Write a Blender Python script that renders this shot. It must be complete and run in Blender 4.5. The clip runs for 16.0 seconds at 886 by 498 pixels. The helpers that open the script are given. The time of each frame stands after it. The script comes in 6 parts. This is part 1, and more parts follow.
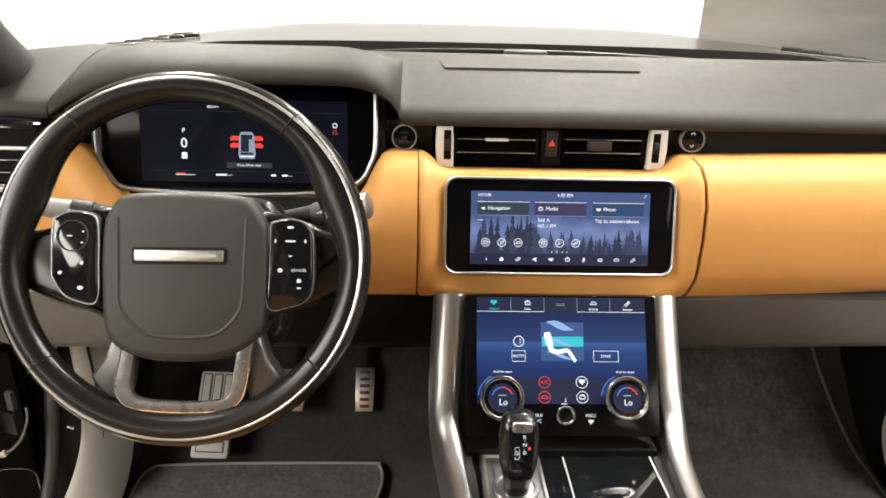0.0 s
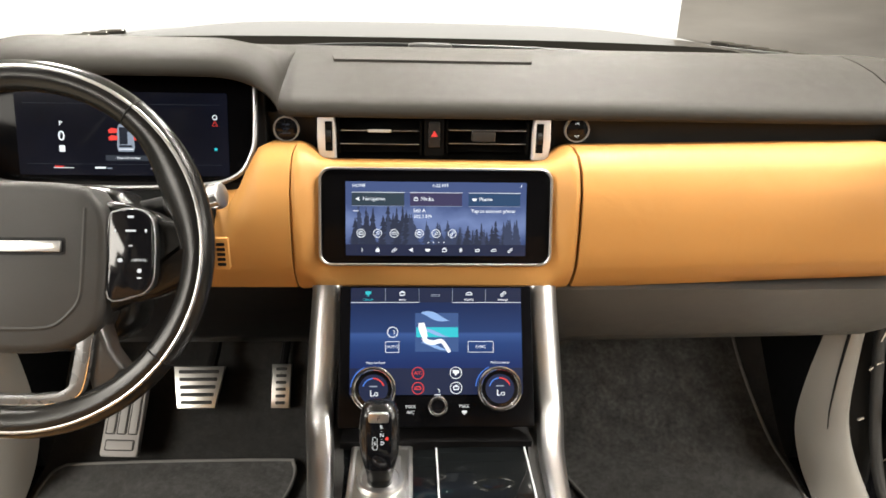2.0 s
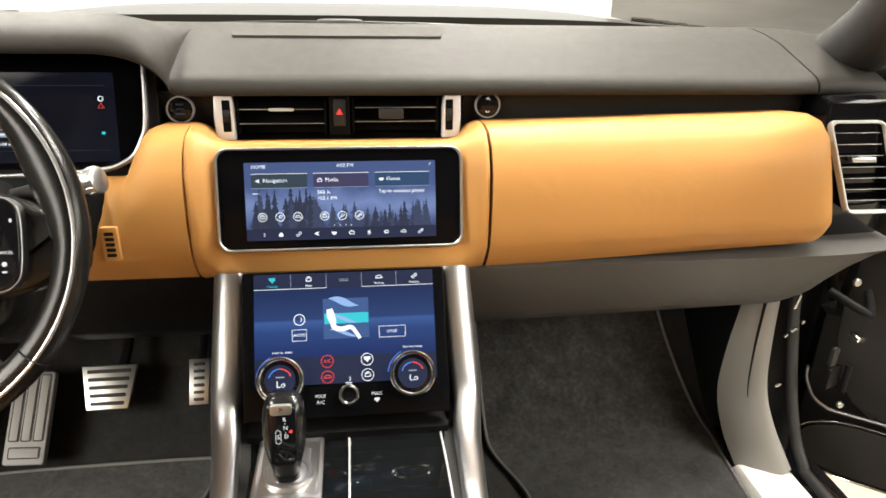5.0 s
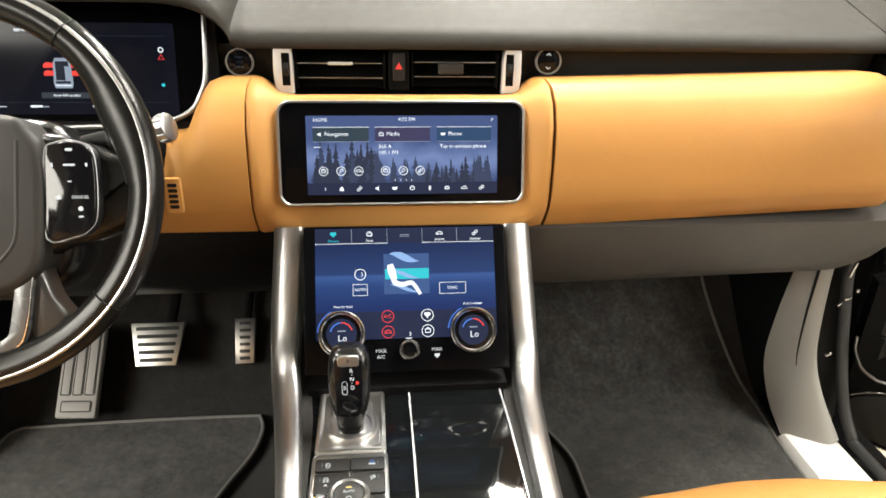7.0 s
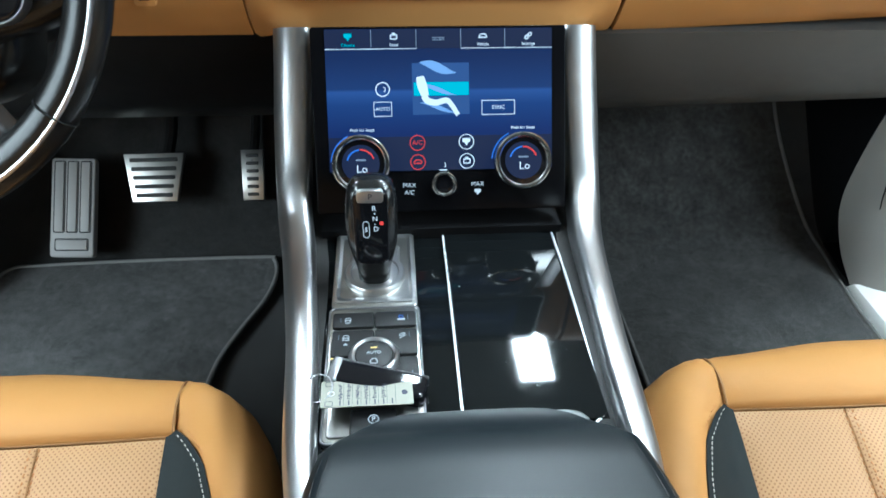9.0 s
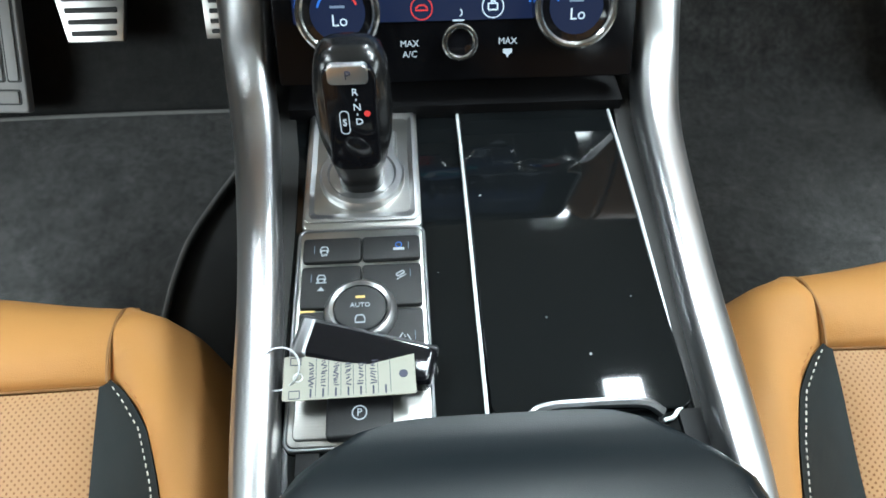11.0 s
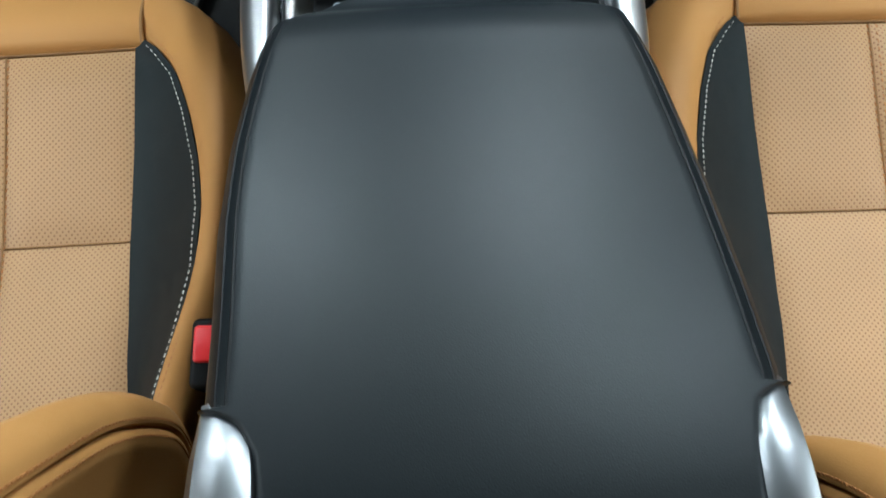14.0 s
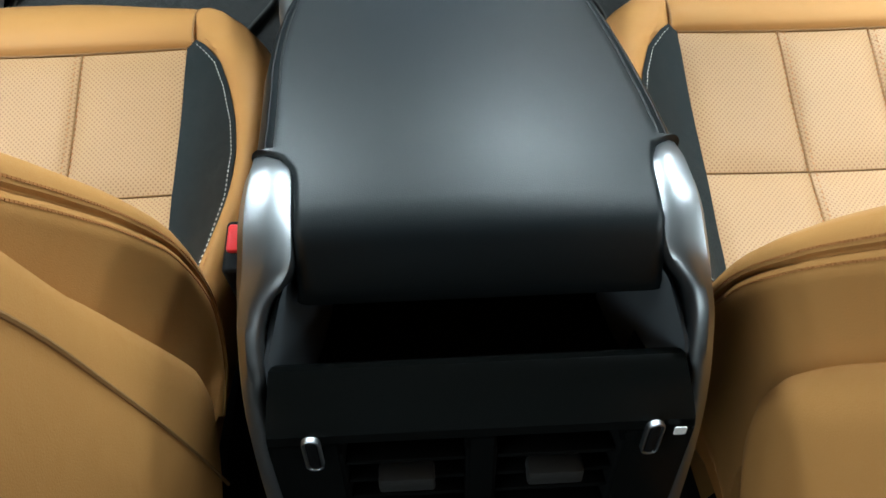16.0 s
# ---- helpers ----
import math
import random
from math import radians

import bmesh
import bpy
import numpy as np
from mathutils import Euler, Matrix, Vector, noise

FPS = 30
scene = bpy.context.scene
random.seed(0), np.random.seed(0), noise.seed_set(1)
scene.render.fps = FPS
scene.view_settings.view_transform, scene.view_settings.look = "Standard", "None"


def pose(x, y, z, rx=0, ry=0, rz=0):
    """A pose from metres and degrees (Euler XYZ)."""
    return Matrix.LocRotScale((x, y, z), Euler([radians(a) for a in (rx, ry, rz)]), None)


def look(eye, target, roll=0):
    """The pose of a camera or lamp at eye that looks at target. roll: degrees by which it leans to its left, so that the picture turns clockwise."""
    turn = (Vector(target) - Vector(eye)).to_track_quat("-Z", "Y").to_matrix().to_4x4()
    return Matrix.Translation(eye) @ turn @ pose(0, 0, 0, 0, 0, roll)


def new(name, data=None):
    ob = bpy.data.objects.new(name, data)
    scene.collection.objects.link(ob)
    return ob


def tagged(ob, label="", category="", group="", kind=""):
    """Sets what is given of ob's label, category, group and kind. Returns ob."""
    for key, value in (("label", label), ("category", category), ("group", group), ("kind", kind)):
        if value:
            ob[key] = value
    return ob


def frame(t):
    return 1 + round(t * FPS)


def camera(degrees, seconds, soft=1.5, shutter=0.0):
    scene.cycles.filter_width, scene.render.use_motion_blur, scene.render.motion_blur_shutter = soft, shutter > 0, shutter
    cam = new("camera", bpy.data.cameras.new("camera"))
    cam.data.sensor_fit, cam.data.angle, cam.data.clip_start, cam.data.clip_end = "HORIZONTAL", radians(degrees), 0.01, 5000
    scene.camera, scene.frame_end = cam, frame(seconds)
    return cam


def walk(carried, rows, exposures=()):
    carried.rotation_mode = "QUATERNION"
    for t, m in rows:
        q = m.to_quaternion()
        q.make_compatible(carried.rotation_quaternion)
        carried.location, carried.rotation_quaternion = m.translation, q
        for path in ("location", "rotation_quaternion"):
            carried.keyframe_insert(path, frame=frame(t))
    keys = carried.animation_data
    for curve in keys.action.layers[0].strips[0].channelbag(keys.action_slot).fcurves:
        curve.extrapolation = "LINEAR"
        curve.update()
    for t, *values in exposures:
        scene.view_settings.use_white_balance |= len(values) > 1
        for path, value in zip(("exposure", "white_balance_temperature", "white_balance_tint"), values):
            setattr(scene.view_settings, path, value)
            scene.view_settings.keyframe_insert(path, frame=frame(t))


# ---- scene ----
cam = camera(66.3, 16.0, soft=1.6, shutter=0.25)
PATH = [
    (0, (-0.193, 0.13, 1.073), (-0.116, 1.978, 0.314), 1.6),
    (0.5, (-0.158, 0.13, 1.068), (-0.081, 1.979, 0.309), 1.6),
    (1, (-0.12, 0.129, 1.066), (-0.04, 1.978, 0.308), 1.6),
    (1.5, (-0.078, 0.124, 1.064), (0.006, 1.975, 0.311), 1.5),
    (2, (-0.036, 0.123, 1.061), (0.063, 1.973, 0.308), 1.4),
    (2.5, (0.005, 0.123, 1.058), (0.127, 1.972, 0.306), 1.3),
    (3, (0.046, 0.126, 1.053), (0.201, 1.972, 0.299), 1.2),
    (3.2, (0.06, 0.128, 1.052), (0.23, 1.971, 0.295), 1.2),
    (4.1, (0.088, 0.136, 1.047), (0.335, 1.97, 0.272), 1.2),
    (5.5, (-0.028, 0.147, 1.041), (0.225, 1.967, 0.25), 1.3),
    (6, (-0.038, 0.142, 1.039), (0.203, 1.961, 0.242), 1.3),
    (6.5, (-0.043, 0.145, 1.034), (0.178, 1.958, 0.219), 1.4),
    (7, (-0.039, 0.149, 1.016), (0.162, 1.947, 0.164), 1.5),
    (7.5, (-0.041, 0.17, 0.994), (0.137, 1.938, 0.074), 1.5),
    (8, (-0.044, 0.199, 0.969), (0.116, 1.914, -0.046), 1.5),
    (8.5, (-0.046, 0.235, 0.945), (0.1, 1.878, -0.186), 1.4),
    (9, (-0.048, 0.28, 0.921), (0.087, 1.838, -0.327), 1.3),
    (9.2, (-0.047, 0.3, 0.915), (0.083, 1.816, -0.384), 1.3),
    (11.3, (-0.038, 0.469, 0.827), (0.044, 1.599, -0.821), 0.8),
    (11.5, (-0.041, 0.471, 0.819), (0.034, 1.57, -0.851), 0.6),
    (12, (-0.043, 0.448, 0.816), (0.026, 1.464, -0.905), 0.6),
    (12.5, (-0.033, 0.391, 0.831), (0.034, 1.341, -0.928), 0.8),
    (13, (-0.031, 0.343, 0.843), (0.03, 1.26, -0.934), 0.6),
    (13.5, (-0.029, 0.29, 0.847), (0.029, 1.192, -0.937), 0.5),
    (14, (-0.013, 0.244, 0.848), (0.02, 1.117, -0.951), -0.7),
    (14.5, (0.001, 0.188, 0.84), (0.033, 1.059, -0.96), -0.8),
    (15, (0.005, 0.133, 0.819), (0.047, 1.014, -0.976), -0.3),
    (15.5, (-0.019, 0.084, 0.836), (0.024, 1.143, -0.86), -0.6),
    (16, (-0.016, 0.036, 0.844), (0.038, 1.247, -0.747), -0.4),
]
EXPOSURES = [(0, 0.42, 6700, 9), (5.5, 0.46, 6700, 8), (7.0, 0.46, 6700, 7), (7.5, 0.38, 6400, 6), (8.0, 0.26, 5420, 0), (8.5, 0.2, 5150, -3), (9.0, 0.2, 5020, -4), (11.5, 0.05, 5500, 0), (12.0, -0.04, 5650, 2), (12.5, -0.27, 5850, 4), (13.5, -0.48, 5350, -1), (14.0, -0.46, 5150, -3), (14.5, -0.20, 4880, -6), (15, -0.16, 4900, -7), (15.5, 0.0, 5200, -5), (16, -0.02, 5200, -5)]
walk(cam, [(t, look(eye, target, roll)) for t, eye, target, roll in PATH], EXPOSURES)

# ---- light: a showroom with a glowing white front wall and overhead area lights ----
world = bpy.data.worlds.new("showroom_air")
world.use_nodes = True
world.node_tree.nodes["Background"].inputs["Color"].default_value = (1.0, 0.95, 0.88, 1)
world.node_tree.nodes["Background"].inputs["Strength"].default_value = 0.15
scene.world = world


def area(name, place, target, sx, sy, watts, colour=(1, 0.96, 0.89)):
    lamp = bpy.data.lights.new(name, "AREA")
    lamp.shape, lamp.size, lamp.size_y, lamp.energy, lamp.color = "RECTANGLE", sx, sy, watts, colour
    ob = new(name, lamp)
    ob.matrix_world = look(place, target)
    return ob


# only the first two follow lid reflections; the rest are added to light the cabin
OVERHEAD_LIGHTS = [(0.64, 2.92, 0.17, 0.85, 145), (0.80, 1.50, 0.15, 0.25, 38), (-1.2, 2.75, 0.32, 0.8, 150), (-4.0, -2.2, 2.0, 5.5, 720),
                 (4.0, -1.9, 2.0, 5.5, 520), (1.42, 1.0, 0.3, 0.9, 90), (-1.42, 0.85, 0.3, 0.9, 55)]
ROOM_TOP, GROUND = 2.75, -0.36
for lx, ly, sx, sy, w in OVERHEAD_LIGHTS:
    area("overhead_light", (lx, ly, ROOM_TOP - 0.05), (lx, ly + 0.001, 0), sx, sy, w)

# ---- materials ----
def nodes_of(name):
    m = bpy.data.materials.new(name)
    m.use_nodes = True
    t = m.node_tree
    return m, t.nodes, t.links, t.nodes["Principled BSDF"]


def material(name, colour, rough=0.5, metal=0.0, vary=0.12, coarse=9.0, grain=0.0, grain_scale=900.0, kind="noise",
             coat=0.0, rough_vary=0.08, sheen=0.0, specular=0.5, stretch=(1, 1, 1), patch=0.0, wrinkle=0.0):
    """A surface with slow colour change, uneven gloss and a fine relief."""
    m, n, l, b = nodes_of(name)
    co = n.new("ShaderNodeTexCoord")
    mp = n.new("ShaderNodeMapping")
    mp.inputs["Scale"].default_value = stretch
    l.new(co.outputs["Object"], mp.inputs["Vector"])
    big = n.new("ShaderNodeTexNoise")
    big.inputs["Scale"].default_value, big.inputs["Detail"].default_value = coarse, 5
    l.new(mp.outputs["Vector"], big.inputs["Vector"])
    ramp = n.new("ShaderNodeMix")
    ramp.data_type = "RGBA"
    ramp.inputs[6].default_value = (*[c * (1 - vary) for c in colour], 1)
    ramp.inputs[7].default_value = (*[min(1, c * (1 + vary)) for c in colour], 1)
    l.new(big.outputs["Fac"], ramp.inputs[0])
    last = ramp.outputs[2]
    if patch:
        wide = n.new("ShaderNodeTexNoise")
        wide.inputs["Scale"].default_value, wide.inputs["Detail"].default_value = 24, 9
        wide.inputs["Roughness"].default_value = 0.72
        l.new(co.outputs["Object"], wide.inputs["Vector"])
        wr = n.new("ShaderNodeMapRange")
        wr.inputs["From Min"].default_value, wr.inputs["From Max"].default_value = 0.35, 0.68
        wr.inputs["To Min"].default_value, wr.inputs["To Max"].default_value = 1 - patch, 1 + patch
        l.new(wide.outputs["Fac"], wr.inputs["Value"])
        mul = n.new("ShaderNodeMix")
        mul.data_type, mul.blend_type = "RGBA", "MULTIPLY"
        mul.inputs[0].default_value = 1
        l.new(last, mul.inputs[6])
        l.new(wr.outputs["Result"], mul.inputs[7])
        last = mul.outputs[2]
    l.new(last, b.inputs["Base Color"])
    mid = n.new("ShaderNodeTexNoise")
    mid.inputs["Scale"].default_value, mid.inputs["Detail"].default_value = coarse * 7, 6
    l.new(mp.outputs["Vector"], mid.inputs["Vector"])
    rr = n.new("ShaderNodeMapRange")
    rr.inputs["To Min"].default_value, rr.inputs["To Max"].default_value = max(0.01, rough - rough_vary), min(1, rough + rough_vary)
    l.new(mid.outputs["Fac"], rr.inputs["Value"])
    l.new(rr.outputs["Result"], b.inputs["Roughness"])
    b.inputs["Metallic"].default_value = metal
    b.inputs["Coat Weight"].default_value = coat
    b.inputs["Coat Roughness"].default_value = 0.03
    b.inputs["Specular IOR Level"].default_value = specular
    b.inputs["Sheen Weight"].default_value = sheen
    if wrinkle:
        wn = n.new("ShaderNodeTexNoise")
        wn.inputs["Scale"].default_value, wn.inputs["Detail"].default_value = 16, 3
        wn.inputs["Distortion"].default_value = 0.8
        l.new(co.outputs["Object"], wn.inputs["Vector"])
        wb = n.new("ShaderNodeBump")
        wb.inputs["Strength"].default_value, wb.inputs["Distance"].default_value = wrinkle, 0.012
        l.new(wn.outputs["Fac"], wb.inputs["Height"])
        l.new(wb.outputs["Normal"], b.inputs["Normal"])
    if grain:
        if kind == "leather":
            tx = n.new("ShaderNodeTexVoronoi")
            tx.feature = "DISTANCE_TO_EDGE"
            out = tx.outputs["Distance"]
        else:
            tx = n.new("ShaderNodeTexNoise")
            tx.inputs["Detail"].default_value = 4
            out = tx.outputs["Fac"]
        tx.inputs["Scale"].default_value = grain_scale
        l.new(mp.outputs["Vector"], tx.inputs["Vector"])
        bp = n.new("ShaderNodeBump")
        bp.inputs["Strength"].default_value, bp.inputs["Distance"].default_value = grain, 0.001
        l.new(out, bp.inputs["Height"])
        if wrinkle:
            l.new(wb.outputs["Normal"], bp.inputs["Normal"])
        l.new(bp.outputs["Normal"], b.inputs["Normal"])
    return m


def dusty(name, colour, rough):
    """Polished black with scattered specks of dust."""
    m, n, l, b = nodes_of(name)
    co = n.new("ShaderNodeTexCoord")
    vo = n.new("ShaderNodeTexVoronoi")
    vo.inputs["Scale"].default_value = 95
    l.new(co.outputs["Object"], vo.inputs["Vector"])
    size = n.new("ShaderNodeMapRange")
    size.inputs["From Min"].default_value, size.inputs["From Max"].default_value = 0.05, 0.10
    size.inputs["To Min"].default_value, size.inputs["To Max"].default_value = 1, 0
    l.new(vo.outputs["Distance"], size.inputs["Value"])
    pick = n.new("ShaderNodeSeparateColor")
    l.new(vo.outputs["Color"], pick.inputs[0])
    some = n.new("ShaderNodeMapRange")
    some.inputs["From Min"].default_value, some.inputs["From Max"].default_value = 0.80, 0.98
    l.new(pick.outputs[0], some.inputs["Value"])
    mul = n.new("ShaderNodeMath")
    mul.operation = "MULTIPLY"
    l.new(size.outputs["Result"], mul.inputs[0])
    l.new(some.outputs["Result"], mul.inputs[1])
    mix = n.new("ShaderNodeMix")
    mix.data_type = "RGBA"
    mix.inputs[6].default_value, mix.inputs[7].default_value = (*colour, 1), (0.30, 0.31, 0.32, 1)
    l.new(mul.outputs[0], mix.inputs[0])
    l.new(mix.outputs[2], b.inputs["Base Color"])
    sm = n.new("ShaderNodeTexNoise")
    sm.inputs["Scale"].default_value, sm.inputs["Detail"].default_value = 18, 4
    l.new(co.outputs["Object"], sm.inputs["Vector"])
    rr = n.new("ShaderNodeMapRange")
    rr.inputs["To Min"].default_value, rr.inputs["To Max"].default_value = rough * 0.5, rough * 1.8
    l.new(sm.outputs["Fac"], rr.inputs["Value"])
    l.new(rr.outputs["Result"], b.inputs["Roughness"])
    b.inputs["Specular IOR Level"].default_value = 0.22
    return m


def perforated(name, colour, pitch=0.0052, radius=0.00085):
    """Leather with staggered rows of small punched holes."""
    m, n, l, b = nodes_of(name)
    co = n.new("ShaderNodeTexCoord")
    sp = n.new("ShaderNodeSeparateXYZ")
    l.new(co.outputs["Object"], sp.inputs[0])

    def op(kind, a, c=None):
        q = n.new("ShaderNodeMath")
        q.operation = kind
        for i, v in enumerate((a, c)):
            if v is None:
                continue
            if isinstance(v, (int, float)):
                q.inputs[i].default_value = v
            else:
                l.new(v, q.inputs[i])
        return q.outputs[0]

    def cell(v, shift):
        return op("SUBTRACT", op("FLOORED_MODULO", op("ADD", v, shift), pitch), pitch / 2)

    def dots(sx, sy):
        cx, cy = cell(sp.outputs["X"], sx), cell(sp.outputs["Y"], sy)
        return op("SQRT", op("ADD", op("MULTIPLY", cx, cx), op("MULTIPLY", cy, cy)))

    near = op("MINIMUM", dots(0, 0), dots(pitch / 2, pitch / 2))
    hole = n.new("ShaderNodeMapRange")
    hole.inputs["From Min"].default_value, hole.inputs["From Max"].default_value = radius * 0.6, radius * 1.3
    l.new(near, hole.inputs["Value"])
    big = n.new("ShaderNodeTexNoise")
    big.inputs["Scale"].default_value = 8
    l.new(co.outputs["Object"], big.inputs["Vector"])
    tint = n.new("ShaderNodeMix")
    tint.data_type = "RGBA"
    tint.inputs[6].default_value = (*[c * 0.9 for c in colour], 1)
    tint.inputs[7].default_value = (*[c * 1.1 for c in colour], 1)
    l.new(big.outputs["Fac"], tint.inputs[0])
    mix = n.new("ShaderNodeMix")
    mix.data_type = "RGBA"
    mix.inputs[6].default_value = (colour[0] * 0.58, colour[1] * 0.48, colour[2] * 0.42, 1)
    l.new(tint.outputs[2], mix.inputs[7])
    l.new(hole.outputs["Result"], mix.inputs[0])
    l.new(mix.outputs[2], b.inputs["Base Color"])
    b.inputs["Roughness"].default_value = 0.48
    b.inputs["Specular IOR Level"].default_value = 0.24
    bp = n.new("ShaderNodeBump")
    bp.inputs["Strength"].default_value, bp.inputs["Distance"].default_value = 0.5, 0.0008
    l.new(hole.outputs["Result"], bp.inputs["Height"])
    l.new(bp.outputs["Normal"], b.inputs["Normal"])
    return m


def glow(name, colour, strength=1.0):
    m, n, l, b = nodes_of(name)
    b.inputs["Base Color"].default_value = (0.01, 0.01, 0.01, 1)
    b.inputs["Roughness"].default_value = 0.2
    b.inputs["Specular IOR Level"].default_value = 0.1
    b.inputs["Emission Color"].default_value = (*colour, 1)
    b.inputs["Emission Strength"].default_value = strength
    return m


def display_glow(name, low, high, scale, strength, stretch=(1, 1, 1)):
    """A lit display whose picture is a soft cloudy gradient."""
    m, n, l, b = nodes_of(name)
    co = n.new("ShaderNodeTexCoord")
    mp = n.new("ShaderNodeMapping")
    mp.inputs["Scale"].default_value = stretch
    l.new(co.outputs["Object"], mp.inputs["Vector"])
    tx = n.new("ShaderNodeTexNoise")
    tx.inputs["Scale"].default_value, tx.inputs["Detail"].default_value = scale, 4
    l.new(mp.outputs["Vector"], tx.inputs["Vector"])
    mr = n.new("ShaderNodeMapRange")
    mr.inputs["From Min"].default_value, mr.inputs["From Max"].default_value = 0.3, 0.7
    l.new(tx.outputs["Fac"], mr.inputs["Value"])
    mix = n.new("ShaderNodeMix")
    mix.data_type = "RGBA"
    mix.inputs[6].default_value, mix.inputs[7].default_value = (*low, 1), (*high, 1)
    l.new(mr.outputs["Result"], mix.inputs[0])
    l.new(mix.outputs[2], b.inputs["Emission Color"])
    b.inputs["Emission Strength"].default_value = strength
    b.inputs["Base Color"].default_value = (0.006, 0.006, 0.008, 1)
    b.inputs["Roughness"].default_value = 0.08
    b.inputs["Specular IOR Level"].default_value = 0.08
    return m


def graded_glow(name, stops, cloud=0.0, scale=12):
    """A lit display whose picture runs from bottom to top through the stops."""
    m, n, l, b = nodes_of(name)
    co = n.new("ShaderNodeTexCoord")
    sp = n.new("ShaderNodeSeparateXYZ")
    l.new(co.outputs["Generated"], sp.inputs[0])
    tx = n.new("ShaderNodeTexNoise")
    tx.inputs["Scale"].default_value, tx.inputs["Detail"].default_value = scale, 5
    l.new(co.outputs["Object"], tx.inputs["Vector"])
    add = n.new("ShaderNodeMath")
    add.operation = "MULTIPLY_ADD"
    l.new(tx.outputs["Fac"], add.inputs[0])
    add.inputs[1].default_value = cloud
    l.new(sp.outputs["Z"], add.inputs[2])
    rp = n.new("ShaderNodeValToRGB")
    for i, (at, c) in enumerate(stops):
        e = rp.color_ramp.elements[i] if i < 2 else rp.color_ramp.elements.new(at)
        e.position, e.color = at, (*c, 1)
    l.new(add.outputs[0], rp.inputs["Fac"])
    l.new(rp.outputs["Color"], b.inputs["Emission Color"])
    b.inputs["Emission Strength"].default_value = 1.0
    b.inputs["Base Color"].default_value = (0.006, 0.006, 0.008, 1)
    b.inputs["Roughness"].default_value = 0.08
    b.inputs["Specular IOR Level"].default_value = 0.08
    return m


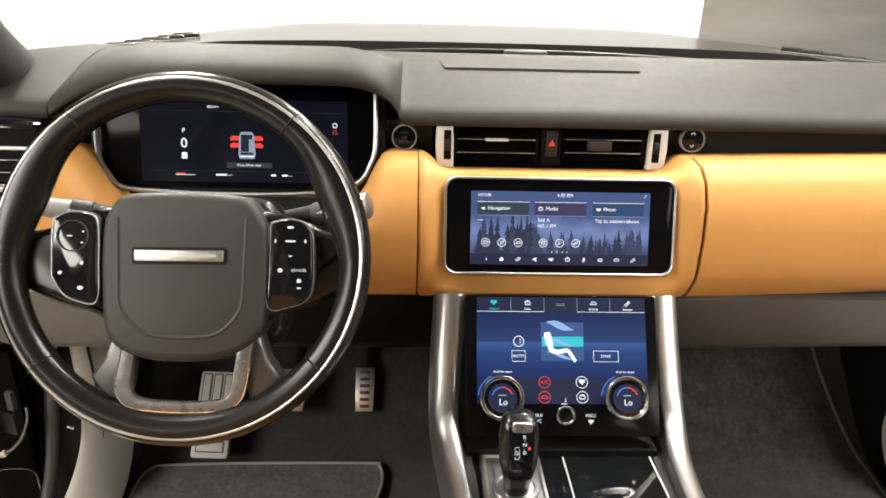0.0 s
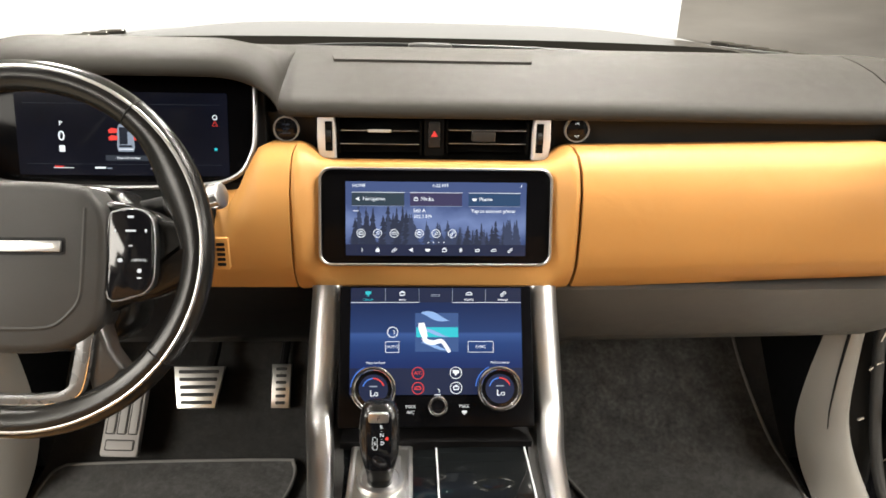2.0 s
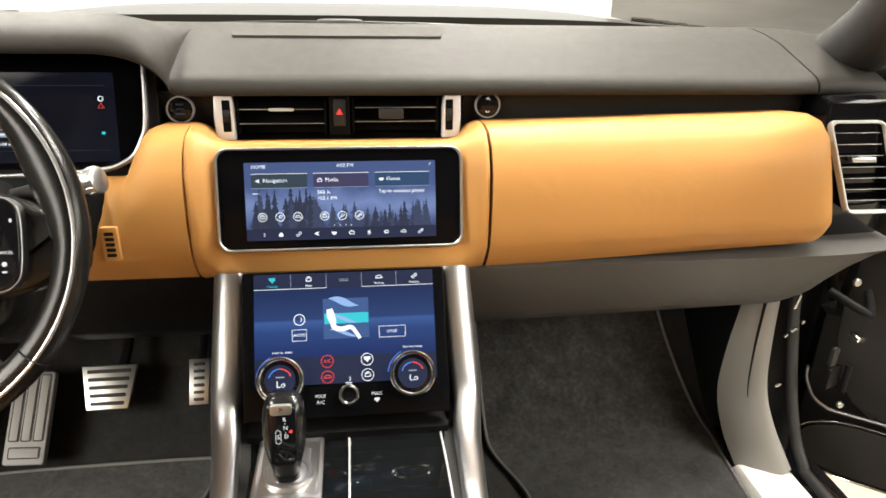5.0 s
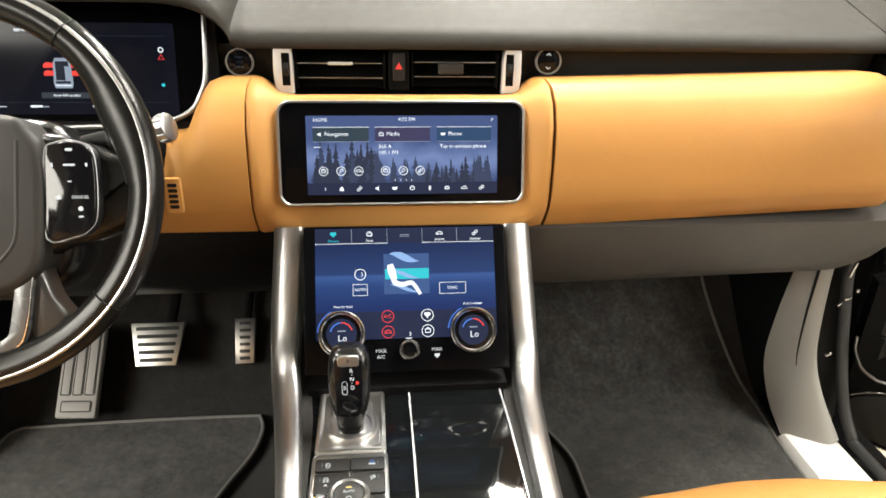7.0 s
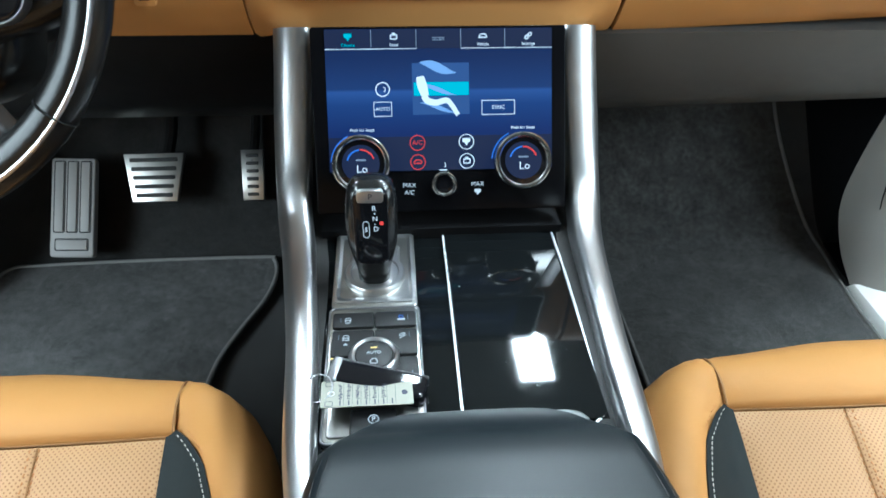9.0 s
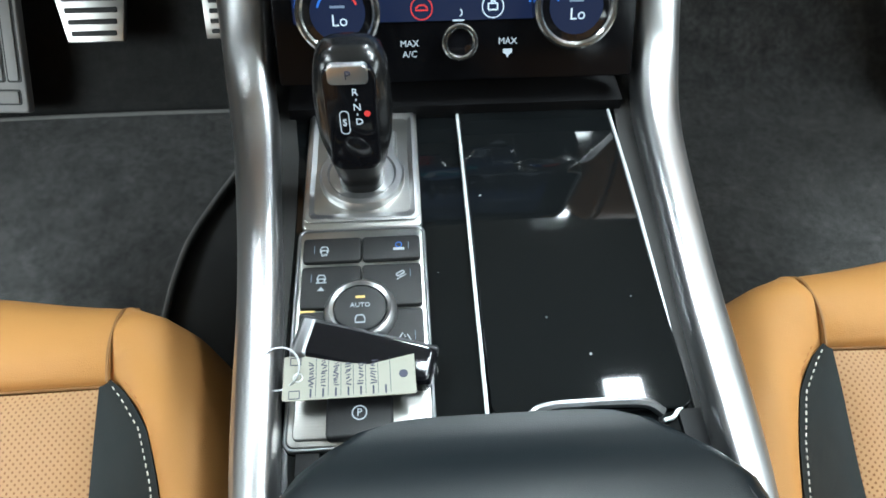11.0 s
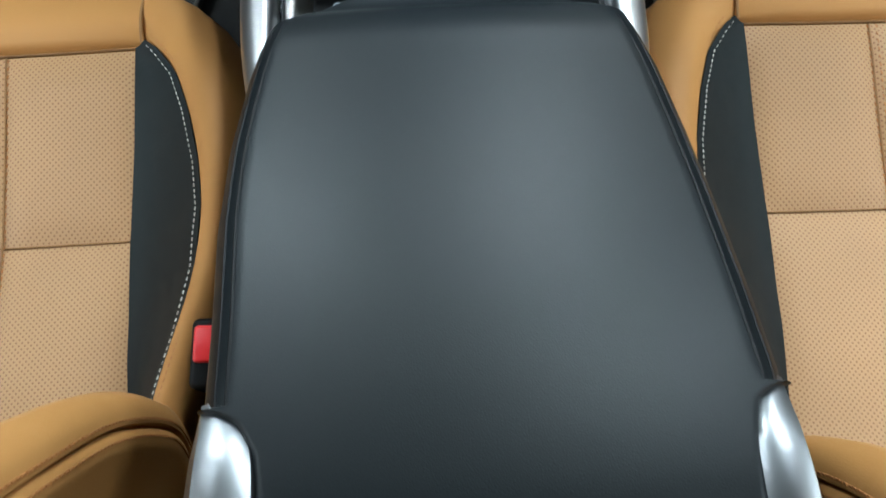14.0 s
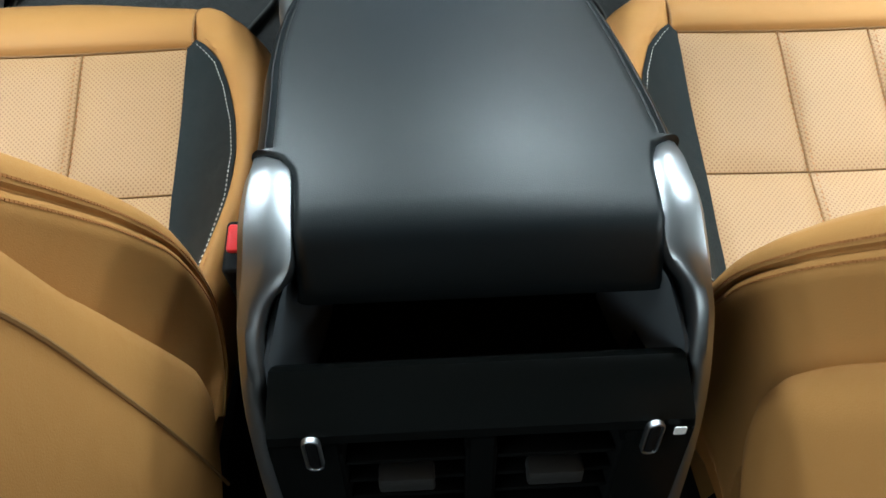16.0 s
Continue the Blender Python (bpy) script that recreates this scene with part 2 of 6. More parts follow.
TAN = (0.398, 0.197, 0.058)
M = {
    "tan": material("tan_leather", TAN, 0.52, specular=0.19, vary=0.08, grain=0.25, grain_scale=700, kind="leather", coarse=6, wrinkle=0.10),
    "tan_perf": perforated("perforated_tan_leather", (0.375, 0.222, 0.107)),
    "seam": material("dark_seam_thread", (0.23, 0.115, 0.035), 0.7),
    "thread": material("pale_thread", (0.42, 0.41, 0.37), 0.7),
    "tan_thread": material("tan_thread", (0.34, 0.14, 0.035), 0.7),
    "black_leather": material("black_leather", (0.0031, 0.0048, 0.0060), 0.42, specular=0.26, vary=0.1, grain=0.10, grain_scale=900, kind="leather", rough_vary=0.02),
    "hood_paint": material("satin_reflecting_paint", (0.02, 0.0185, 0.016), 0.20, vary=0.2, specular=0.35, rough_vary=0.04),
    "insert": material("charcoal_suede_insert", (0.0085, 0.0118, 0.0125), 0.55, specular=0.2, vary=0.15, grain=0.3, grain_scale=1500),
    "wheel_leather": material("wheel_leather", (0.006, 0.0058, 0.0056), 0.25, specular=0.25, vary=0.15, grain=0.06, grain_scale=900, kind="leather", rough_vary=0.03),
    "hub_grain": material("grained_hub_cover", (0.0142, 0.0134, 0.0126), 0.5, specular=0.35, vary=0.12, grain=0.3, grain_scale=1100, kind="leather"),
    "pad": material("dash_pad_leather", (0.0205, 0.0187, 0.0160), 0.6, specular=0.22, vary=0.1, grain=0.35, grain_scale=900, kind="leather"),
    "grille": material("speaker_cloth", (0.024, 0.0222, 0.0192), 0.8, vary=0.15, grain=0.6, grain_scale=2200),
    "plastic": material("dark_grey_plastic", (0.022, 0.0215, 0.021), 0.55, specular=0.3, vary=0.12, grain=0.35, grain_scale=1300),
    "trim_grey": material("moulded_grey_trim", (0.11, 0.105, 0.097), 0.55, vary=0.08, grain=0.3, grain_scale=1300),
    "black": material("matt_black_plastic", (0.005, 0.005, 0.0055), 0.5, specular=0.14, vary=0.2, grain=0.2, grain_scale=900),
    "gloss": material("piano_black", (0.004, 0.004, 0.005), 0.07, vary=0.2, specular=0.3, rough_vary=0.02),
    "dusty_gloss": dusty("dusty_piano_black", (0.0040, 0.0046, 0.0050), 0.035),
    "screen_glass": material("dark_screen_glass", (0.0025, 0.0025, 0.003), 0.10, vary=0.2, specular=0.045, rough_vary=0.02),
    "paint": material("gloss_black_paint", (0.006, 0.006, 0.007), 0.12, vary=0.2, coat=1.0, rough_vary=0.03),
    "alu": material("satin_aluminium", (0.45, 0.452, 0.455), 0.34, 1.0, vary=0.06, grain=0.06, grain_scale=300, stretch=(1, 0.15, 1)),
    "brushed": material("brushed_steel", (0.40, 0.395, 0.375), 0.33, 1.0, vary=0.08, grain=0.15, grain_scale=900, stretch=(0.05, 1, 1)),
    "chrome": material("chrome", (0.80, 0.79, 0.77), 0.09, 1.0, vary=0.03, rough_vary=0.03),
    "carpet": material("charcoal_carpet", (0.017, 0.0165, 0.016), 0.95, vary=0.5, coarse=160, grain=1.0, grain_scale=1400, sheen=0.3, specular=0.1, patch=0.35),
    "mat": material("charcoal_mat", (0.044, 0.044, 0.043), 0.95, vary=0.85, coarse=110, grain=1.0, grain_scale=1100, sheen=0.3, specular=0.1, patch=0.42),
    "tread": material("satin_tread_metal", (0.80, 0.79, 0.77), 0.42, 0.25, vary=0.04),
    "band": material("satin_dark_trim", (0.018, 0.0185, 0.019), 0.42, specular=0.10, vary=0.15),
    "ear_metal": material("satin_grey_metal", (0.29, 0.295, 0.305), 0.37, 1.0, vary=0.08, grain=0.05, grain_scale=300, stretch=(1, 0.15, 1)),
    "key_metal": material("dull_key_metal", (0.13, 0.13, 0.135), 0.35, 1.0, vary=0.06),
    "piping_grey": material("grey_woven_piping", (0.15, 0.148, 0.142), 0.8, vary=0.2, coarse=80, grain=0.5, grain_scale=900),
    "cheek": material("blue_grey_moulding", (0.055, 0.060, 0.066), 0.40, vary=0.1),
    "door_grey": material("door_lining", (0.020, 0.0195, 0.019), 0.45, specular=0.3, vary=0.1, grain=0.3, grain_scale=1300),
    "jamb": material("dark_door_post", (0.005, 0.005, 0.005), 0.45, specular=0.12, vary=0.3, coarse=14),
    "lip_black": material("soft_black_lip", (0.0056, 0.0058, 0.0058), 0.95, specular=0.0, vary=0.2),
    "rear_black": material("satin_piano_black", (0.0042, 0.0046, 0.0045), 0.2, specular=0.07, vary=0.2),
    "kick_grey": material("pale_moulded_trim", (0.21, 0.20, 0.184), 0.5, vary=0.08, grain=0.3, grain_scale=1300),
    "silver_paint": material("satin_silver_paint", (0.10, 0.101, 0.103), 0.28, 0.5, vary=0.03),
    "spoke_satin": material("satin_dark_spoke", (0.026, 0.025, 0.024), 0.32, vary=0.1, grain=0.06, grain_scale=900, kind="leather"),
    "light_grey": material("pale_grey_plastic", (0.26, 0.25, 0.245), 0.5, vary=0.08, grain=0.2, grain_scale=900),
    "rubber": material("black_rubber", (0.012, 0.012, 0.012), 0.6),
    "red": material("red_plastic", (0.65, 0.02, 0.025), 0.35),
    "paper": material("cream_card", (0.19, 0.187, 0.155), 0.8, vary=0.06, coarse=60),
    "ink": material("dark_ink", (0.03, 0.03, 0.05), 0.8),
    "stone": material("mottled_stone", (0.72, 0.70, 0.675), 0.6, vary=0.55, coarse=0.8, stretch=(0.45, 1, 2.4)),
    "concrete": material("polished_concrete", (0.36, 0.31, 0.24), 0.35, vary=0.25, coarse=1.2, grain=0.1, grain_scale=60),
    "headliner": material("headliner_cloth", (0.045, 0.044, 0.042), 0.9, vary=0.06, grain=0.4, grain_scale=1500),
    "wall": material("plaster_wall", (0.13, 0.125, 0.12), 0.85, vary=0.08, coarse=1.5),
    "ceiling_paint": material("ceiling_paint", (0.42, 0.415, 0.40), 0.85, vary=0.06, coarse=1.5),
    "pillar": material("pillar_cloth", (0.020, 0.0195, 0.019), 0.8, vary=0.12, grain=0.4, grain_scale=1500),
    "lever_black": material("polished_black_grip", (0.006, 0.006, 0.0062), 0.2, specular=0.35, vary=0.15, rough_vary=0.04),
    "switch_black": material("soft_black_switch", (0.0078, 0.0078, 0.0082), 0.45, specular=0.3, vary=0.12, grain=0.25, grain_scale=1300),
    "rim_chrome": material("dark_chrome_rim", (0.42, 0.42, 0.42), 0.2, 1.0, vary=0.03, rough_vary=0.03),
    "cap_silver": material("bright_silver_trim", (0.60, 0.615, 0.635), 0.30, 0.12, vary=0.04),
    # darker copy of the grey trim, with the shade under the dash in its colour
    "panel_grey": material("shaded_grey_moulding", (0.070, 0.068, 0.065), 0.5, specular=0.4, vary=0.08, grain=0.3, grain_scale=1300),
    "ui_white": glow("display_white", (0.85, 0.92, 1.0), 0.95),
    "ui_grey": glow("display_grey", (0.28, 0.34, 0.44), 0.8),
    "ui_red": glow("display_red", (0.9, 0.06, 0.05), 0.8),
    "ui_teal": glow("display_teal", (0.02, 0.50, 0.60), 0.9),
    "ui_blue": glow("display_blue", (0.06, 0.20, 0.75), 0.9),
    "ui_amber": glow("amber_light", (1.0, 0.72, 0.25), 1.2),
    "ui_dark": glow("display_shadow", (0.012, 0.018, 0.035), 0.6),
    "ui_panel": glow("display_panel", (0.035, 0.045, 0.065), 0.7),
    "icon": glow("lit_symbol", (0.85, 0.88, 0.90), 0.75),
    "print": material("white_print", (0.75, 0.75, 0.75), 0.6),
    "screen_home": graded_glow("home_picture", [(0.0, (0.011, 0.020, 0.068)), (1.0, (0.048, 0.076, 0.190)), (0.42, (0.036, 0.060, 0.160)), (0.74, (0.135, 0.190, 0.380))], 0.62, 22),
    "screen_climate": graded_glow("climate_picture", [(0.0, (0.003, 0.010, 0.055)), (1.0, (0.006, 0.016, 0.060)), (0.28, (0.006, 0.020, 0.10)), (0.47, (0.013, 0.042, 0.155)), (0.565, (0.030, 0.075, 0.235)), (0.585, (0.013, 0.036, 0.125)), (0.8, (0.007, 0.020, 0.078))], 0.0, 5),
    "screen_cluster": display_glow("cluster_picture", (0.0006, 0.0010, 0.003), (0.002, 0.003, 0.008), 9, 1.0),
    # the white wall's brightness is its own emission, not lamp light
    "glow_wall": glow("glowing_white_wall", (1.0, 0.98, 0.93), 1.0),
}

# ---- mesh helpers ----
X3 = Vector((1, 0, 0))


def smooth(a, b, x):
    t = min(1.0, max(0.0, (x - a) / (b - a)))
    return t * t * (3 - 2 * t)


def plane_frame(origin, up):
    """Local x to the right, y along up, z towards the cabin."""
    u = Vector(up).normalized()
    nn = X3.cross(u)
    return Matrix(((1, u.x, nn.x, origin[0]), (0, u.y, nn.y, origin[1]), (0, u.z, nn.z, origin[2]), (0, 0, 0, 1)))


def part(name, bm, mat, parent=None, label="", sharp=38, at=None):
    if at is not None:
        bm.transform(at)
    bmesh.ops.recalc_face_normals(bm, faces=bm.faces)
    me = bpy.data.meshes.new(name)
    bm.to_mesh(me)
    bm.free()
    me.polygons.foreach_set("use_smooth", [True] * len(me.polygons))
    me.set_sharp_from_angle(angle=radians(sharp))
    me.materials.append(M[mat])
    ob = new(name, me)
    if parent is not None:
        ob.parent = parent
    if label:
        ob["label"] = label
    return ob


def thing(name, place, label, category, group="", kind=""):
    ob = new(name)
    ob.empty_display_size = 0.02
    ob.location = place
    return tagged(ob, label, category, group, kind)


def under(parent, ob):
    """Makes ob a part of parent without moving it."""
    ob.parent = parent
    ob.matrix_parent_inverse = Matrix.Translation(parent.location).inverted()
    return ob


def put(name, bm, mat, parent, label="", sharp=38, at=None):
    """A part, given in world places, under a thing whose Empty stands at its base."""
    return under(parent, part(name, bm, mat, None, label, sharp, at))


def sub(name, bm, mat, parent, label="", at=None):
    """A piece under a part, given in world places."""
    ob = part(name, bm, mat, None, label, 38, at)
    ob.parent = parent
    return ob


def loft(rings, closed=True, caps=True):
    bm = bmesh.new()
    rows = [[bm.verts.new(p) for p in r] for r in rings]
    k = len(rings[0])
    for a, b in zip(rows, rows[1:]):
        for i in range(k if closed else k - 1):
            j = (i + 1) % k
            bm.faces.new((a[i], a[j], b[j], b[i]))
    if caps and closed:
        bm.faces.new(rows[0][::-1])
        bm.faces.new(rows[-1])
    return bm


def along_x(section, xs, change=None):
    """Sweeps a closed (y, z) section along x; change(x, y, z) bends it."""
    return loft([[change(x, y, z) if change else (x, y, z) for y, z in section] for x in xs])


def rrect(w, h, r, k=5):
    out = []
    for cx, cy, a0 in ((w / 2 - r, h / 2 - r, 0), (-w / 2 + r, h / 2 - r, 90), (-w / 2 + r, -h / 2 + r, 180), (w / 2 - r, -h / 2 + r, 270)):
        for i in range(k + 1):
            a = radians(a0 + 90 * i / k)
            out.append((cx + r * math.cos(a), cy + r * math.sin(a)))
    return out


def inset(o, d):
    out, k = [], len(o)
    for i in range(k):
        p, q, s = Vector(o[i - 1]), Vector(o[i]), Vector(o[(i + 1) % k])
        e = (s - p)
        if e.length < 1e-9:
            e = Vector((1, 0))
        e.normalize()
        out.append((q.x - e.y * d, q.y + e.x * d))
    return out


def prism(o, depth, bev=0.0, z0=0.0):
    """A plate with the outline o (anticlockwise) and a rounded front edge."""
    if bev <= 0:
        return loft([[(x, y, z0) for x, y in o], [(x, y, z0 + depth) for x, y in o]])
    rings = [[(x, y, z0) for x, y in o], [(x, y, z0 + depth - bev) for x, y in o]]
    for a in (30, 60, 90):
        i = inset(o, bev * (1 - math.cos(radians(a))))
        rings.append([(x, y, z0 + depth - bev + bev * math.sin(radians(a))) for x, y in i])
    return loft(rings)


def ring_plate(o, width, depth, z0=0.0):
    """A frame of that width inside the outline o."""
    i = inset(o, width)
    e = min(width, depth) * 0.3
    a, b = inset(o, e), inset(o, width - e)
    k = len(o)
    bm = bmesh.new()
    loops = [[bm.verts.new((x, y, z)) for x, y in q] for q, z in ((o, z0), (o, z0 + depth - e), (a, z0 + depth), (b, z0 + depth), (i, z0 + depth - e), (i, z0))]
    for p, q in zip(loops, loops[1:] + loops[:1]):
        for n in range(k):
            m = (n + 1) % k
            bm.faces.new((p[n], p[m], q[m], q[n]))
    return bm


def box(sx, sy, sz, bev=0.0, at=None, seg=2):
    bm = bmesh.new()
    bmesh.ops.create_cube(bm, size=1)
    bm.transform(Matrix.Diagonal((sx, sy, sz, 1)))
    if bev:
        bmesh.ops.bevel(bm, geom=bm.edges[:], offset=bev, segments=seg, affect="EDGES", profile=0.5)
    if at is not None:
        bm.transform(at)
    return bm


def span(x0, x1, y0, y1, z0, z1, bev=0.0):
    return box(abs(x1 - x0), abs(y1 - y0), abs(z1 - z0), bev, Matrix.Translation(((x0 + x1) / 2, (y0 + y1) / 2, (z0 + z1) / 2)))


def disc(r, depth, bev=0.0, k=40, z0=0.0):
    return prism([(r * math.cos(2 * math.pi * i / k), r * math.sin(2 * math.pi * i / k)) for i in range(k)], depth, bev, z0)


def annulus(r, width, depth, z0=0.0, k=48):
    return ring_plate([(r * math.cos(2 * math.pi * i / k), r * math.sin(2 * math.pi * i / k)) for i in range(k)], width, depth, z0)


def spline(pts, n):
    """Smooth points through pts."""
    p = [Vector(q) for q in pts]
    p = [2 * p[0] - p[1]] + p + [2 * p[-1] - p[-2]]
    out = []
    for i in range(1, len(p) - 2):
        for j in range(n):
            t = j / n
            a, b, c, d = p[i - 1:i + 3]
            out.append(0.5 * (2 * b + (c - a) * t + (2 * a - 5 * b + 4 * c - d) * t * t + (3 * b - a - 3 * c + d) * t ** 3))
    return out + [p[-2]]


def tube(pts, r, k=8, closed=False, flat=1.0):
    pts = [Vector(p) for p in pts]
    rings = []
    side = None
    for i, p in enumerate(pts):
        a = pts[i - 1] if (i or closed) else p
        b = pts[(i + 1) % len(pts)] if (i < len(pts) - 1 or closed) else p
        d = (b - a).normalized()
        if side is None:
            side = d.cross(Vector((0, 0, 1)) if abs(d.z) < 0.9 else Vector((0, 1, 0))).normalized()
        side = (side - d * side.dot(d)).normalized()
        up = side.cross(d)
        rr = r(i / (len(pts) - 1)) if callable(r) else r
        rings.append([p + side * rr * math.cos(2 * math.pi * j / k) + up * rr * flat * math.sin(2 * math.pi * j / k) for j in range(k)])
    if closed:
        rings.append(rings[0])
        bm = loft(rings, caps=False)
        bmesh.ops.remove_doubles(bm, verts=bm.verts, dist=1e-6)
        return bm
    return loft(rings)


def slab(fn, nu, nv, thick, down=Vector((0, 0, -1))):
    """A sheet fn(u, v) with thickness below it."""
    top = [[Vector(fn(u / nu, v / nv)) for v in range(nv + 1)] for u in range(nu + 1)]
    bm = bmesh.new()
    a = [[bm.verts.new(p) for p in r] for r in top]
    b = [[bm.verts.new(p + down * thick) for p in r] for r in top]
    for u in range(nu):
        for v in range(nv):
            bm.faces.new((a[u][v], a[u + 1][v], a[u + 1][v + 1], a[u][v + 1]))
            bm.faces.new((b[u][v], b[u][v + 1], b[u + 1][v + 1], b[u + 1][v]))
    edge = [(u, 0) for u in range(nu)] + [(nu, v) for v in range(nv)] + [(u, nv) for u in range(nu, 0, -1)] + [(0, v) for v in range(nv, 0, -1)]
    for p, q in zip(edge, edge[1:] + edge[:1]):
        bm.faces.new((a[p[0]][p[1]], b[p[0]][p[1]], b[q[0]][q[1]], a[q[0]][q[1]]))
    return bm


def words(body, size, depth=0.0003, align="CENTER"):
    cu = bpy.data.curves.new("words", "FONT")
    cu.body, cu.size, cu.align_x, cu.align_y, cu.extrude, cu.resolution_u = body, size, align, "CENTER", depth, 2
    ob = bpy.data.objects.new("words", cu)
    me = bpy.data.meshes.new_from_object(ob)
    bm = bmesh.new()
    bm.from_mesh(me)
    bpy.data.objects.remove(ob)
    bpy.data.curves.remove(cu)
    bpy.data.meshes.remove(me)
    return bm


def T(x, y, z=0.0):
    return Matrix.Translation((x, y, z))

# ---- the showroom ----
tagged(part("ground", span(-9, 9, -7, 10, GROUND - 0.1, GROUND), "concrete"), "mottled grey polished concrete showroom floor", "floor", kind="structure")
tagged(part("wall_front", span(3.58, 9, 9.6, 9.9, GROUND, 3.2), "stone"), "mottled grey stone wall of the showroom", "wall", kind="structure")
tagged(part("backdrop", span(-9, 3.58, 9.6, 9.9, GROUND, 3.2), "glow_wall"), "plain white showroom wall that glows in place of light on it", "backdrop", kind="structure")
tagged(part("wall_left", span(-9.2, -9, -7, 9.9, GROUND, 3.2), "wall"), "plain dark grey plaster wall", "wall", kind="structure")
tagged(part("wall_right", span(9, 9.2, -7, 9.9, GROUND, 3.2), "wall"), "plain dark grey plaster wall beside the car", "wall", kind="structure")
tagged(part("wall_rear", span(-9, 9, -7.2, -7, GROUND, 3.2), "wall"), "plain dark grey plaster wall behind the car", "wall", kind="structure")
tagged(part("ceiling", span(-9, 9, -7, 9.6, ROOM_TOP + 0.06, ROOM_TOP + 0.2), "ceiling_paint"), "plain pale showroom ceiling above the overhead area lights", "ceiling", kind="structure")

# ---- the car's shell ----
car = thing("car", (0, 0, GROUND), "gloss black car body with open doors", "car")


def hood_at(u, v):
    x = -0.93 + 1.86 * u
    y = 1.66 + 1.17 * v
    z = 0.930 - 0.018 * v - 0.027 * v * v - 0.03 * (abs(x) / 0.93) ** 4 - 0.008 * smooth(0.62, 0.72, abs(x)) - 0.10 * smooth(0.93, 1.0, v)
    return x, y - 0.18 * (x / 0.93) ** 2 * 0.5, z


put("hood", slab(hood_at, 40, 40, 0.03), "hood_paint", car, "gloss black hood mirroring the white wall")
put("cowl", slab(lambda u, v: (-0.8 + 1.6 * u, 1.56 + 0.2 * v, 0.900 + 0.006 * v - 0.060 * (2 * u - 1) ** 2 - 0.003 * math.sin(v * 20)), 30, 6, 0.05), "black", car, "black plastic wiper cowl")
put("wiper_arm", tube(spline([(-0.46, 1.575, 0.896), (-0.2, 1.60, 0.915), (0.1, 1.60, 0.917), (0.40, 1.585, 0.908), (0.62, 1.55, 0.888)], 8), 0.007, 8), "black", car, "black wiper along the windscreen base")
for s in (-1, 1):
    put("fender", slab(lambda u, v: (s * (0.80 + 0.22 * u), 1.35 + 1.5 * v, 0.895 - 0.06 * u * u - 0.05 * v * v + 0.02 * math.sin(3 * u)), 8, 20, 0.04), "paint", car)
    put("hood_vent", box(0.09, 0.34, 0.012, 0.004, pose(s * 0.80, 1.80, 0.900, -2, s * 4, s * 12)), "plastic", car, "dark slatted hood vent")
    for i in range(5):
        put("vent_slat", box(0.07, 0.012, 0.012, 0.003, pose(s * (0.835 - 0.014 * i), 1.67 + 0.065 * i, 0.906, 20, s * 4, s * 12)), "hood_paint", car)
    put("sill", span(s * 0.735, s * 0.90, -1.2, 1.24, -0.05, 0.155, 0.015), "paint", car)
    put("tread_plate", loft([[(s * x, y + dy * k, z) for x, z, k in ((0.712, 0.13, 0), (0.716, 0.155, 0.1), (0.726, 0.166, 0.2), (0.76, 0.171, 0.5), (0.80, 0.171, 0.9), (0.815, 0.166, 1), (0.818, 0.14, 1))] for y, dy in ((-0.3, 0), (0.3, 0), (0.9, 0), (1.085, -0.035), (1.10, -0.04))]), "tread", car, "bright metal tread plate")
    put("door_jamb", loft([[(s * xx, 1.12 + 0.13 * k - dy, zz) for k, xx in ((0.72, 0.768), (1.2, 0.775), (1.4, 0.86), (0.9, 0.865), (0.62, 0.83))] for zz, dy in ((0.08, 0.10), (0.25, 0.08), (0.5, 0.0), (0.75, -0.02), (0.92, -0.03))]), "jamb", car, "dark front door post")
    put("hinge_post", span(s * 0.802, s * 1.03, 1.255, 1.285, -0.10, 0.90, 0.004), "jamb", car, "black inner wing behind the door hinges")
    put("a_pillar", tube(spline([(s * 0.845, 1.29, 0.85), (s * 0.835, 1.225, 0.905), (s * 0.825, 1.172, 0.935), (s * 0.81, 1.10, 0.983), (s * 0.75, 0.93, 1.11), (s * 0.66, 0.66, 1.32), (s * 0.60, 0.45, 1.40)], 6), 0.052, 16), "pillar", car, "dark lined windscreen pillar")
    put("b_pillar", tube(spline([(s * 0.76, 0.0, 0.2), (s * 0.77, -0.05, 0.8), (s * 0.66, -0.08, 1.36)], 6), 0.06, 10), "trim_grey", car)
    put("c_pillar", tube(spline([(s * 0.74, -1.3, 0.3), (s * 0.74, -1.3, 0.9), (s * 0.60, -1.1, 1.36)], 6), 0.10, 10), "trim_grey", car)
put("roof", slab(lambda u, v: (-0.66 + 1.32 * u, -1.6 + 2.1 * v, 1.46 - 0.05 * (2 * u - 1) ** 2 - 0.05 * v ** 4), 12, 16, 0.05), "headliner", car, "dark cloth-lined roof")
# unseen panels added to keep side light off the console's rear
for s in (-1, 1):
    put("rear_side_blocker", span(s * 0.79, s * 0.86, -1.25, -0.10, 0.0, 0.96, 0.02), "door_grey", car, "unseen door-height panel that blocks side light")
put("rear_bulkhead", span(-0.74, 0.74, -1.75, -1.7, -0.1, 0.95), "plastic", car)

# ---- floor of the cabin ----
FLOOR = 0.15


def toe_rise(y):
    d = y - 1.24
    return 1.12 * (d + math.sqrt(d * d + 0.0016)) / 2


def carpet_at(u, v):
    x = -0.74 + 1.48 * u
    y = -1.7 + 3.3 * v
    z = FLOOR - 0.006 + toe_rise(y)
    return x, y, z


tagged(part("floor", slab(carpet_at, 6, 220, 0.03), "carpet"), "charcoal carpeted cabin floor rising to the toe board", "floor", kind="structure")
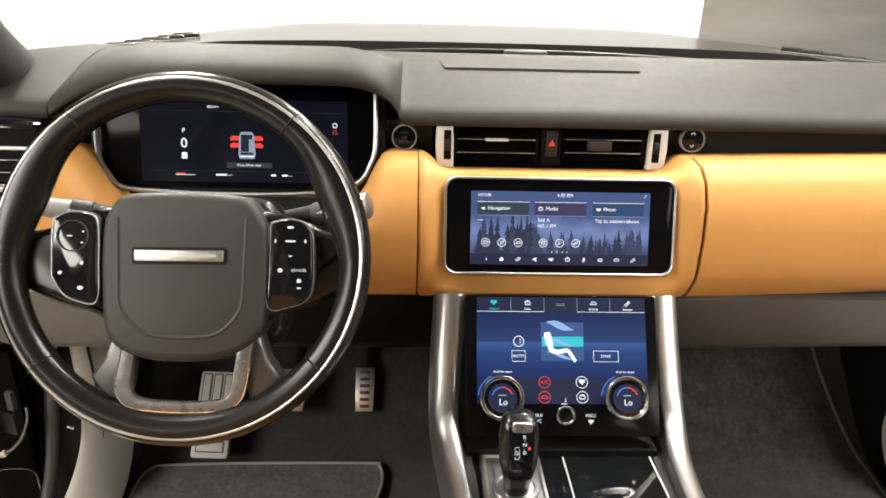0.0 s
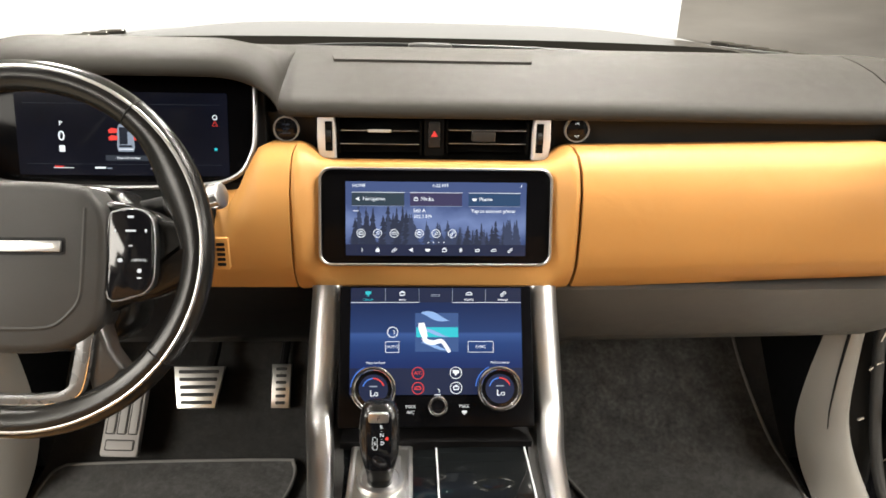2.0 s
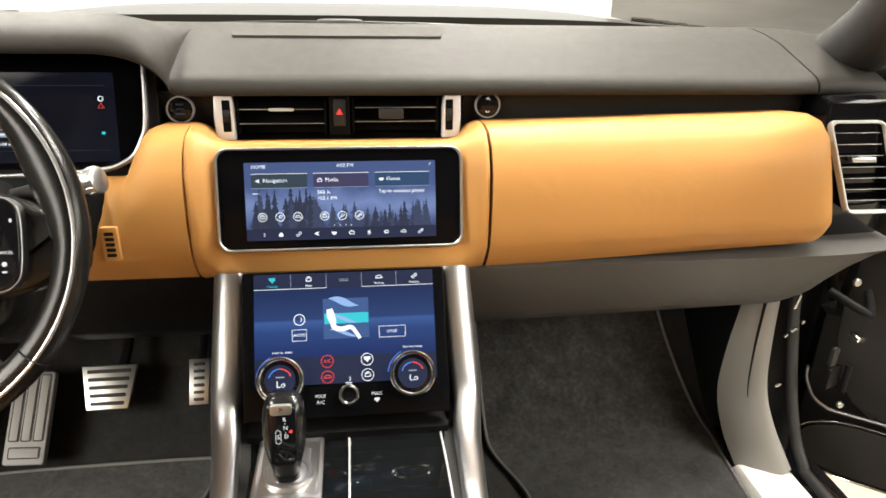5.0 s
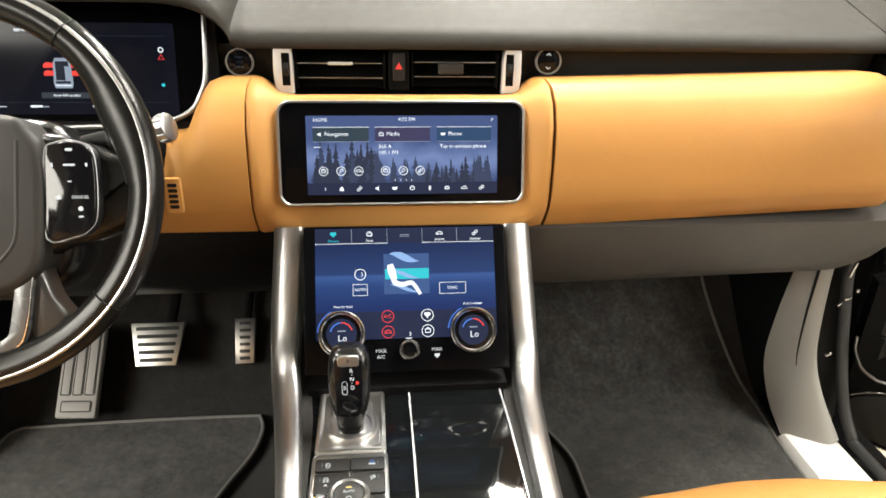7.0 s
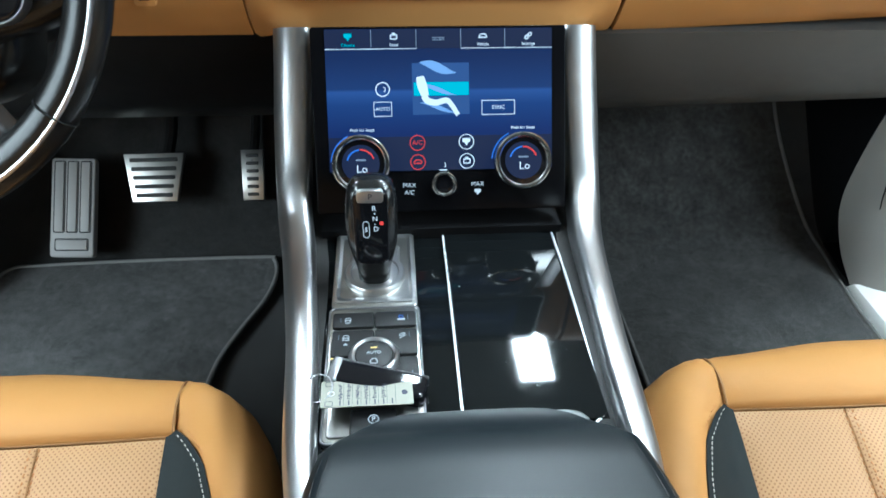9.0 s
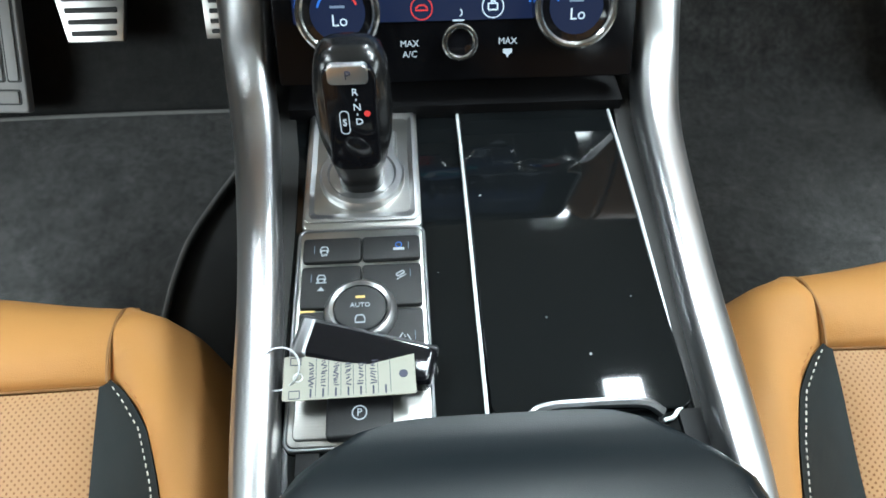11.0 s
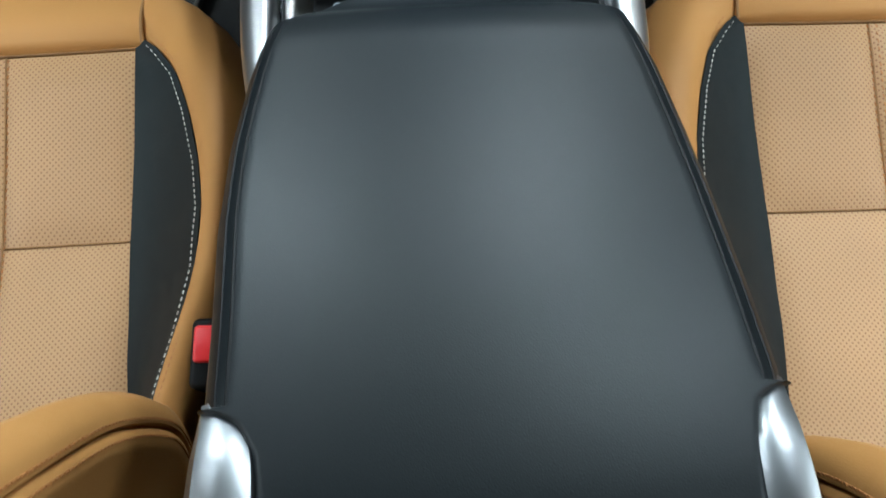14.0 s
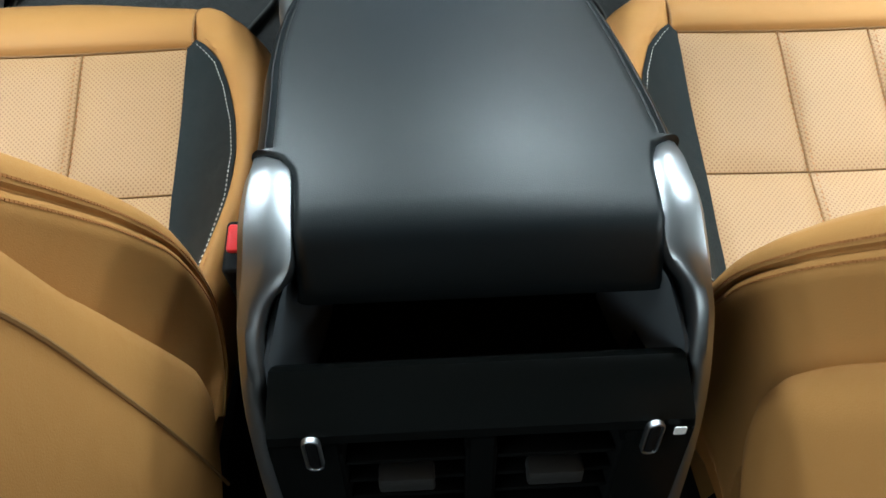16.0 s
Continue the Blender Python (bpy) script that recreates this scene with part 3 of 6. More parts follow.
tagged(part("wall_bulkhead", span(-0.8, 0.8, 1.58, 1.62, 0.05, 0.9), "black"), "black lining behind the dashboard", "wall", kind="structure")

# ---- dashboard ----
dash = thing("dashboard", (0, 1.2, 0.6), "dashboard with a grey leather pad and tan leather fascia", "dashboard")
PAD = [(1.13, 0.8675), (1.086, 0.8690), (1.0805, 0.8705), (1.0785, 0.8735), (1.0788, 0.8800), (1.082, 0.8865), (1.089, 0.8925), (1.10, 0.897), (1.14, 0.910), (1.20, 0.930), (1.25, 0.940), (1.29, 0.944),
       (1.36, 0.940), (1.45, 0.925), (1.55, 0.90), (1.62, 0.88), (1.62, 0.85), (1.35, 0.84), (1.2, 0.85)]


def binnacle(x):
    t, q = min(1, max(0, (-0.218 - x) / 0.10)), min(1, max(0, (x + 0.705) / 0.16))
    return 0.067 * math.sqrt(1 - (1 - t) ** 2.6) * (1 - (1 - q) ** 2.0)


def pad_bend(x, y, z):
    w = (0.86 + 0.14 * smooth(1.08, 1.13, y)) * (1 - smooth(1.11, 1.27, y))
    if y > 1.15 and z < 0.86:
        w = 0
    return x, y - 0.03 * binnacle(x) / 0.064 * (1 - smooth(1.09, 1.2, y)), z + binnacle(x) * w


put("upper_pad", along_x(PAD, sorted([-0.70 + 1.40 * i / 140 for i in range(141)] + [-0.2182 - 0.0022 * k for k in range(18)]), pad_bend), "pad", dash, "grey leather upper pad with instrument hood", 42)
for s in (-1, 1):
    put("end_pad", along_x(PAD, [s * x for x in (0.703, 0.72, 0.76, 0.80, 0.84)], lambda x, y, z: (x, y + 0.25 * max(0, abs(x) - 0.72), z - 0.12 * max(0, abs(x) - 0.76))), "pad", dash)
put("speaker_grille", slab(lambda u, v: ((2 * u - 1) * (0.163 - 0.010 * (1 - v) ** 2), 1.208 + 0.076 * v, 0.9345 + 0.0080 * v + 0.004 * v * (1 - v) + 0.0006), 24, 6, 0.004), "grille", dash, "grey cloth centre speaker cover")
put("sensor", disc(0.04, 0.012, 0.005), "plastic", dash, at=pose(0.0, 1.40, 0.931) @ Matrix.Diagonal((1, 0.5, 1, 1)))

GLOVE = [(1.115, 0.826), (1.10, 0.832), (1.05, 0.838), (1.015, 0.834), (0.99, 0.818), (0.975, 0.79), (0.968, 0.755), (0.967, 0.715), (0.9685, 0.694), (0.973, 0.683), (0.987, 0.660), (1.0, 0.645), (1.03, 0.640), (1.10, 0.65), (1.115, 0.70)]


def end_round(x):
    return smooth(0.668, 0.70, x)


def glove_bend(x, y, z):
    lift = 0.022 * (x - 0.2) / 0.5 * (1 - smooth(0.64, 0.75, z))
    e = end_round(x) ** 2
    lift += 0.012 * (x - 0.2) / 0.5 * smooth(0.78, 0.83, z)
    x -= (0.20 * (z - 0.70) - 0.10 * max(0.0, z - 0.78)) * smooth(0.45, 0.69, x)
    return x, y + e * 0.012 * (1.115 - y) / 0.15, z + lift + (0.74 - z) * e * 0.03


put("glovebox_panel", along_x(GLOVE, [0.1955, 0.1965, 0.20, 0.22] + [0.26 + 0.04 * i for i in range(9)] + [0.61, 0.635, 0.655, 0.67, 0.682, 0.692, 0.696], glove_bend), "tan", dash, "tan leather glovebox panel")
CENTRE = [(1.10, 0.806), (1.06, 0.812), (1.035, 0.820), (1.018, 0.8205), (1.008, 0.813), (0.996, 0.775), (0.983, 0.727), (0.974, 0.694), (0.969, 0.676), (0.968, 0.664), (0.974, 0.655), (0.990, 0.651), (1.05, 0.655), (1.10, 0.70)]
FLANK = [(1.115, 0.826), (1.09, 0.833), (1.05, 0.838), (1.015, 0.834), (0.99, 0.818), (0.975, 0.79), (0.9675, 0.745), (0.9672, 0.708), (0.9685, 0.690), (0.975, 0.676), (0.989, 0.656), (1.002, 0.642), (1.05, 0.642), (1.115, 0.70)]


def centre_ring(x):
    e = smooth(0.150, 0.1885, abs(x))
    tuck = 0.004 * smooth(0.1885, 0.1925, abs(x))
    return [(x, y + (fy - y) * e + tuck, z + (fz - z) * e) for (y, z), (fy, fz) in zip(CENTRE, FLANK)]


put("centre_panel", loft([centre_ring(x) for x in [-0.1918, -0.1905, -0.186, -0.178, -0.170] + [-0.16 + 0.02 * i for i in range(17)] + [0.170, 0.178, 0.186, 0.1905, 0.1918]]), "tan", dash, "tan leather centre panel")


def left_bend(x, y, z):
    dip = smooth(-0.236, -0.285, x) * smooth(-0.665, -0.60, x)
    k = smooth(0.66, 0.83, z)
    return x, y, z - 0.070 * dip * k


put("driver_panel", along_x(GLOVE, [-0.70 + 0.012 * i for i in range(42)] + [-0.2035, -0.197, -0.194, -0.193], left_bend), "tan", dash, "tan leather driver's fascia")
# gloss band between pad and tan leather, with the dark cavity behind the vents
for x0, x1 in ((-0.262, -0.172), (0.174, 0.70)):
    put("gloss_band", loft([[(x, 1.103 - 0.006 * smooth(0.83, 0.87, z) + 0.01, z) for x, z in ((x0, zz), (x1, zz))] + [(x1, 1.14, zz), (x0, 1.14, zz)] for zz in (0.815, 0.83, 0.85, 0.866, 0.872)]), "band", dash, "satin dark trim band")
for s in (-1, 1):
    put("gloss_end", span(s * 0.702, s * 0.84, 1.05, 1.14, 0.62, 0.87, 0.01), "gloss", dash)
put("vent_cavity", span(-0.172, 0.174, 1.13, 1.2, 0.79, 0.872), "lip_black", dash)
UNDER = [(0.99, 0.648), (1.02, 0.60), (1.06, 0.545), (1.10, 0.515), (1.16, 0.50), (1.45, 0.52), (1.45, 0.66), (1.10, 0.66)]
put("lower_panel", along_x(UNDER, [0.17, 0.3, 0.45, 0.58, 0.66, 0.70, 0.73, 0.755, 0.78, 0.80, 0.82, 0.84], lambda x, y, z: (x, y, z + (-0.016 + 0.022 * (x - 0.2) + 0.125 * smooth(0.72, 0.88, x)) * (0.66 - z) / 0.15)), "panel_grey", dash, "grey moulded panel under the glovebox")
put("knee_panel", along_x(UNDER, [-0.62, -0.5, -0.3, -0.165], lambda x, y, z: (x, y + 0.01, z - 0.022 * (0.66 - z) / 0.15)), "black", dash, "dark knee panel under the steering column")
put("knee_panel", along_x(UNDER, [-0.84, -0.79, -0.7, -0.623], lambda x, y, z: (x, y + 0.005, z - 0.022 * (0.66 - z) / 0.15)), "trim_grey", dash, "grey outer knee panel")
# pale tube draws the highlight along the pocket's edge
put("knee_recess", tube(spline([(-0.335, 1.015, 0.634), (-0.262, 1.018, 0.630), (-0.235, 1.03, 0.606), (-0.245, 1.062, 0.560), (-0.285, 1.070, 0.546), (-0.36, 1.070, 0.546)], 6), 0.0022, 6), "trim_grey", dash, "edge of a pocket in the knee panel, its highlight drawn as a pale tube")
put("release_slot", tube([(-0.735, 1.05, 0.575), (-0.725, 1.06, 0.56), (-0.66, 1.065, 0.553), (-0.655, 1.055, 0.565)], 0.008, 8), "black", dash, "dark hood release slot")

# ---- footwell sides ----
for s in (-1, 1):
    fore = [(0.724, 1.098, 0.160), (0.717, 1.15, 0.205), (0.717, 1.192, 0.27), (0.724, 1.20, 0.364), (0.736, 1.20, 0.463), (0.746, 1.20, 0.58)]
    aft = [(0.812, 1.058, 0.176), (0.786, 1.098, 0.248), (0.779, 1.130, 0.304), (0.782, 1.150, 0.37), (0.796, 1.178, 0.485), (0.806, 1.19, 0.58)]
    f6, a6 = spline(fore, 4), spline(aft, 4)

    def kick_row(p, q):
        row = []
        for j in range(9):
            t = j / 8
            m = p.lerp(q, t)
            row.append((s * (m.x + 0.004 * math.sin(math.pi * t)), m.y - 0.022 * math.sin(math.pi * t) ** 0.7, m.z))
        return row + [(s * q.x, q.y + 0.06, q.z), (s * (p.x + 0.060), p.y + 0.07, p.z)]
    kick = thing("kick_panel", (s * 0.76, 1.12, 0.16), "moulded grey kick panel at the foot of the door post", "trim panel", "kick panels")
    put("moulding", loft([kick_row(p, q) for p, q in zip(f6, a6)]), "kick_grey", kick)
    put("groove", tube([(s * p.lerp(q, 0.50 - 0.010 * i).x, p.lerp(q, 0.50 - 0.010 * i).y - 0.0215, p.lerp(q, 0.50 - 0.010 * i).z) for i, (p, q) in enumerate(list(zip(f6, a6))[8:])], lambda t: 0.0008 + 0.0035 * t, 6), "black", kick)
    # black puts the footwell's deep shade into the wall; its height stops stray light
    tagged(part("wall_side", span(s * 0.745, s * 0.80, 1.22, 1.62, 0.10, 0.875), "black"), "side of the footwell, black to stand for its deep shade", "wall", kind="structure")
    # open front door, seen past the post
    D = Matrix.Translation((s * 0.93, 1.215, 0.0)) @ Matrix.Rotation(radians(-38 if s > 0 else 218), 4, "Z")
    f = -1 if s > 0 else 1
    door = put("front_door", box(1.08, 0.05, 0.86, 0.012, T(0.515, f * -0.055, 0.46)), "paint", car, "open gloss black front door", at=D)
    sub("lining", loft([[(x, f * y, z) for x, y in ((x0, -0.02), (x0 + 0.012, 0.012), (x0 + 0.05, 0.026), (x0 + 0.2, 0.03), (0.9, 0.03), (1.02, 0.0), (1.02, -0.04), (x0, -0.04))] for z, x0 in ((0.205, 0.15), (0.218, 0.112), (0.243, 0.075), (0.28, 0.047), (0.325, 0.029), (0.373, 0.018), (0.446, 0.013), (0.52, 0.019), (0.86, 0.03))]), "door_grey", door, "dark grey inner lining", at=D)
    sub("lower_lining", loft([[(x, f * y, z) for x, y in ((-0.012, -0.028), (0.0, 0.006), (0.9, 0.008), (1.02, -0.01), (1.02, -0.04), (-0.012, -0.04))] for z in (0.06, 0.075, 0.20, 0.30, 0.42)]), "jamb", door, "black lower lining", at=D)
    sub("armrest", loft([[(x, f * (0.03 + w * math.sin(math.pi * i / 10)), zz + 0.08 * (x - 0.2)) for i, x in enumerate([0.12 + 0.085 * k for k in range(11)])] + [(0.97, 0.0, zz), (0.12, 0.0, zz)] for zz, w in ((0.38, 0.005), (0.43, 0.05), (0.50, 0.06), (0.56, 0.045), (0.60, 0.01))]), "plastic", door, "dark padded armrest", at=D)
    sub("speaker_outline", tube([(0.163 + 0.161 * q[0], f * 0.0105, 0.128 + 0.068 * q[1]) for q in rrect(2, 2, 0.75, 6)], 0.0022, 6, True), "chrome", door, "thin chrome speaker outline", at=D)
    sub("speaker_cover", prism([(0.163 + 0.152 * x, 0.128 + 0.060 * y) for x, y in rrect(2, 2, 0.75, 6)], 0.004, 0.001), "plastic", door, "dark speaker cover", at=D @ Matrix.Translation((0, f * 0.006, 0)) @ Matrix.Rotation(radians(90), 4, "X"))
    sub("pocket_edge", tube(spline([(-0.008, f * 0.010, 0.30), (-0.005, f * 0.012, 0.275), (0.002, f * 0.014, 0.258), (0.016, f * 0.016, 0.236), (0.04, f * 0.018, 0.223), (0.075, f * 0.02, 0.220), (0.3, f * 0.026, 0.228)], 6), 0.0035, 8), "ear_metal", door, "thin bright pocket edge", at=D)
    for z in (0.36, 0.70):
        leaf = put("hinge", box(0.034, 0.010, 0.042, 0.003, pose(s * 0.865, 1.085, z, 0, 0, s * 20)), "jamb", car, "dark metal door hinge")
        sub("hinge_pin", tube([(s * 0.889, 1.080, z - 0.028), (s * 0.889, 1.080, z + 0.028)], 0.006, 12), "black", leaf)
    strap = put("check_strap", tube(spline([(s * 0.84, 1.115, 0.52), (s * 0.87, 1.06, 0.505), (s * 0.90, 1.08, 0.49), (s * 0.94, 1.14, 0.50)], 6), 0.008, 10), "black", car, "folded dark cable sleeve")
    sub("metal_bit", box(0.03, 0.02, 0.012, 0.003, pose(s * 0.875, 1.065, 0.455, 10, 15, 20)), "chrome", strap, "small bright catch")
    put("striker", box(0.014, 0.010, 0.036, 0.003, pose(s * 0.848, 1.075, 0.41, 0, 0, s * 15)), "rubber", car, "small dark plate on the post")
    put("post_bolt", disc(0.007, 0.006, 0.002, 12), "brushed", car, at=pose(s * 0.845, 1.07, 0.56, 90, 0, 0))
    put("post_bolt", disc(0.006, 0.006, 0.002, 12), "brushed", car, at=pose(s * 0.858, 1.045, 0.33, 90, 0, 0))
    # bright slivers added to stand for glints on the dark post
    for px, pz, ln, tilt in ((0.785, 0.50, 0.030, 12), (0.792, 0.443, 0.014, 70), (0.779, 0.432, 0.010, 40), (0.806, 0.458, 0.008, 0), (0.788, 0.325, 0.012, 60)):
        put("metal_bit", box(0.005, 0.004, ln, 0.0012, pose(s * px, 1.118, pz, 0, s * tilt, 0)), "rim_chrome", car, "small bright sliver added as a glint on the post")
    put("seal", tube(spline([(s * 0.835, 0.4, 0.172), (s * 0.835, 0.98, 0.172), (s * 0.832, 1.06, 0.19), (s * 0.826, 1.11, 0.27), (s * 0.824, 1.155, 0.40), (s * 0.824, 1.18, 0.52), (s * 0.826, 1.19, 0.80)], 6), 0.010, 10), "rubber", car, "black rubber door seal")

# ---- centre console ----
REAR_X = 0.009  # the rear of the console sits a little off the middle
console = thing("centre_console", (0, 0.6, FLOOR), "black centre console with satin metal side rails", "console")
put("tunnel", along_x([(1.35, 0.15), (1.30, 0.50), (0.97, 0.62), (0.90, 0.50), (0.86, 0.468), (0.46, 0.47), (0.40, 0.42), (0.38, 0.15)], [-0.132, -0.128, 0.128, 0.132]), "plastic", console, "dark grey console side")
for s in (-1, 1):
    put("side_cushion", slab(lambda u, v: (s * (0.134 + 0.020 * smooth(0.30, 0.62, v) + 0.010 * math.sin(math.pi * u)), 0.56 + 0.68 * v, 0.16 + 0.33 * u + 0.13 * u * smooth(0.4, 0.9, v)), 8, 14, 0.02, Vector((-s, 0, 0))), "plastic", console, "soft dark knee side")
    RAIL = [(0.957, 0.668, 0.127, 0.164), (0.938, 0.63, 0.128, 0.166), (0.915, 0.585, 0.131, 0.169), (0.893, 0.548, 0.134, 0.170), (0.865, 0.522, 0.135, 0.1685), (0.82, 0.507, 0.1295, 0.161),
            (0.76, 0.502, 0.1255, 0.1540), (0.68, 0.502, 0.1195, 0.1455), (0.60, 0.506, 0.1145, 0.139), (0.55, 0.510, 0.111, 0.1325), (0.50, 0.511, 0.104, 0.123), (0.46, 0.510, 0.097, 0.115), (0.42, 0.508, 0.09, 0.108)]
    pts = spline([(y, z, 0) for y, z, a, b in RAIL], 4)
    wid = spline([(a, b, 0) for y, z, a, b in RAIL], 4)
    rings = []
    for i, p in enumerate(pts):
        d = (pts[min(i + 1, len(pts) - 1)] - pts[max(i - 1, 0)]).normalized()
        ny, nz = -d.y, d.x
        if nz < 0 or (abs(nz) < 0.2 and ny > 0):
            ny, nz = -ny, -nz
        a, b = wid[i].x, wid[i].y
        rings.append([(s * (a + (b - a) * f) + 0.0025 * smooth(0.86, 0.68, p.x), p.x + ny * h, p.y + nz * h) for f, h in ((0.02, -0.02), (0, -0.004), (0.03, 0.001), (0.08, 0.0040), (0.16, 0.0056), (0.30, 0.0064), (0.50, 0.0062), (0.70, 0.0050), (0.85, 0.0028), (0.95, -0.001), (1.03, -0.006), (1.08, -0.013), (1.12, -0.022), (1.12, -0.036), (0.5, -0.036))])
    put("side_rail", loft(rings), "alu", console, "satin aluminium side rail", 75)
    EAR = [(0.310, 0.5735, 0.111, 0.1195), (0.300, 0.5785, 0.102, 0.119), (0.285, 0.5835, 0.097, 0.1188), (0.26, 0.583, 0.095, 0.119), (0.238, 0.575, 0.0945, 0.1187), (0.228, 0.569, 0.099, 0.119), (0.219, 0.561, 0.1065, 0.1195), (0.207, 0.547, 0.1085, 0.121), (0.186, 0.508, 0.1085, 0.1235), (0.163, 0.45, 0.1075, 0.1225), (0.130, 0.33, 0.104, 0.120), (0.105, 0.17, 0.102, 0.118)]
    pts = spline([(y, z, 0) for y, z, a, b in EAR], 4)
    wid = spline([(a - (0.005 * smooth(0.20, 0.235, y) if s < 0 else 0), b, 0) for y, z, a, b in EAR], 4)
    rings = []
    for i, p in enumerate(pts):
        d = (pts[min(i + 1, len(pts) - 1)] - pts[max(i - 1, 0)]).normalized()
        ny, nz = d.y, -d.x
        a, b = wid[i].x, wid[i].y
        rings.append([(REAR_X + s * (a + (b - a) * f), p.x + ny * h, p.y + nz * h) for f, h in ((0, -0.02), (0.0, -0.003), (0.06, 0.001), (0.2, 0.003), (0.55, 0.004), (0.85, 0.002), (1, -0.004), (1.05, -0.05), (0.5, -0.05))])
    put("rear_rail", loft(rings), "ear_metal", console, "satin aluminium rear rail")
    put("tray_cheek", loft([[(REAR_X + s * x, y, min(zt, z)) for x, y, zt in ((0.1105, 0.190, 0.512), (0.1055, 0.204, 0.541), (0.098, 0.224, 0.561), (0.0905, 0.250, 0.566), (0.086, 0.276, 0.566), (0.10, 0.278, 0.566), (0.113, 0.25, 0.562), (0.1145, 0.20, 0.532))] for z in (0.45, 0.50, 0.60)]), "cheek", console, "blue-grey moulded cheek", 60)
    put("outer_skin", loft([[(REAR_X * 0.7 + s * x, y, z) for y, z in ((0.60, 0.49), (0.60, 0.17), (0.125, 0.17), (0.15, 0.33), (0.19, 0.45), (0.22, 0.50))] for x in (0.098, 0.110)]), "black", console)
PANEL = 0.488
put("panel", span(-0.122, 0.122, 0.56, 0.852, PANEL - 0.02, PANEL, 0.002), "dusty_gloss", console, "piano-black console top", 14)
put("lid", prism([(x + 0.0575, y + 0.725) for x, y in rrect(0.112, 0.25, 0.008)], 0.0035, 0.0012, PANEL), "dusty_gloss", console, "piano-black cup holder lid", 14)
for x in (0.0, 0.115):
    put("lid_strip", tube([(x, 0.853, PANEL + 0.002), (x, 0.74, PANEL + 0.0025), (x - 0.001, 0.60, PANEL + 0.002)] if x == 0 else spline([(x, 0.853, PANEL + 0.002), (x, 0.74, PANEL + 0.0025), (x - 0.004, 0.62, PANEL + 0.002), (x - 0.012, 0.598, PANEL + 0.002), (0.095, 0.594, PANEL + 0.002)], 5), 0.0012, 6), "cap_silver", console, "thin bright strip")
put("lid_handle", tube(spline([(0.02, 0.598, PANEL + 0.003), (0.03, 0.603, PANEL + 0.006), (0.058, 0.604, PANEL + 0.0065), (0.085, 0.603, PANEL + 0.006), (0.095, 0.598, PANEL + 0.003)], 5), 0.0030, 8), "ear_metal", console)
put("inner_gutter", span(-0.124, 0.124, 0.84, 0.88, 0.46, 0.50), "black", console)

# armrest with a notch for the metal rails at its rear
def arm_top(y):
    return 0.533 + 0.050 * smooth(0.66, 0.27, y) - 0.12 * smooth(0.266, 0.187, y) ** 2 - 0.022 * smooth(0.545, 0.582, y)


def arm_ring(y, hw, low):
    zt = arm_top(y)
    pts = []
    tight = 1 if y > 0.3085 else 0.35 + 0.5 * smooth(0.26, 0.21, y)
    for f, d in ((-1, 0.055), (-1.0, 0.030), (-0.985, 0.016), (-0.955, 0.007), (-0.91, 0.002), (-0.86, 0.0), (-0.83, 0), (-0.79, 0), (-0.6, 0), (-0.3, 0), (0, 0), (0.3, 0), (0.6, 0), (0.79, 0), (0.83, 0), (0.86, 0.0), (0.91, 0.002), (0.955, 0.007), (0.985, 0.016), (1.0, 0.030), (1, 0.055)):
        if abs(f) > 0.8:
            f, d = math.copysign(1 - (1 - abs(f)) * tight, f), (d * tight if d < 0.03 else d)
        x = f * hw * (1 + 0.03 * smooth(0.5, 0.35, y)) if abs(f) > 0.7 or hw < 0.085 else f * 0.1
        pts.append((0.004 + 0.006 * smooth(0.45, 0.30, y) + 0.0025 * smooth(0.306, 0.288, y) + x, y, max(low, zt - d + 0.006 * (1 - (x / 0.13) ** 2))))
    return pts


arm = thing("armrest", (0, 0.40, 0.47), "padded black leather centre armrest lid", "armrest")
MAIN = [(0.5905, 0.045), (0.5895, 0.063), (0.5855, 0.080), (0.577, 0.094), (0.564, 0.105), (0.547, 0.1125), (0.525, 0.1175), (0.50, 0.1210), (0.45, 0.1230), (0.40, 0.1215), (0.35, 0.119), (0.315, 0.1185), (0.309, 0.118)]
TAIL = [(y, h + 0.0015 if h < 0.1 else h) for y, h in [(0.3078, 0.1165), (0.3068, 0.1115), (0.305, 0.1065), (0.302, 0.1015), (0.297, 0.0975), (0.29, 0.0945), (0.28, 0.0925), (0.265, 0.0912), (0.25, 0.0905), (0.24, 0.0902), (0.23, 0.090), (0.222, 0.0898), (0.215, 0.0895), (0.209, 0.0892), (0.204, 0.089), (0.200, 0.0885)]]
TAIL = [(y, h) for y, h in TAIL if y > 0.231] + [(0.2295, 0.0925), (0.228, 0.0905), (0.227, 0.087)]
put("lid_cover", loft([arm_ring(y, h, 0.45 if y > 0.278 else 0.560 - 0.010 * smooth(0.26, 0.225, y)) for y, h in MAIN + TAIL]), "black_leather", arm, "black leather lid cover")
for s in (-1, 1):
    for o in (0.0105, 0.0155):
        edge = [(0.004 + 0.006 * smooth(0.45, 0.30, y) + s * (h * (1 + 0.03 * smooth(0.5, 0.35, y)) - o), y, arm_top(y) + (-0.0016 if o < 0.012 else 0.0008)) for y, h in MAIN[4:]]
        put("piping", tube(spline(edge, 2), 0.0011, 6), "black", arm, "stitched piping")

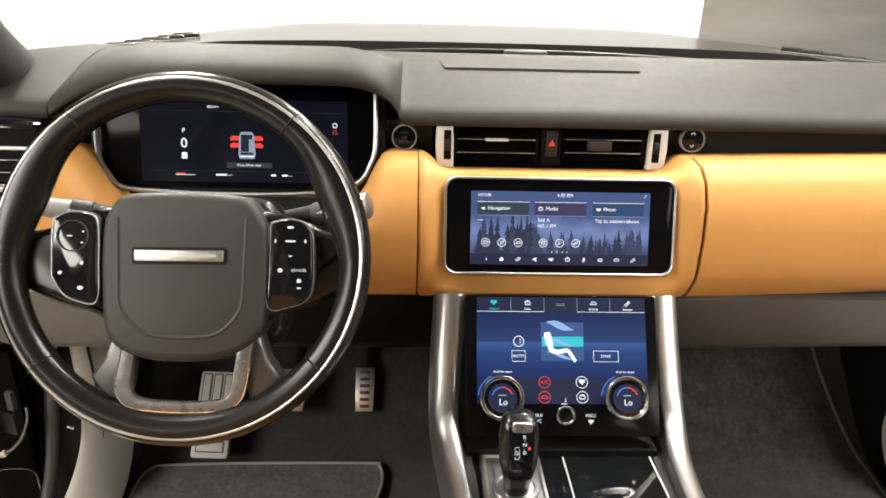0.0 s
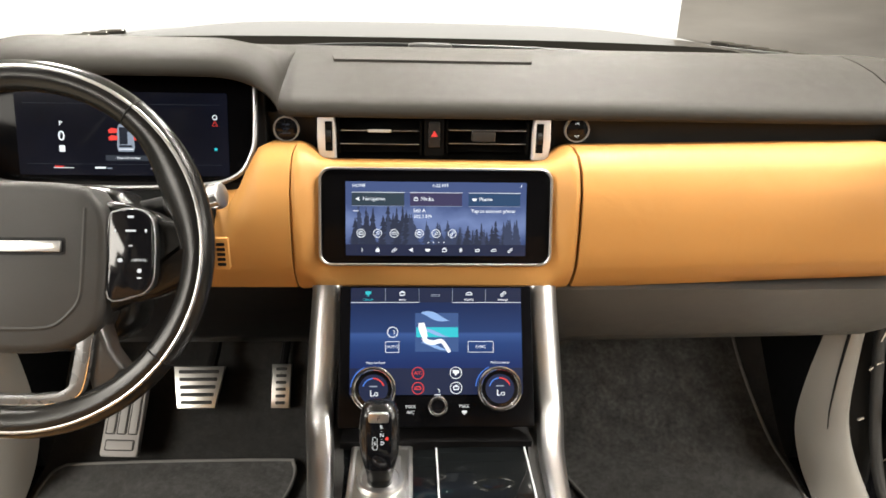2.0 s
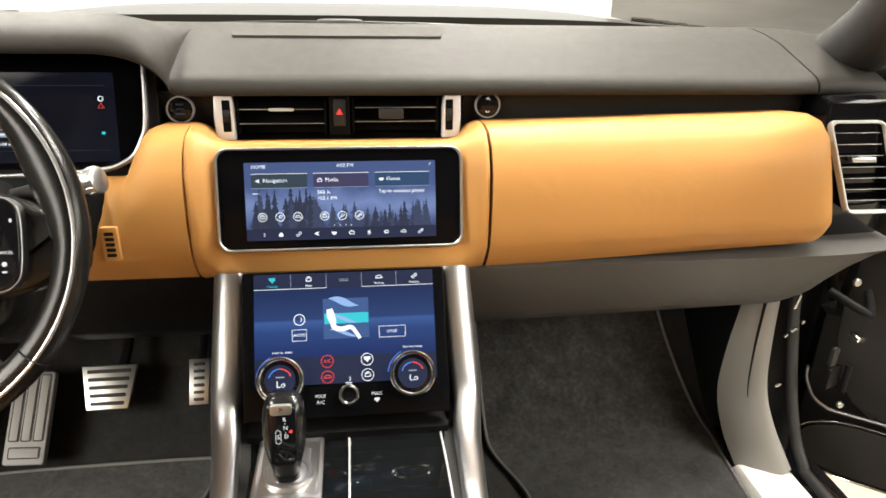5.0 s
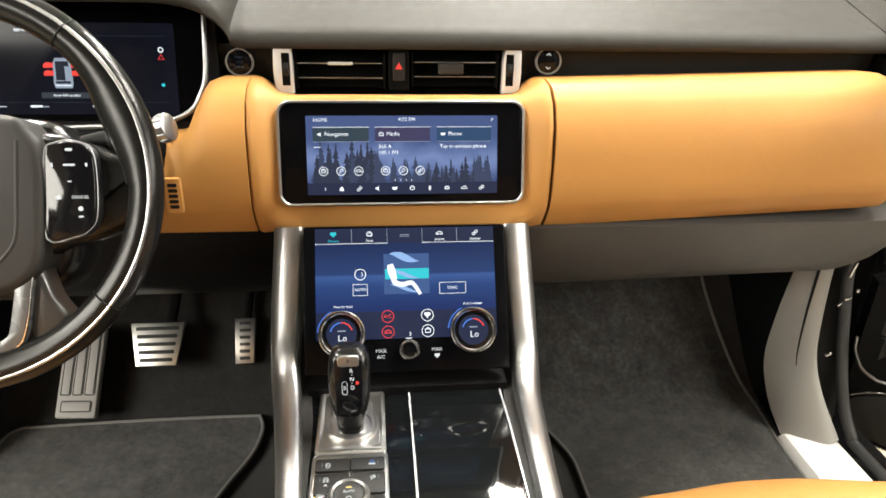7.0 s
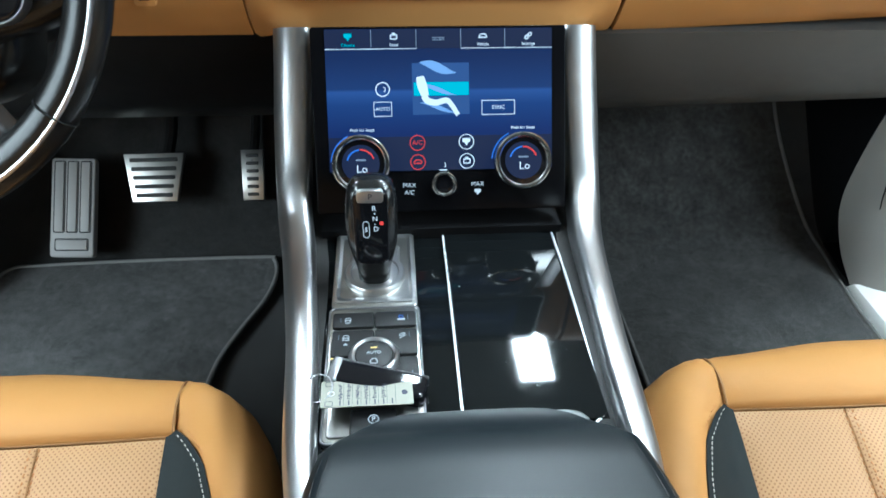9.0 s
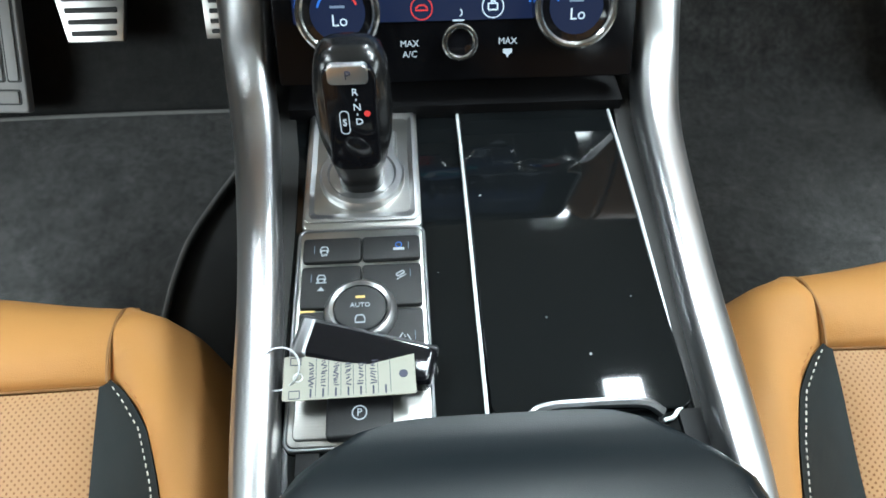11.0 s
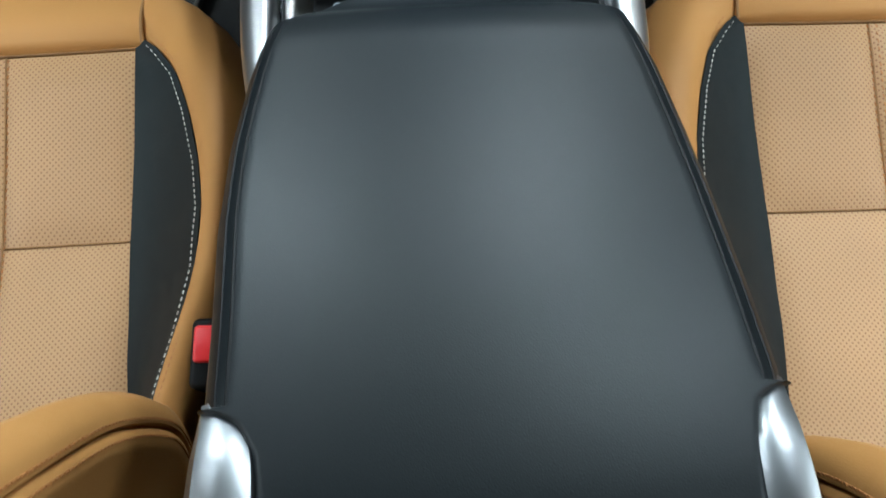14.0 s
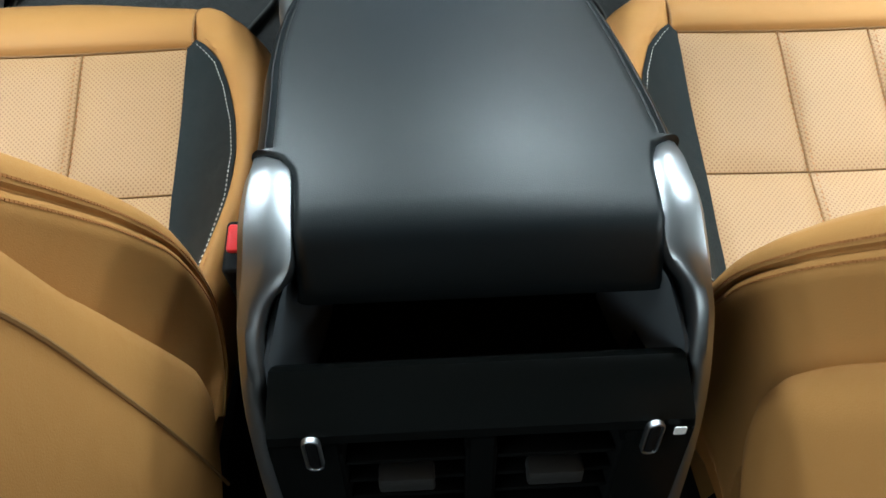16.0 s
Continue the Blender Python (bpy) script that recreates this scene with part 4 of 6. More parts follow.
# rear of the console: pocket, gloss panel and two air vents
put("pocket_floor", span(-0.10, 0.118, 0.17, 0.282, 0.45, 0.47), "lip_black", console)
put("pocket_back", span(-0.095, 0.113, 0.276, 0.284, 0.46, 0.56), "lip_black", console)
put("rear_lip", along_x([(0.206, 0.527), (0.203, 0.531), (0.199, 0.533), (0.194, 0.5325), (0.176, 0.5265), (0.168, 0.522), (0.1655, 0.518), (0.18, 0.512), (0.206, 0.515)], [REAR_X + q for q in (-0.107, -0.104, 0.104, 0.107)]), "rear_black", console, "piano-black rear lip", 20)
for x0, x1 in ((-0.107, -0.073), (-0.006, 0.006), (0.073, 0.107)):
    put("rear_bar", along_x([(0.1650, 0.5165), (0.138, 0.395), (0.15, 0.395), (0.178, 0.5165)], [REAR_X + x0, REAR_X + x1]), "rear_black", console, "piano-black rear face")
put("rear_foot", along_x([(0.138, 0.395), (0.11, 0.17), (0.14, 0.17), (0.17, 0.395)], [REAR_X - 0.107, REAR_X + 0.107]), "rear_black", console, "piano-black rear foot")
put("rear_void", span(-0.10, 0.10, 0.185, 0.199, 0.38, 0.522), "lip_black", console)

# ---- seats ----
def curve_at(table, y):
    """Linear-with-easing look-up in (y, value) rows, y falling."""
    if y >= table[0][0]:
        return table[0][1]
    for (a, va), (b, vb) in zip(table, table[1:]):
        if y >= b:
            return va + (vb - va) * (a - y) / (a - b)
    return table[-1][1]


def seat(s, dy, gap, label):
    st = thing("front_seat", (s * 0.44, 0.45, FLOOR), label, "seat", "front seats")
    rim = [(0.70, 0.266), (0.687, 0.263), (0.683, 0.253), (0.672, 0.2435), (0.648, 0.2265), (0.61, 0.2125), (0.56, 0.1995), (0.52, 0.194), (0.47, 0.195), (0.42, 0.206), (0.36, 0.224), (0.30, 0.240), (0.20, 0.25)]
    mid = [(0.70, 0.270), (0.60, 0.272), (0.52, 0.276), (0.42, 0.272), (0.32, 0.262), (0.20, 0.25)]

    def zc(y):
        return curve_at([(0.70, 0.388), (0.66, 0.374), (0.60, 0.350), (0.526, 0.322), (0.45, 0.305), (0.35, 0.288), (0.20, 0.27)], y)

    def zb(y):
        return curve_at([(0.72, 0.395), (0.66, 0.392), (0.60, 0.390), (0.50, 0.382), (0.40, 0.366), (0.30, 0.345), (0.20, 0.33)], y)

    # perforated centre, in cells between the seams
    for k, (y0, y1) in enumerate(((0.20, 0.5215), (0.5235, 0.684))):
        for j, (f0, f1) in enumerate(((0.0, 0.345), (0.345, 0.655), (0.655, 1.0))):
            def cell(u, v):
                y = y0 + (y1 - y0) * v
                a = curve_at(mid, y)
                fx = f0 + (f1 - f0) * u
                x = a + (0.88 - 2 * a) * fx
                puff = 0.005 * (1 - (2 * v - 1) ** 8) * (1 - (2 * u - 1) ** 8)
                return s * (x + gap), y, zc(y) - 0.004 * math.sin(math.pi * fx) + puff - 0.004
            put("perforated_panel", slab(cell, 12, 14, 0.03), "tan_perf", st, "perforated tan leather")
    for side in (0, 1):
        def fx(x):
            return s * ((x if not side else 0.88 - x) + gap)

        def insert_at(u, v):
            y = 0.685 - 0.385 * v
            a, b = curve_at(mid, y), curve_at(rim, y)
            x = a + (b - a) * u
            return fx(x), y, zc(y) - 0.002 + (zb(y) - zc(y)) * (u ** 1.3)
        put("side_insert", slab(insert_at, 6, 40, 0.02), "insert", st, "charcoal side insert")

        inner = spline([(0.25, 0.20, 0.33), (0.224, 0.36, 0.355), (0.195, 0.47, 0.378), (0.1995, 0.56, 0.386), (0.2265, 0.648, 0.391), (0.2545, 0.6835, 0.389), (0.2630, 0.718, 0.3965), (0.263, 0.742, 0.386)], 6)
        outer = spline([(0.205, 0.20, 0.33), (0.198, 0.36, 0.355), (0.171, 0.47, 0.378), (0.155, 0.56, 0.385), (0.161, 0.640, 0.389), (0.184, 0.710, 0.387), (0.218, 0.743, 0.386), (0.260, 0.760, 0.372)], 6)

        def bolster_at(u, v):
            i = round(v * (len(inner) - 1))
            p, q = inner[i], outer[i] - Vector((gap * (1 - 2 * side), 0, 0))
            prof = ((-0.06, -0.009), (0.05, 0.003), (0.22, 0.008), (0.42, 0.008), (0.62, 0.003), (0.80, -0.009), (0.93, -0.028), (1.0, -0.06), (1.0, -0.10), (0.97, -0.15), (0.93, -0.21))
            f, dz = prof[round(u * 10)]
            dz = dz * (min(1, (q - p).length / 0.045) if dz > 0 else 1)
            return fx(p.x + (q.x - p.x) * f), p.y + (q.y - p.y) * f, p.z + (q.z - p.z) * f + dz
        put("side_bolster", slab(bolster_at, 10, 42, 0.01), "tan", st, "tan leather side bolster")
        stitch = bmesh.new()
        dots = bmesh.new()
        for i in range(74):
            y = 0.680 - 0.0052 * i
            b, b2 = curve_at(rim, y), curve_at(rim, y - 0.004)
            ang = math.atan2((b2 - b) * (1 if not side else -1) * s, -0.004)
            for tgt, off, dz, kx in ((stitch, 0.006, 0.0012, 0.0011), (dots, -0.005, 0.0035, 0.0009)):
                x = b + off
                zz = zc(y) - 0.002 + (zb(y) - zc(y)) * (((curve_at(mid, y) - x) / max(1e-6, curve_at(mid, y) - b)) ** 1.3 if off > 0 and curve_at(mid, y) > x else 1.0) + dz
                g = bmesh.ops.create_cube(tgt, size=1)["verts"]
                bmesh.ops.transform(tgt, matrix=Matrix.Translation((fx(x), y, zz)) @ Matrix.Rotation(-ang + math.pi / 2, 4, "Z") @ Matrix.Diagonal((0.0030, kx * 0.8, 0.0008, 1)), verts=g)
        put("stitching", stitch, "thread", st, "pale contrast stitching")
        put("seam_stitching", dots, "tan_thread", st, "tan stitching")

    def front_at(u, v):
        x = 0.263 + 0.354 * u
        xm = min(x, 0.88 - x)
        yf = 0.764 + 0.021 * smooth(0.255, 0.42, xm)
        prof = ((0, -0.004), (0.04, 0.002), (0.2, 0.009), (0.4, 0.012), (0.6, 0.010), (0.76, 0.002), (0.88, -0.013), (0.96, -0.033), (1.0, -0.06), (1.01, -0.1), (0.98, -0.16), (0.9, -0.2))
        f, dz = prof[round(v * 11)]
        return s * (x + gap), 0.686 + (yf - 0.686) * f, 0.388 + dz - 0.003 * (smooth(0.275, 0.263, xm))
    put("front_roll", slab(front_at, 44, 11, 0.01), "tan", st, "smooth tan leather front roll")
    put("seat_base", span(s * 0.19, s * 0.69, 0.15, 0.72, FLOOR, 0.27, 0.02), "black", st)
    # seams drawn in as dark thread
    for a, b in (((0.266, 0.6855), (0.614, 0.6855)), ((0.277, 0.5225), (0.603, 0.5225))):
        put("seam", tube([(s * (a[0] + gap + (b[0] - a[0]) * i / 12), a[1], zc(a[1]) - 0.003 - 0.004 * math.sin(math.pi * i / 12)) for i in range(13)], 0.0010, 6), "seam", st)
    for f in (0.345, 0.655):
        put("seam", tube([(s * (gap + curve_at(mid, y) + (0.88 - 2 * curve_at(mid, y)) * f), y, zc(y) - 0.0065) for y in [0.684 - 0.03 * i for i in range(14)]], 0.0010, 6), "seam", st)
        for side in (-1, 1):
            row = bmesh.new()
            for i in range(46):
                y = 0.678 - 0.0068 * i
                a = curve_at(mid, y)
                bmesh.ops.create_cube(row, size=1, matrix=Matrix.Translation((s * (gap + a + (0.88 - 2 * a) * f + side * 0.0042), y, zc(y) - 0.0022)) @ Matrix.Diagonal((0.0008, 0.0036, 0.0008, 1)))
            put("seam_stitching", row, "tan_thread", st, "tan stitching")
    put("seam", tube(spline([(s * (0.263 + gap), 0.686, 0.386), (s * (0.263 + gap), 0.705, 0.395), (s * (0.263 + gap), 0.725, 0.396), (s * (0.263 + gap), 0.745, 0.388), (s * (0.262 + gap), 0.760, 0.365)], 4), 0.0013, 6), "seam", st)

    # backrest: two bolsters over a padded centre, and a rounded shell behind them
    crest = spline([(y + dy, z, 0) for y, z in ((0.285, 0.300), (0.325, 0.318), (0.350, 0.350), (0.364, 0.400), (0.349, 0.480), (0.315, 0.552), (0.280, 0.611), (0.246, 0.664), (0.212, 0.722), (0.182, 0.78), (0.162, 0.82), (0.135, 0.845))], 5)
    edge = ((0.13, 0.29), (0.165, 0.305), (0.205, 0.333), (0.245, 0.362), (0.268, 0.388), (0.274, 0.410), (0.267, 0.447), (0.2385, 0.543), (0.2230, 0.592), (0.199, 0.69), (0.164, 0.78), (0.144, 0.82), (0.109, 0.845)) if s < 0 else \
        ((0.07, 0.33), (0.11, 0.36), (0.158, 0.40), (0.190, 0.433), (0.206, 0.460), (0.208, 0.486), (0.194, 0.525), (0.164, 0.593), (0.138, 0.69), (0.102, 0.78), (0.082, 0.82), (0.047, 0.845))
    rim_line = spline([(y, z, 0) for y, z in edge], 5)
    rear = Vector((-0.90, -0.43, 0))

    def on_back(line, i, x, n, far):
        """Out along the normal of the line by n, back from it by far."""
        d = (line[min(i + 1, len(line) - 1)] - line[max(i - 1, 0)]).normalized()
        p = line[i] + Vector((d.y, -d.x, 0)) * n + rear * far
        return s * x, p.x, p.y
    for side in (0, 1):
        def gx(x):
            return x if not side else 0.88 - x
        prof = ((0.205, -0.036, 0.09), (0.200, -0.036, 0.045), (0.192, -0.036, 0.012), (0.1865, -0.034, 0), (0.1850, -0.029, 0), (0.1860, -0.0230, 0), (0.1895, -0.0214, 0), (0.1895, -0.0202, 0), (0.1862, -0.0186, 0), (0.1872, -0.0125, 0), (0.1920, -0.0050, 0),
                (0.2035, 0, 0), (0.214, -0.002, 0), (0.228, -0.007, 0), (0.246, -0.015, 0), (0.262, -0.02, 0.008), (0.276, -0.02, 0.022), (0.286, -0.02, 0.045), (0.286, -0.02, 0.09))
        put("back_bolster", loft([[on_back(crest, i, gx(x), n, far) for x, n, far in prof] for i in range(len(crest))]), "tan", st, "tan leather backrest bolster", 60)
        rows = bmesh.new()
        for off, xx in ((-0.0160, 0.1863), (-0.0262, 0.1852)):
            path = [Vector(on_back(crest, i, gx(xx), off, 0)) for i in range(5, len(crest))]
            for p, q in zip(path, path[1:]):
                for f in (0.12, 0.37, 0.62, 0.87):
                    c = p.lerp(q, f)
                    g = bmesh.ops.create_cube(rows, size=1)["verts"]
                    bmesh.ops.transform(rows, matrix=Matrix.Translation(c) @ (q - p).to_track_quat("X", "Z").to_matrix().to_4x4() @ Matrix.Diagonal((0.0026, 0.0012, 0.0012, 1)), verts=g)
        put("back_stitching", rows, "tan_thread", st, "tan stitching along the seam")
    put("back_centre", slab(lambda u, v: on_back(crest, round(4 + v * (len(crest) - 6)), 0.270 + 0.34 * u, -0.02 + 0.006 * math.sin(math.pi * u), 0.028), 10, 40, 0.05, Vector((0, -1, 0))), "tan_perf", st, "perforated tan backrest centre")
    half = ((0.225, 0, 0), (0.205, 0, 0.001), (0.190, 0, 0.004), (0.180, 0, 0.010), (0.1745, 0, 0.020), (0.172, 0, 0.035), (0.171, 0, 0.07), (0.1735, 0, 0.115), (0.185, 0, 0.14), (0.21, 0, 0.15))
    ringp = half + tuple((0.88 - x, n, far) for x, n, far in half[::-1])
    put("back_shell", loft([[on_back(rim_line, i, x, n, far) for x, n, far in ringp] for i in range(len(rim_line))]), "tan", st, "tan leather backrest shell", 60)
    for x in (0.1712, 0.7088) if s < 0 else ():
        put("shell_seam", tube(spline([(s * x, y, z) for y, z in ((0.213, 0.33), (0.205, 0.427), (0.191, 0.537), (0.175, 0.633), (0.145, 0.72), (0.11, 0.79))], 6), 0.0014, 6), "seam", st)
    return st


seat(-1, -0.004, 0.0, "tan leather driver's seat with charcoal inserts and perforated cushion")
seat(1, -0.05, 0.010, "tan leather passenger seat with charcoal inserts and perforated cushion")

# ---- upper touchscreen ----
UP = plane_frame((0, 1.0, 0.80), (0, 0.0266, 0.0917))
touch = thing("touchscreen", (0, 0.97, 0.69), "wide black touchscreen with a chrome rim showing the home page", "touchscreen")
o = [(x, y - 0.046) for x, y in rrect(0.308, 0.126, 0.014, 8)]
put("housing", prism(o, 0.020, 0.003, -0.016), "screen_glass", touch, "black glass face", at=UP)
put("rim", ring_plate([(x, y - 0.046) for x, y in rrect(0.314, 0.132, 0.017, 8)], 0.0034, 0.020, -0.0125), "alu", touch, "thin chrome rim", at=UP)
home = put("display", prism([(x, y - 0.0482) for x, y in rrect(0.2425, 0.0985, 0.001, 1)], 0.0007, 0, 0.004), "screen_home", touch, "lit blue home page with a wood at dusk", at=UP)

# ---- lower touchscreen ----
LO = plane_frame((0, 0.912, 0.63), (0, 0.519, 0.855))
clim = thing("climate_screen", (0, 0.85, 0.51), "black glass climate touchscreen with two rotary dials", "touchscreen")
put("glass", prism([(x, y - 0.0385) for x, y in rrect(0.254, 0.183, 0.003, 2)], 0.012, 0.001, -0.012), "screen_glass", clim, "black glass face", at=LO)
cpage = put("display", prism([(x, y - 0.019) for x, y in rrect(0.2255, 0.1385, 0.001, 1)], 0.0005, 0, 0.0), "screen_climate", clim, "lit dark blue climate page", at=LO)
for s in (-1, 1):
    for r, w, d, m, l in ((0.0285, 0.0050, 0.016, "rim_chrome", "dark chrome knurled ring"),):
        put("dial_ring", annulus(r, w, d), m, clim, l, at=LO @ T(s * 0.081, -0.0805))
    put("dial_face", disc(0.0242, 0.013, 0.001), "gloss", clim, at=LO @ T(s * 0.081, -0.0805))
put("volume_ring", annulus(0.0125, 0.0034, 0.012), "rim_chrome", clim, at=LO @ T(0.0015, -0.1025))
put("volume_cap", disc(0.0097, 0.009, 0.001), "gloss", clim, at=LO @ T(0.0015, -0.1025))

# ---- steering wheel ----
WH = plane_frame((-0.4385, 0.805, 0.786), (0, math.sin(radians(23)), math.cos(radians(23))))
wheel = thing("steering_wheel", (-0.4385, 0.805, 0.60), "black leather steering wheel with silver trim and switch pods", "steering wheel")


def circle(r, z, n=72, a0=0, a1=360):
    return [(r * math.cos(radians(a0 + (a1 - a0) * i / n)), r * math.sin(radians(a0 + (a1 - a0) * i / n)), z) for i in range(n)]


RIM = WH @ T(-0.001, -0.004, 0.010)


def rim_section(a):
    """The rim at the angle a: wider inwards at the thumb rests."""
    near = max(math.exp(-((a - c) / 17) ** 2) for c in (22, 158, -338))
    low = math.exp(-((a - 270) / 28) ** 2)
    out = []
    for j in range(20):
        b = 2 * math.pi * j / 20
        r = 0.1815 + (0.0165 if math.cos(b) > 0 else 0.0165 + 0.012 * near + 0.003 * low) * math.cos(b)
        out.append((r * math.cos(radians(a)), r * math.sin(radians(a)), -0.004 + 0.0155 * math.sin(b)))
    return out


bm = loft([rim_section(3 * i) for i in range(121)], caps=False)
bmesh.ops.remove_doubles(bm, verts=bm.verts, dist=1e-6)
put("rim", bm, "wheel_leather", wheel, "black leather rim", 60, at=RIM)
put("rim_inlay", tube(circle(0.1938, 0.0036), 0.0012, 6, True), "ear_metal", wheel, "thin silver line round the rim", at=RIM)
put("rim_inlay", tube(circle(0.1880, 0.0092), 0.0021, 8, True), "alu", wheel, "thin silver line round the rim", at=RIM)
HUB = [(-0.082, 0.030), (-0.074, 0.050), (-0.058, 0.0625), (0, 0.066), (0.058, 0.0625), (0.076, 0.050), (0.088, 0.030), (0.090, -0.01), (0.088, -0.055), (0.082, -0.083), (0.066, -0.100), (0.035, -0.111), (0, -0.113), (-0.035, -0.111), (-0.064, -0.100), (-0.078, -0.083), (-0.082, -0.055), (-0.084, -0.01)]
hub = [(p.x, p.y) for p in spline([(x, y, 0) for x, y in HUB[::-1]] + [(HUB[-1][0], HUB[-1][1], 0)], 4)[:-1]]
put("hub_back", prism([(x * 1.12 + 0.004, y * 1.05) for x, y in hub], 0.06, 0.02, -0.085), "wheel_leather", wheel, at=WH)
put("airbag_cover", prism(hub, 0.062, 0.010, -0.045), "hub_grain", wheel, "black grained airbag cover", at=WH)
K = 0.00058


def wp(px, py):
    return (px - 327) * K, (451 - py) * K


def wpath(pts, z):
    return [(*wp(a, b), z) for a, b in pts]


put("badge_recess", prism(rrect(0.098, 0.018, 0.002, 2), 0.0006, 0, 0.0168), "black", wheel, at=WH @ T(-0.001, -0.0015))
put("badge", prism(rrect(0.091, 0.0115, 0.001, 1), 0.004, 0.0008, 0.0165), "alu", wheel, "satin metal badge bar", at=WH @ T(-0.001, -0.0015))
put("badge_print", prism(rrect(0.064, 0.0042, 0.0005, 1), 0.0004, 0, 0.0206), "brushed", wheel, at=WH @ T(0.006, -0.0012))
put("cover_ridge", tube(spline(wpath([(214, 385), (216, 470), (219, 540), (238, 570), (268, 594), (300, 600), (330, 601), (362, 600), (392, 594), (420, 570), (436, 540), (440, 470), (443, 385)], 0.0150), 4), 0.0030, 8), "hub_grain", wheel, at=WH)
for outline in ([(8, 420), (60, 408), (96, 396), (124, 376), (200, 372), (215, 470), (205, 575), (150, 560), (95, 545), (40, 520), (10, 505)],
                [(646, 418), (606, 410), (568, 400), (540, 386), (455, 372), (440, 470), (450, 575), (500, 560), (560, 545), (612, 520), (645, 505)]):
    q = [wp(a, b) for a, b in outline]
    if sum(a[0] * b[1] - b[0] * a[1] for a, b in zip(q, q[1:] + q[:1])) < 0:
        q = q[::-1]
    q = [(p.x, p.y) for p in spline([(x, y, 0) for x, y in q] + [(q[0][0], q[0][1], 0)], 4)[:-1]]
    put("side_spoke", prism(q, 0.030, 0.010, -0.030), "wheel_leather", wheel, "black leather side spoke", at=WH)
for outline in ([(97, 402), (108, 385), (130, 377), (158, 380), (174, 396), (176, 470), (174, 536), (140, 535), (116, 522), (97, 492)],
                [(483, 402), (497, 390), (522, 386), (547, 395), (559, 420), (560, 505), (546, 533), (520, 543), (482, 545), (481, 470)]):
    q = [wp(a, b) for a, b in outline]
    if sum(a[0] * b[1] - b[0] * a[1] for a, b in zip(q, q[1:] + q[:1])) < 0:
        q = q[::-1]
    q = [(p.x, p.y) for p in spline([(x, y, 0) for x, y in q] + [(q[0][0], q[0][1], 0)], 4)[:-1]]
    pod = put("switch_pod", prism(q, 0.016, 0.002, -0.002), "gloss", wheel, "gloss black switch pod", at=WH)
    sub("pod_edge", ring_plate(inset(q, -0.0016), 0.0013, 0.013, -0.001), "ear_metal", pod, "thin chrome edge", at=WH)
    lft = outline[0][0] < 300
    cx = 134 if lft else 521
    if lft:
        sub("thumb_pad", annulus(0.0165, 0.0012, 0.002, 0.014), "plastic", pod, at=WH @ T(*wp(cx, 420)))
        marks = [(128, 420, 14, 3), (104, 420, 3, 10), (150, 432, 5, 5), (152, 412, 5, 5), (150, 468, 8, 10), (112, 486, 9, 9), (148, 513, 14, 9)]
    else:
        marks = [(521, 400, 16, 6), (521, 425, 26, 5), (494, 425, 4, 9), (548, 425, 5, 9), (521, 452, 9, 3), (503, 478, 12, 10), (537, 497, 11, 11), (537, 510, 11, 4)]
    for mx, my, mw, mh in marks:
        sub("switch_mark", prism(rrect(mw * K * 0.72, mh * K * 0.72, min(mw, mh) * K * 0.3, 2), 0.0006, 0, 0.0138), "icon", pod, at=WH @ T(*wp(mx, my)))
    if not lft:
        sub("lettering", words("CANCEL", 0.0042), "icon", pod, at=WH @ T(*wp(537, 478), 0.0140))
outer = spline([(*wp(a, b), 0) for a, b in ((224, 606), (216, 650), (210, 690), (220, 716), (250, 731), (330, 737), (402, 733), (428, 722), (442, 695), (456, 606))], 4)
inner = spline([(*wp(a, b), 0) for a, b in ((245, 612), (240, 655), (237, 692), (246, 709), (275, 716), (330, 719), (385, 716), (408, 708), (416, 690), (428, 612))], 4)
u_shape = [(q.x, q.y) for q in outer] + [(q.x, q.y) for q in inner[::-1]]
put("lower_spoke", prism(u_shape, 0.010, 0.0014, 0.002), "silver_paint", wheel, "satin silver lower spoke", at=WH)
put("spoke_edge", tube([(q.x, q.y, 0.0112) for q in outer], 0.0011, 6), "chrome", wheel, "thin bright edge", at=WH)
for q in ([(158, 676), (182, 640), (196, 596), (236, 590), (226, 690), (216, 734), (190, 722)], [(506, 676), (480, 640), (466, 596), (440, 590), (440, 690), (450, 734), (478, 722)]):
    o = [wp(a, b) for a, b in q]
    if sum(a[0] * b[1] - b[0] * a[1] for a, b in zip(o, o[1:] + o[:1])) < 0:
        o = o[::-1]
    put("spoke_back", prism(o, 0.026, 0.007, -0.022), "spoke_satin", wheel, "satin dark spoke flank", at=WH)
for a in (52, 128, 218, 322):
    put("rim_joint", tube([((0.1815 + 0.0164 * math.cos(b)) * math.cos(radians(a)), (0.1815 + 0.0164 * math.cos(b)) * math.sin(radians(a)), -0.004 + 0.0164 * math.sin(b)) for b in [2 * math.pi * i / 16 for i in range(16)]], 0.0008, 5, True), "black", wheel, at=RIM)
put("column_shroud", loft([[(-0.4385 + x * sc, y, 0.735 + dz + z * sc) for x, z in rrect(0.17, 0.13, 0.04)] for y, sc, dz in ((0.86, 0.8, 0.0), (0.90, 0.95, -0.005), (0.95, 1.0, -0.015), (0.99, 1.0, -0.02))]), "black", wheel, "dark steering column shroud")
put("column_cover", loft([[(-0.4385 + x, y, z + dz) for x, z in rrect(w, 0.10, 0.03)] for y, w, dz in ((0.935, 0.20, 0.728), (0.950, 0.26, 0.737), (0.985, 0.285, 0.737), (1.05, 0.285, 0.722))]), "lip_black", dash, "black cover over the steering column")
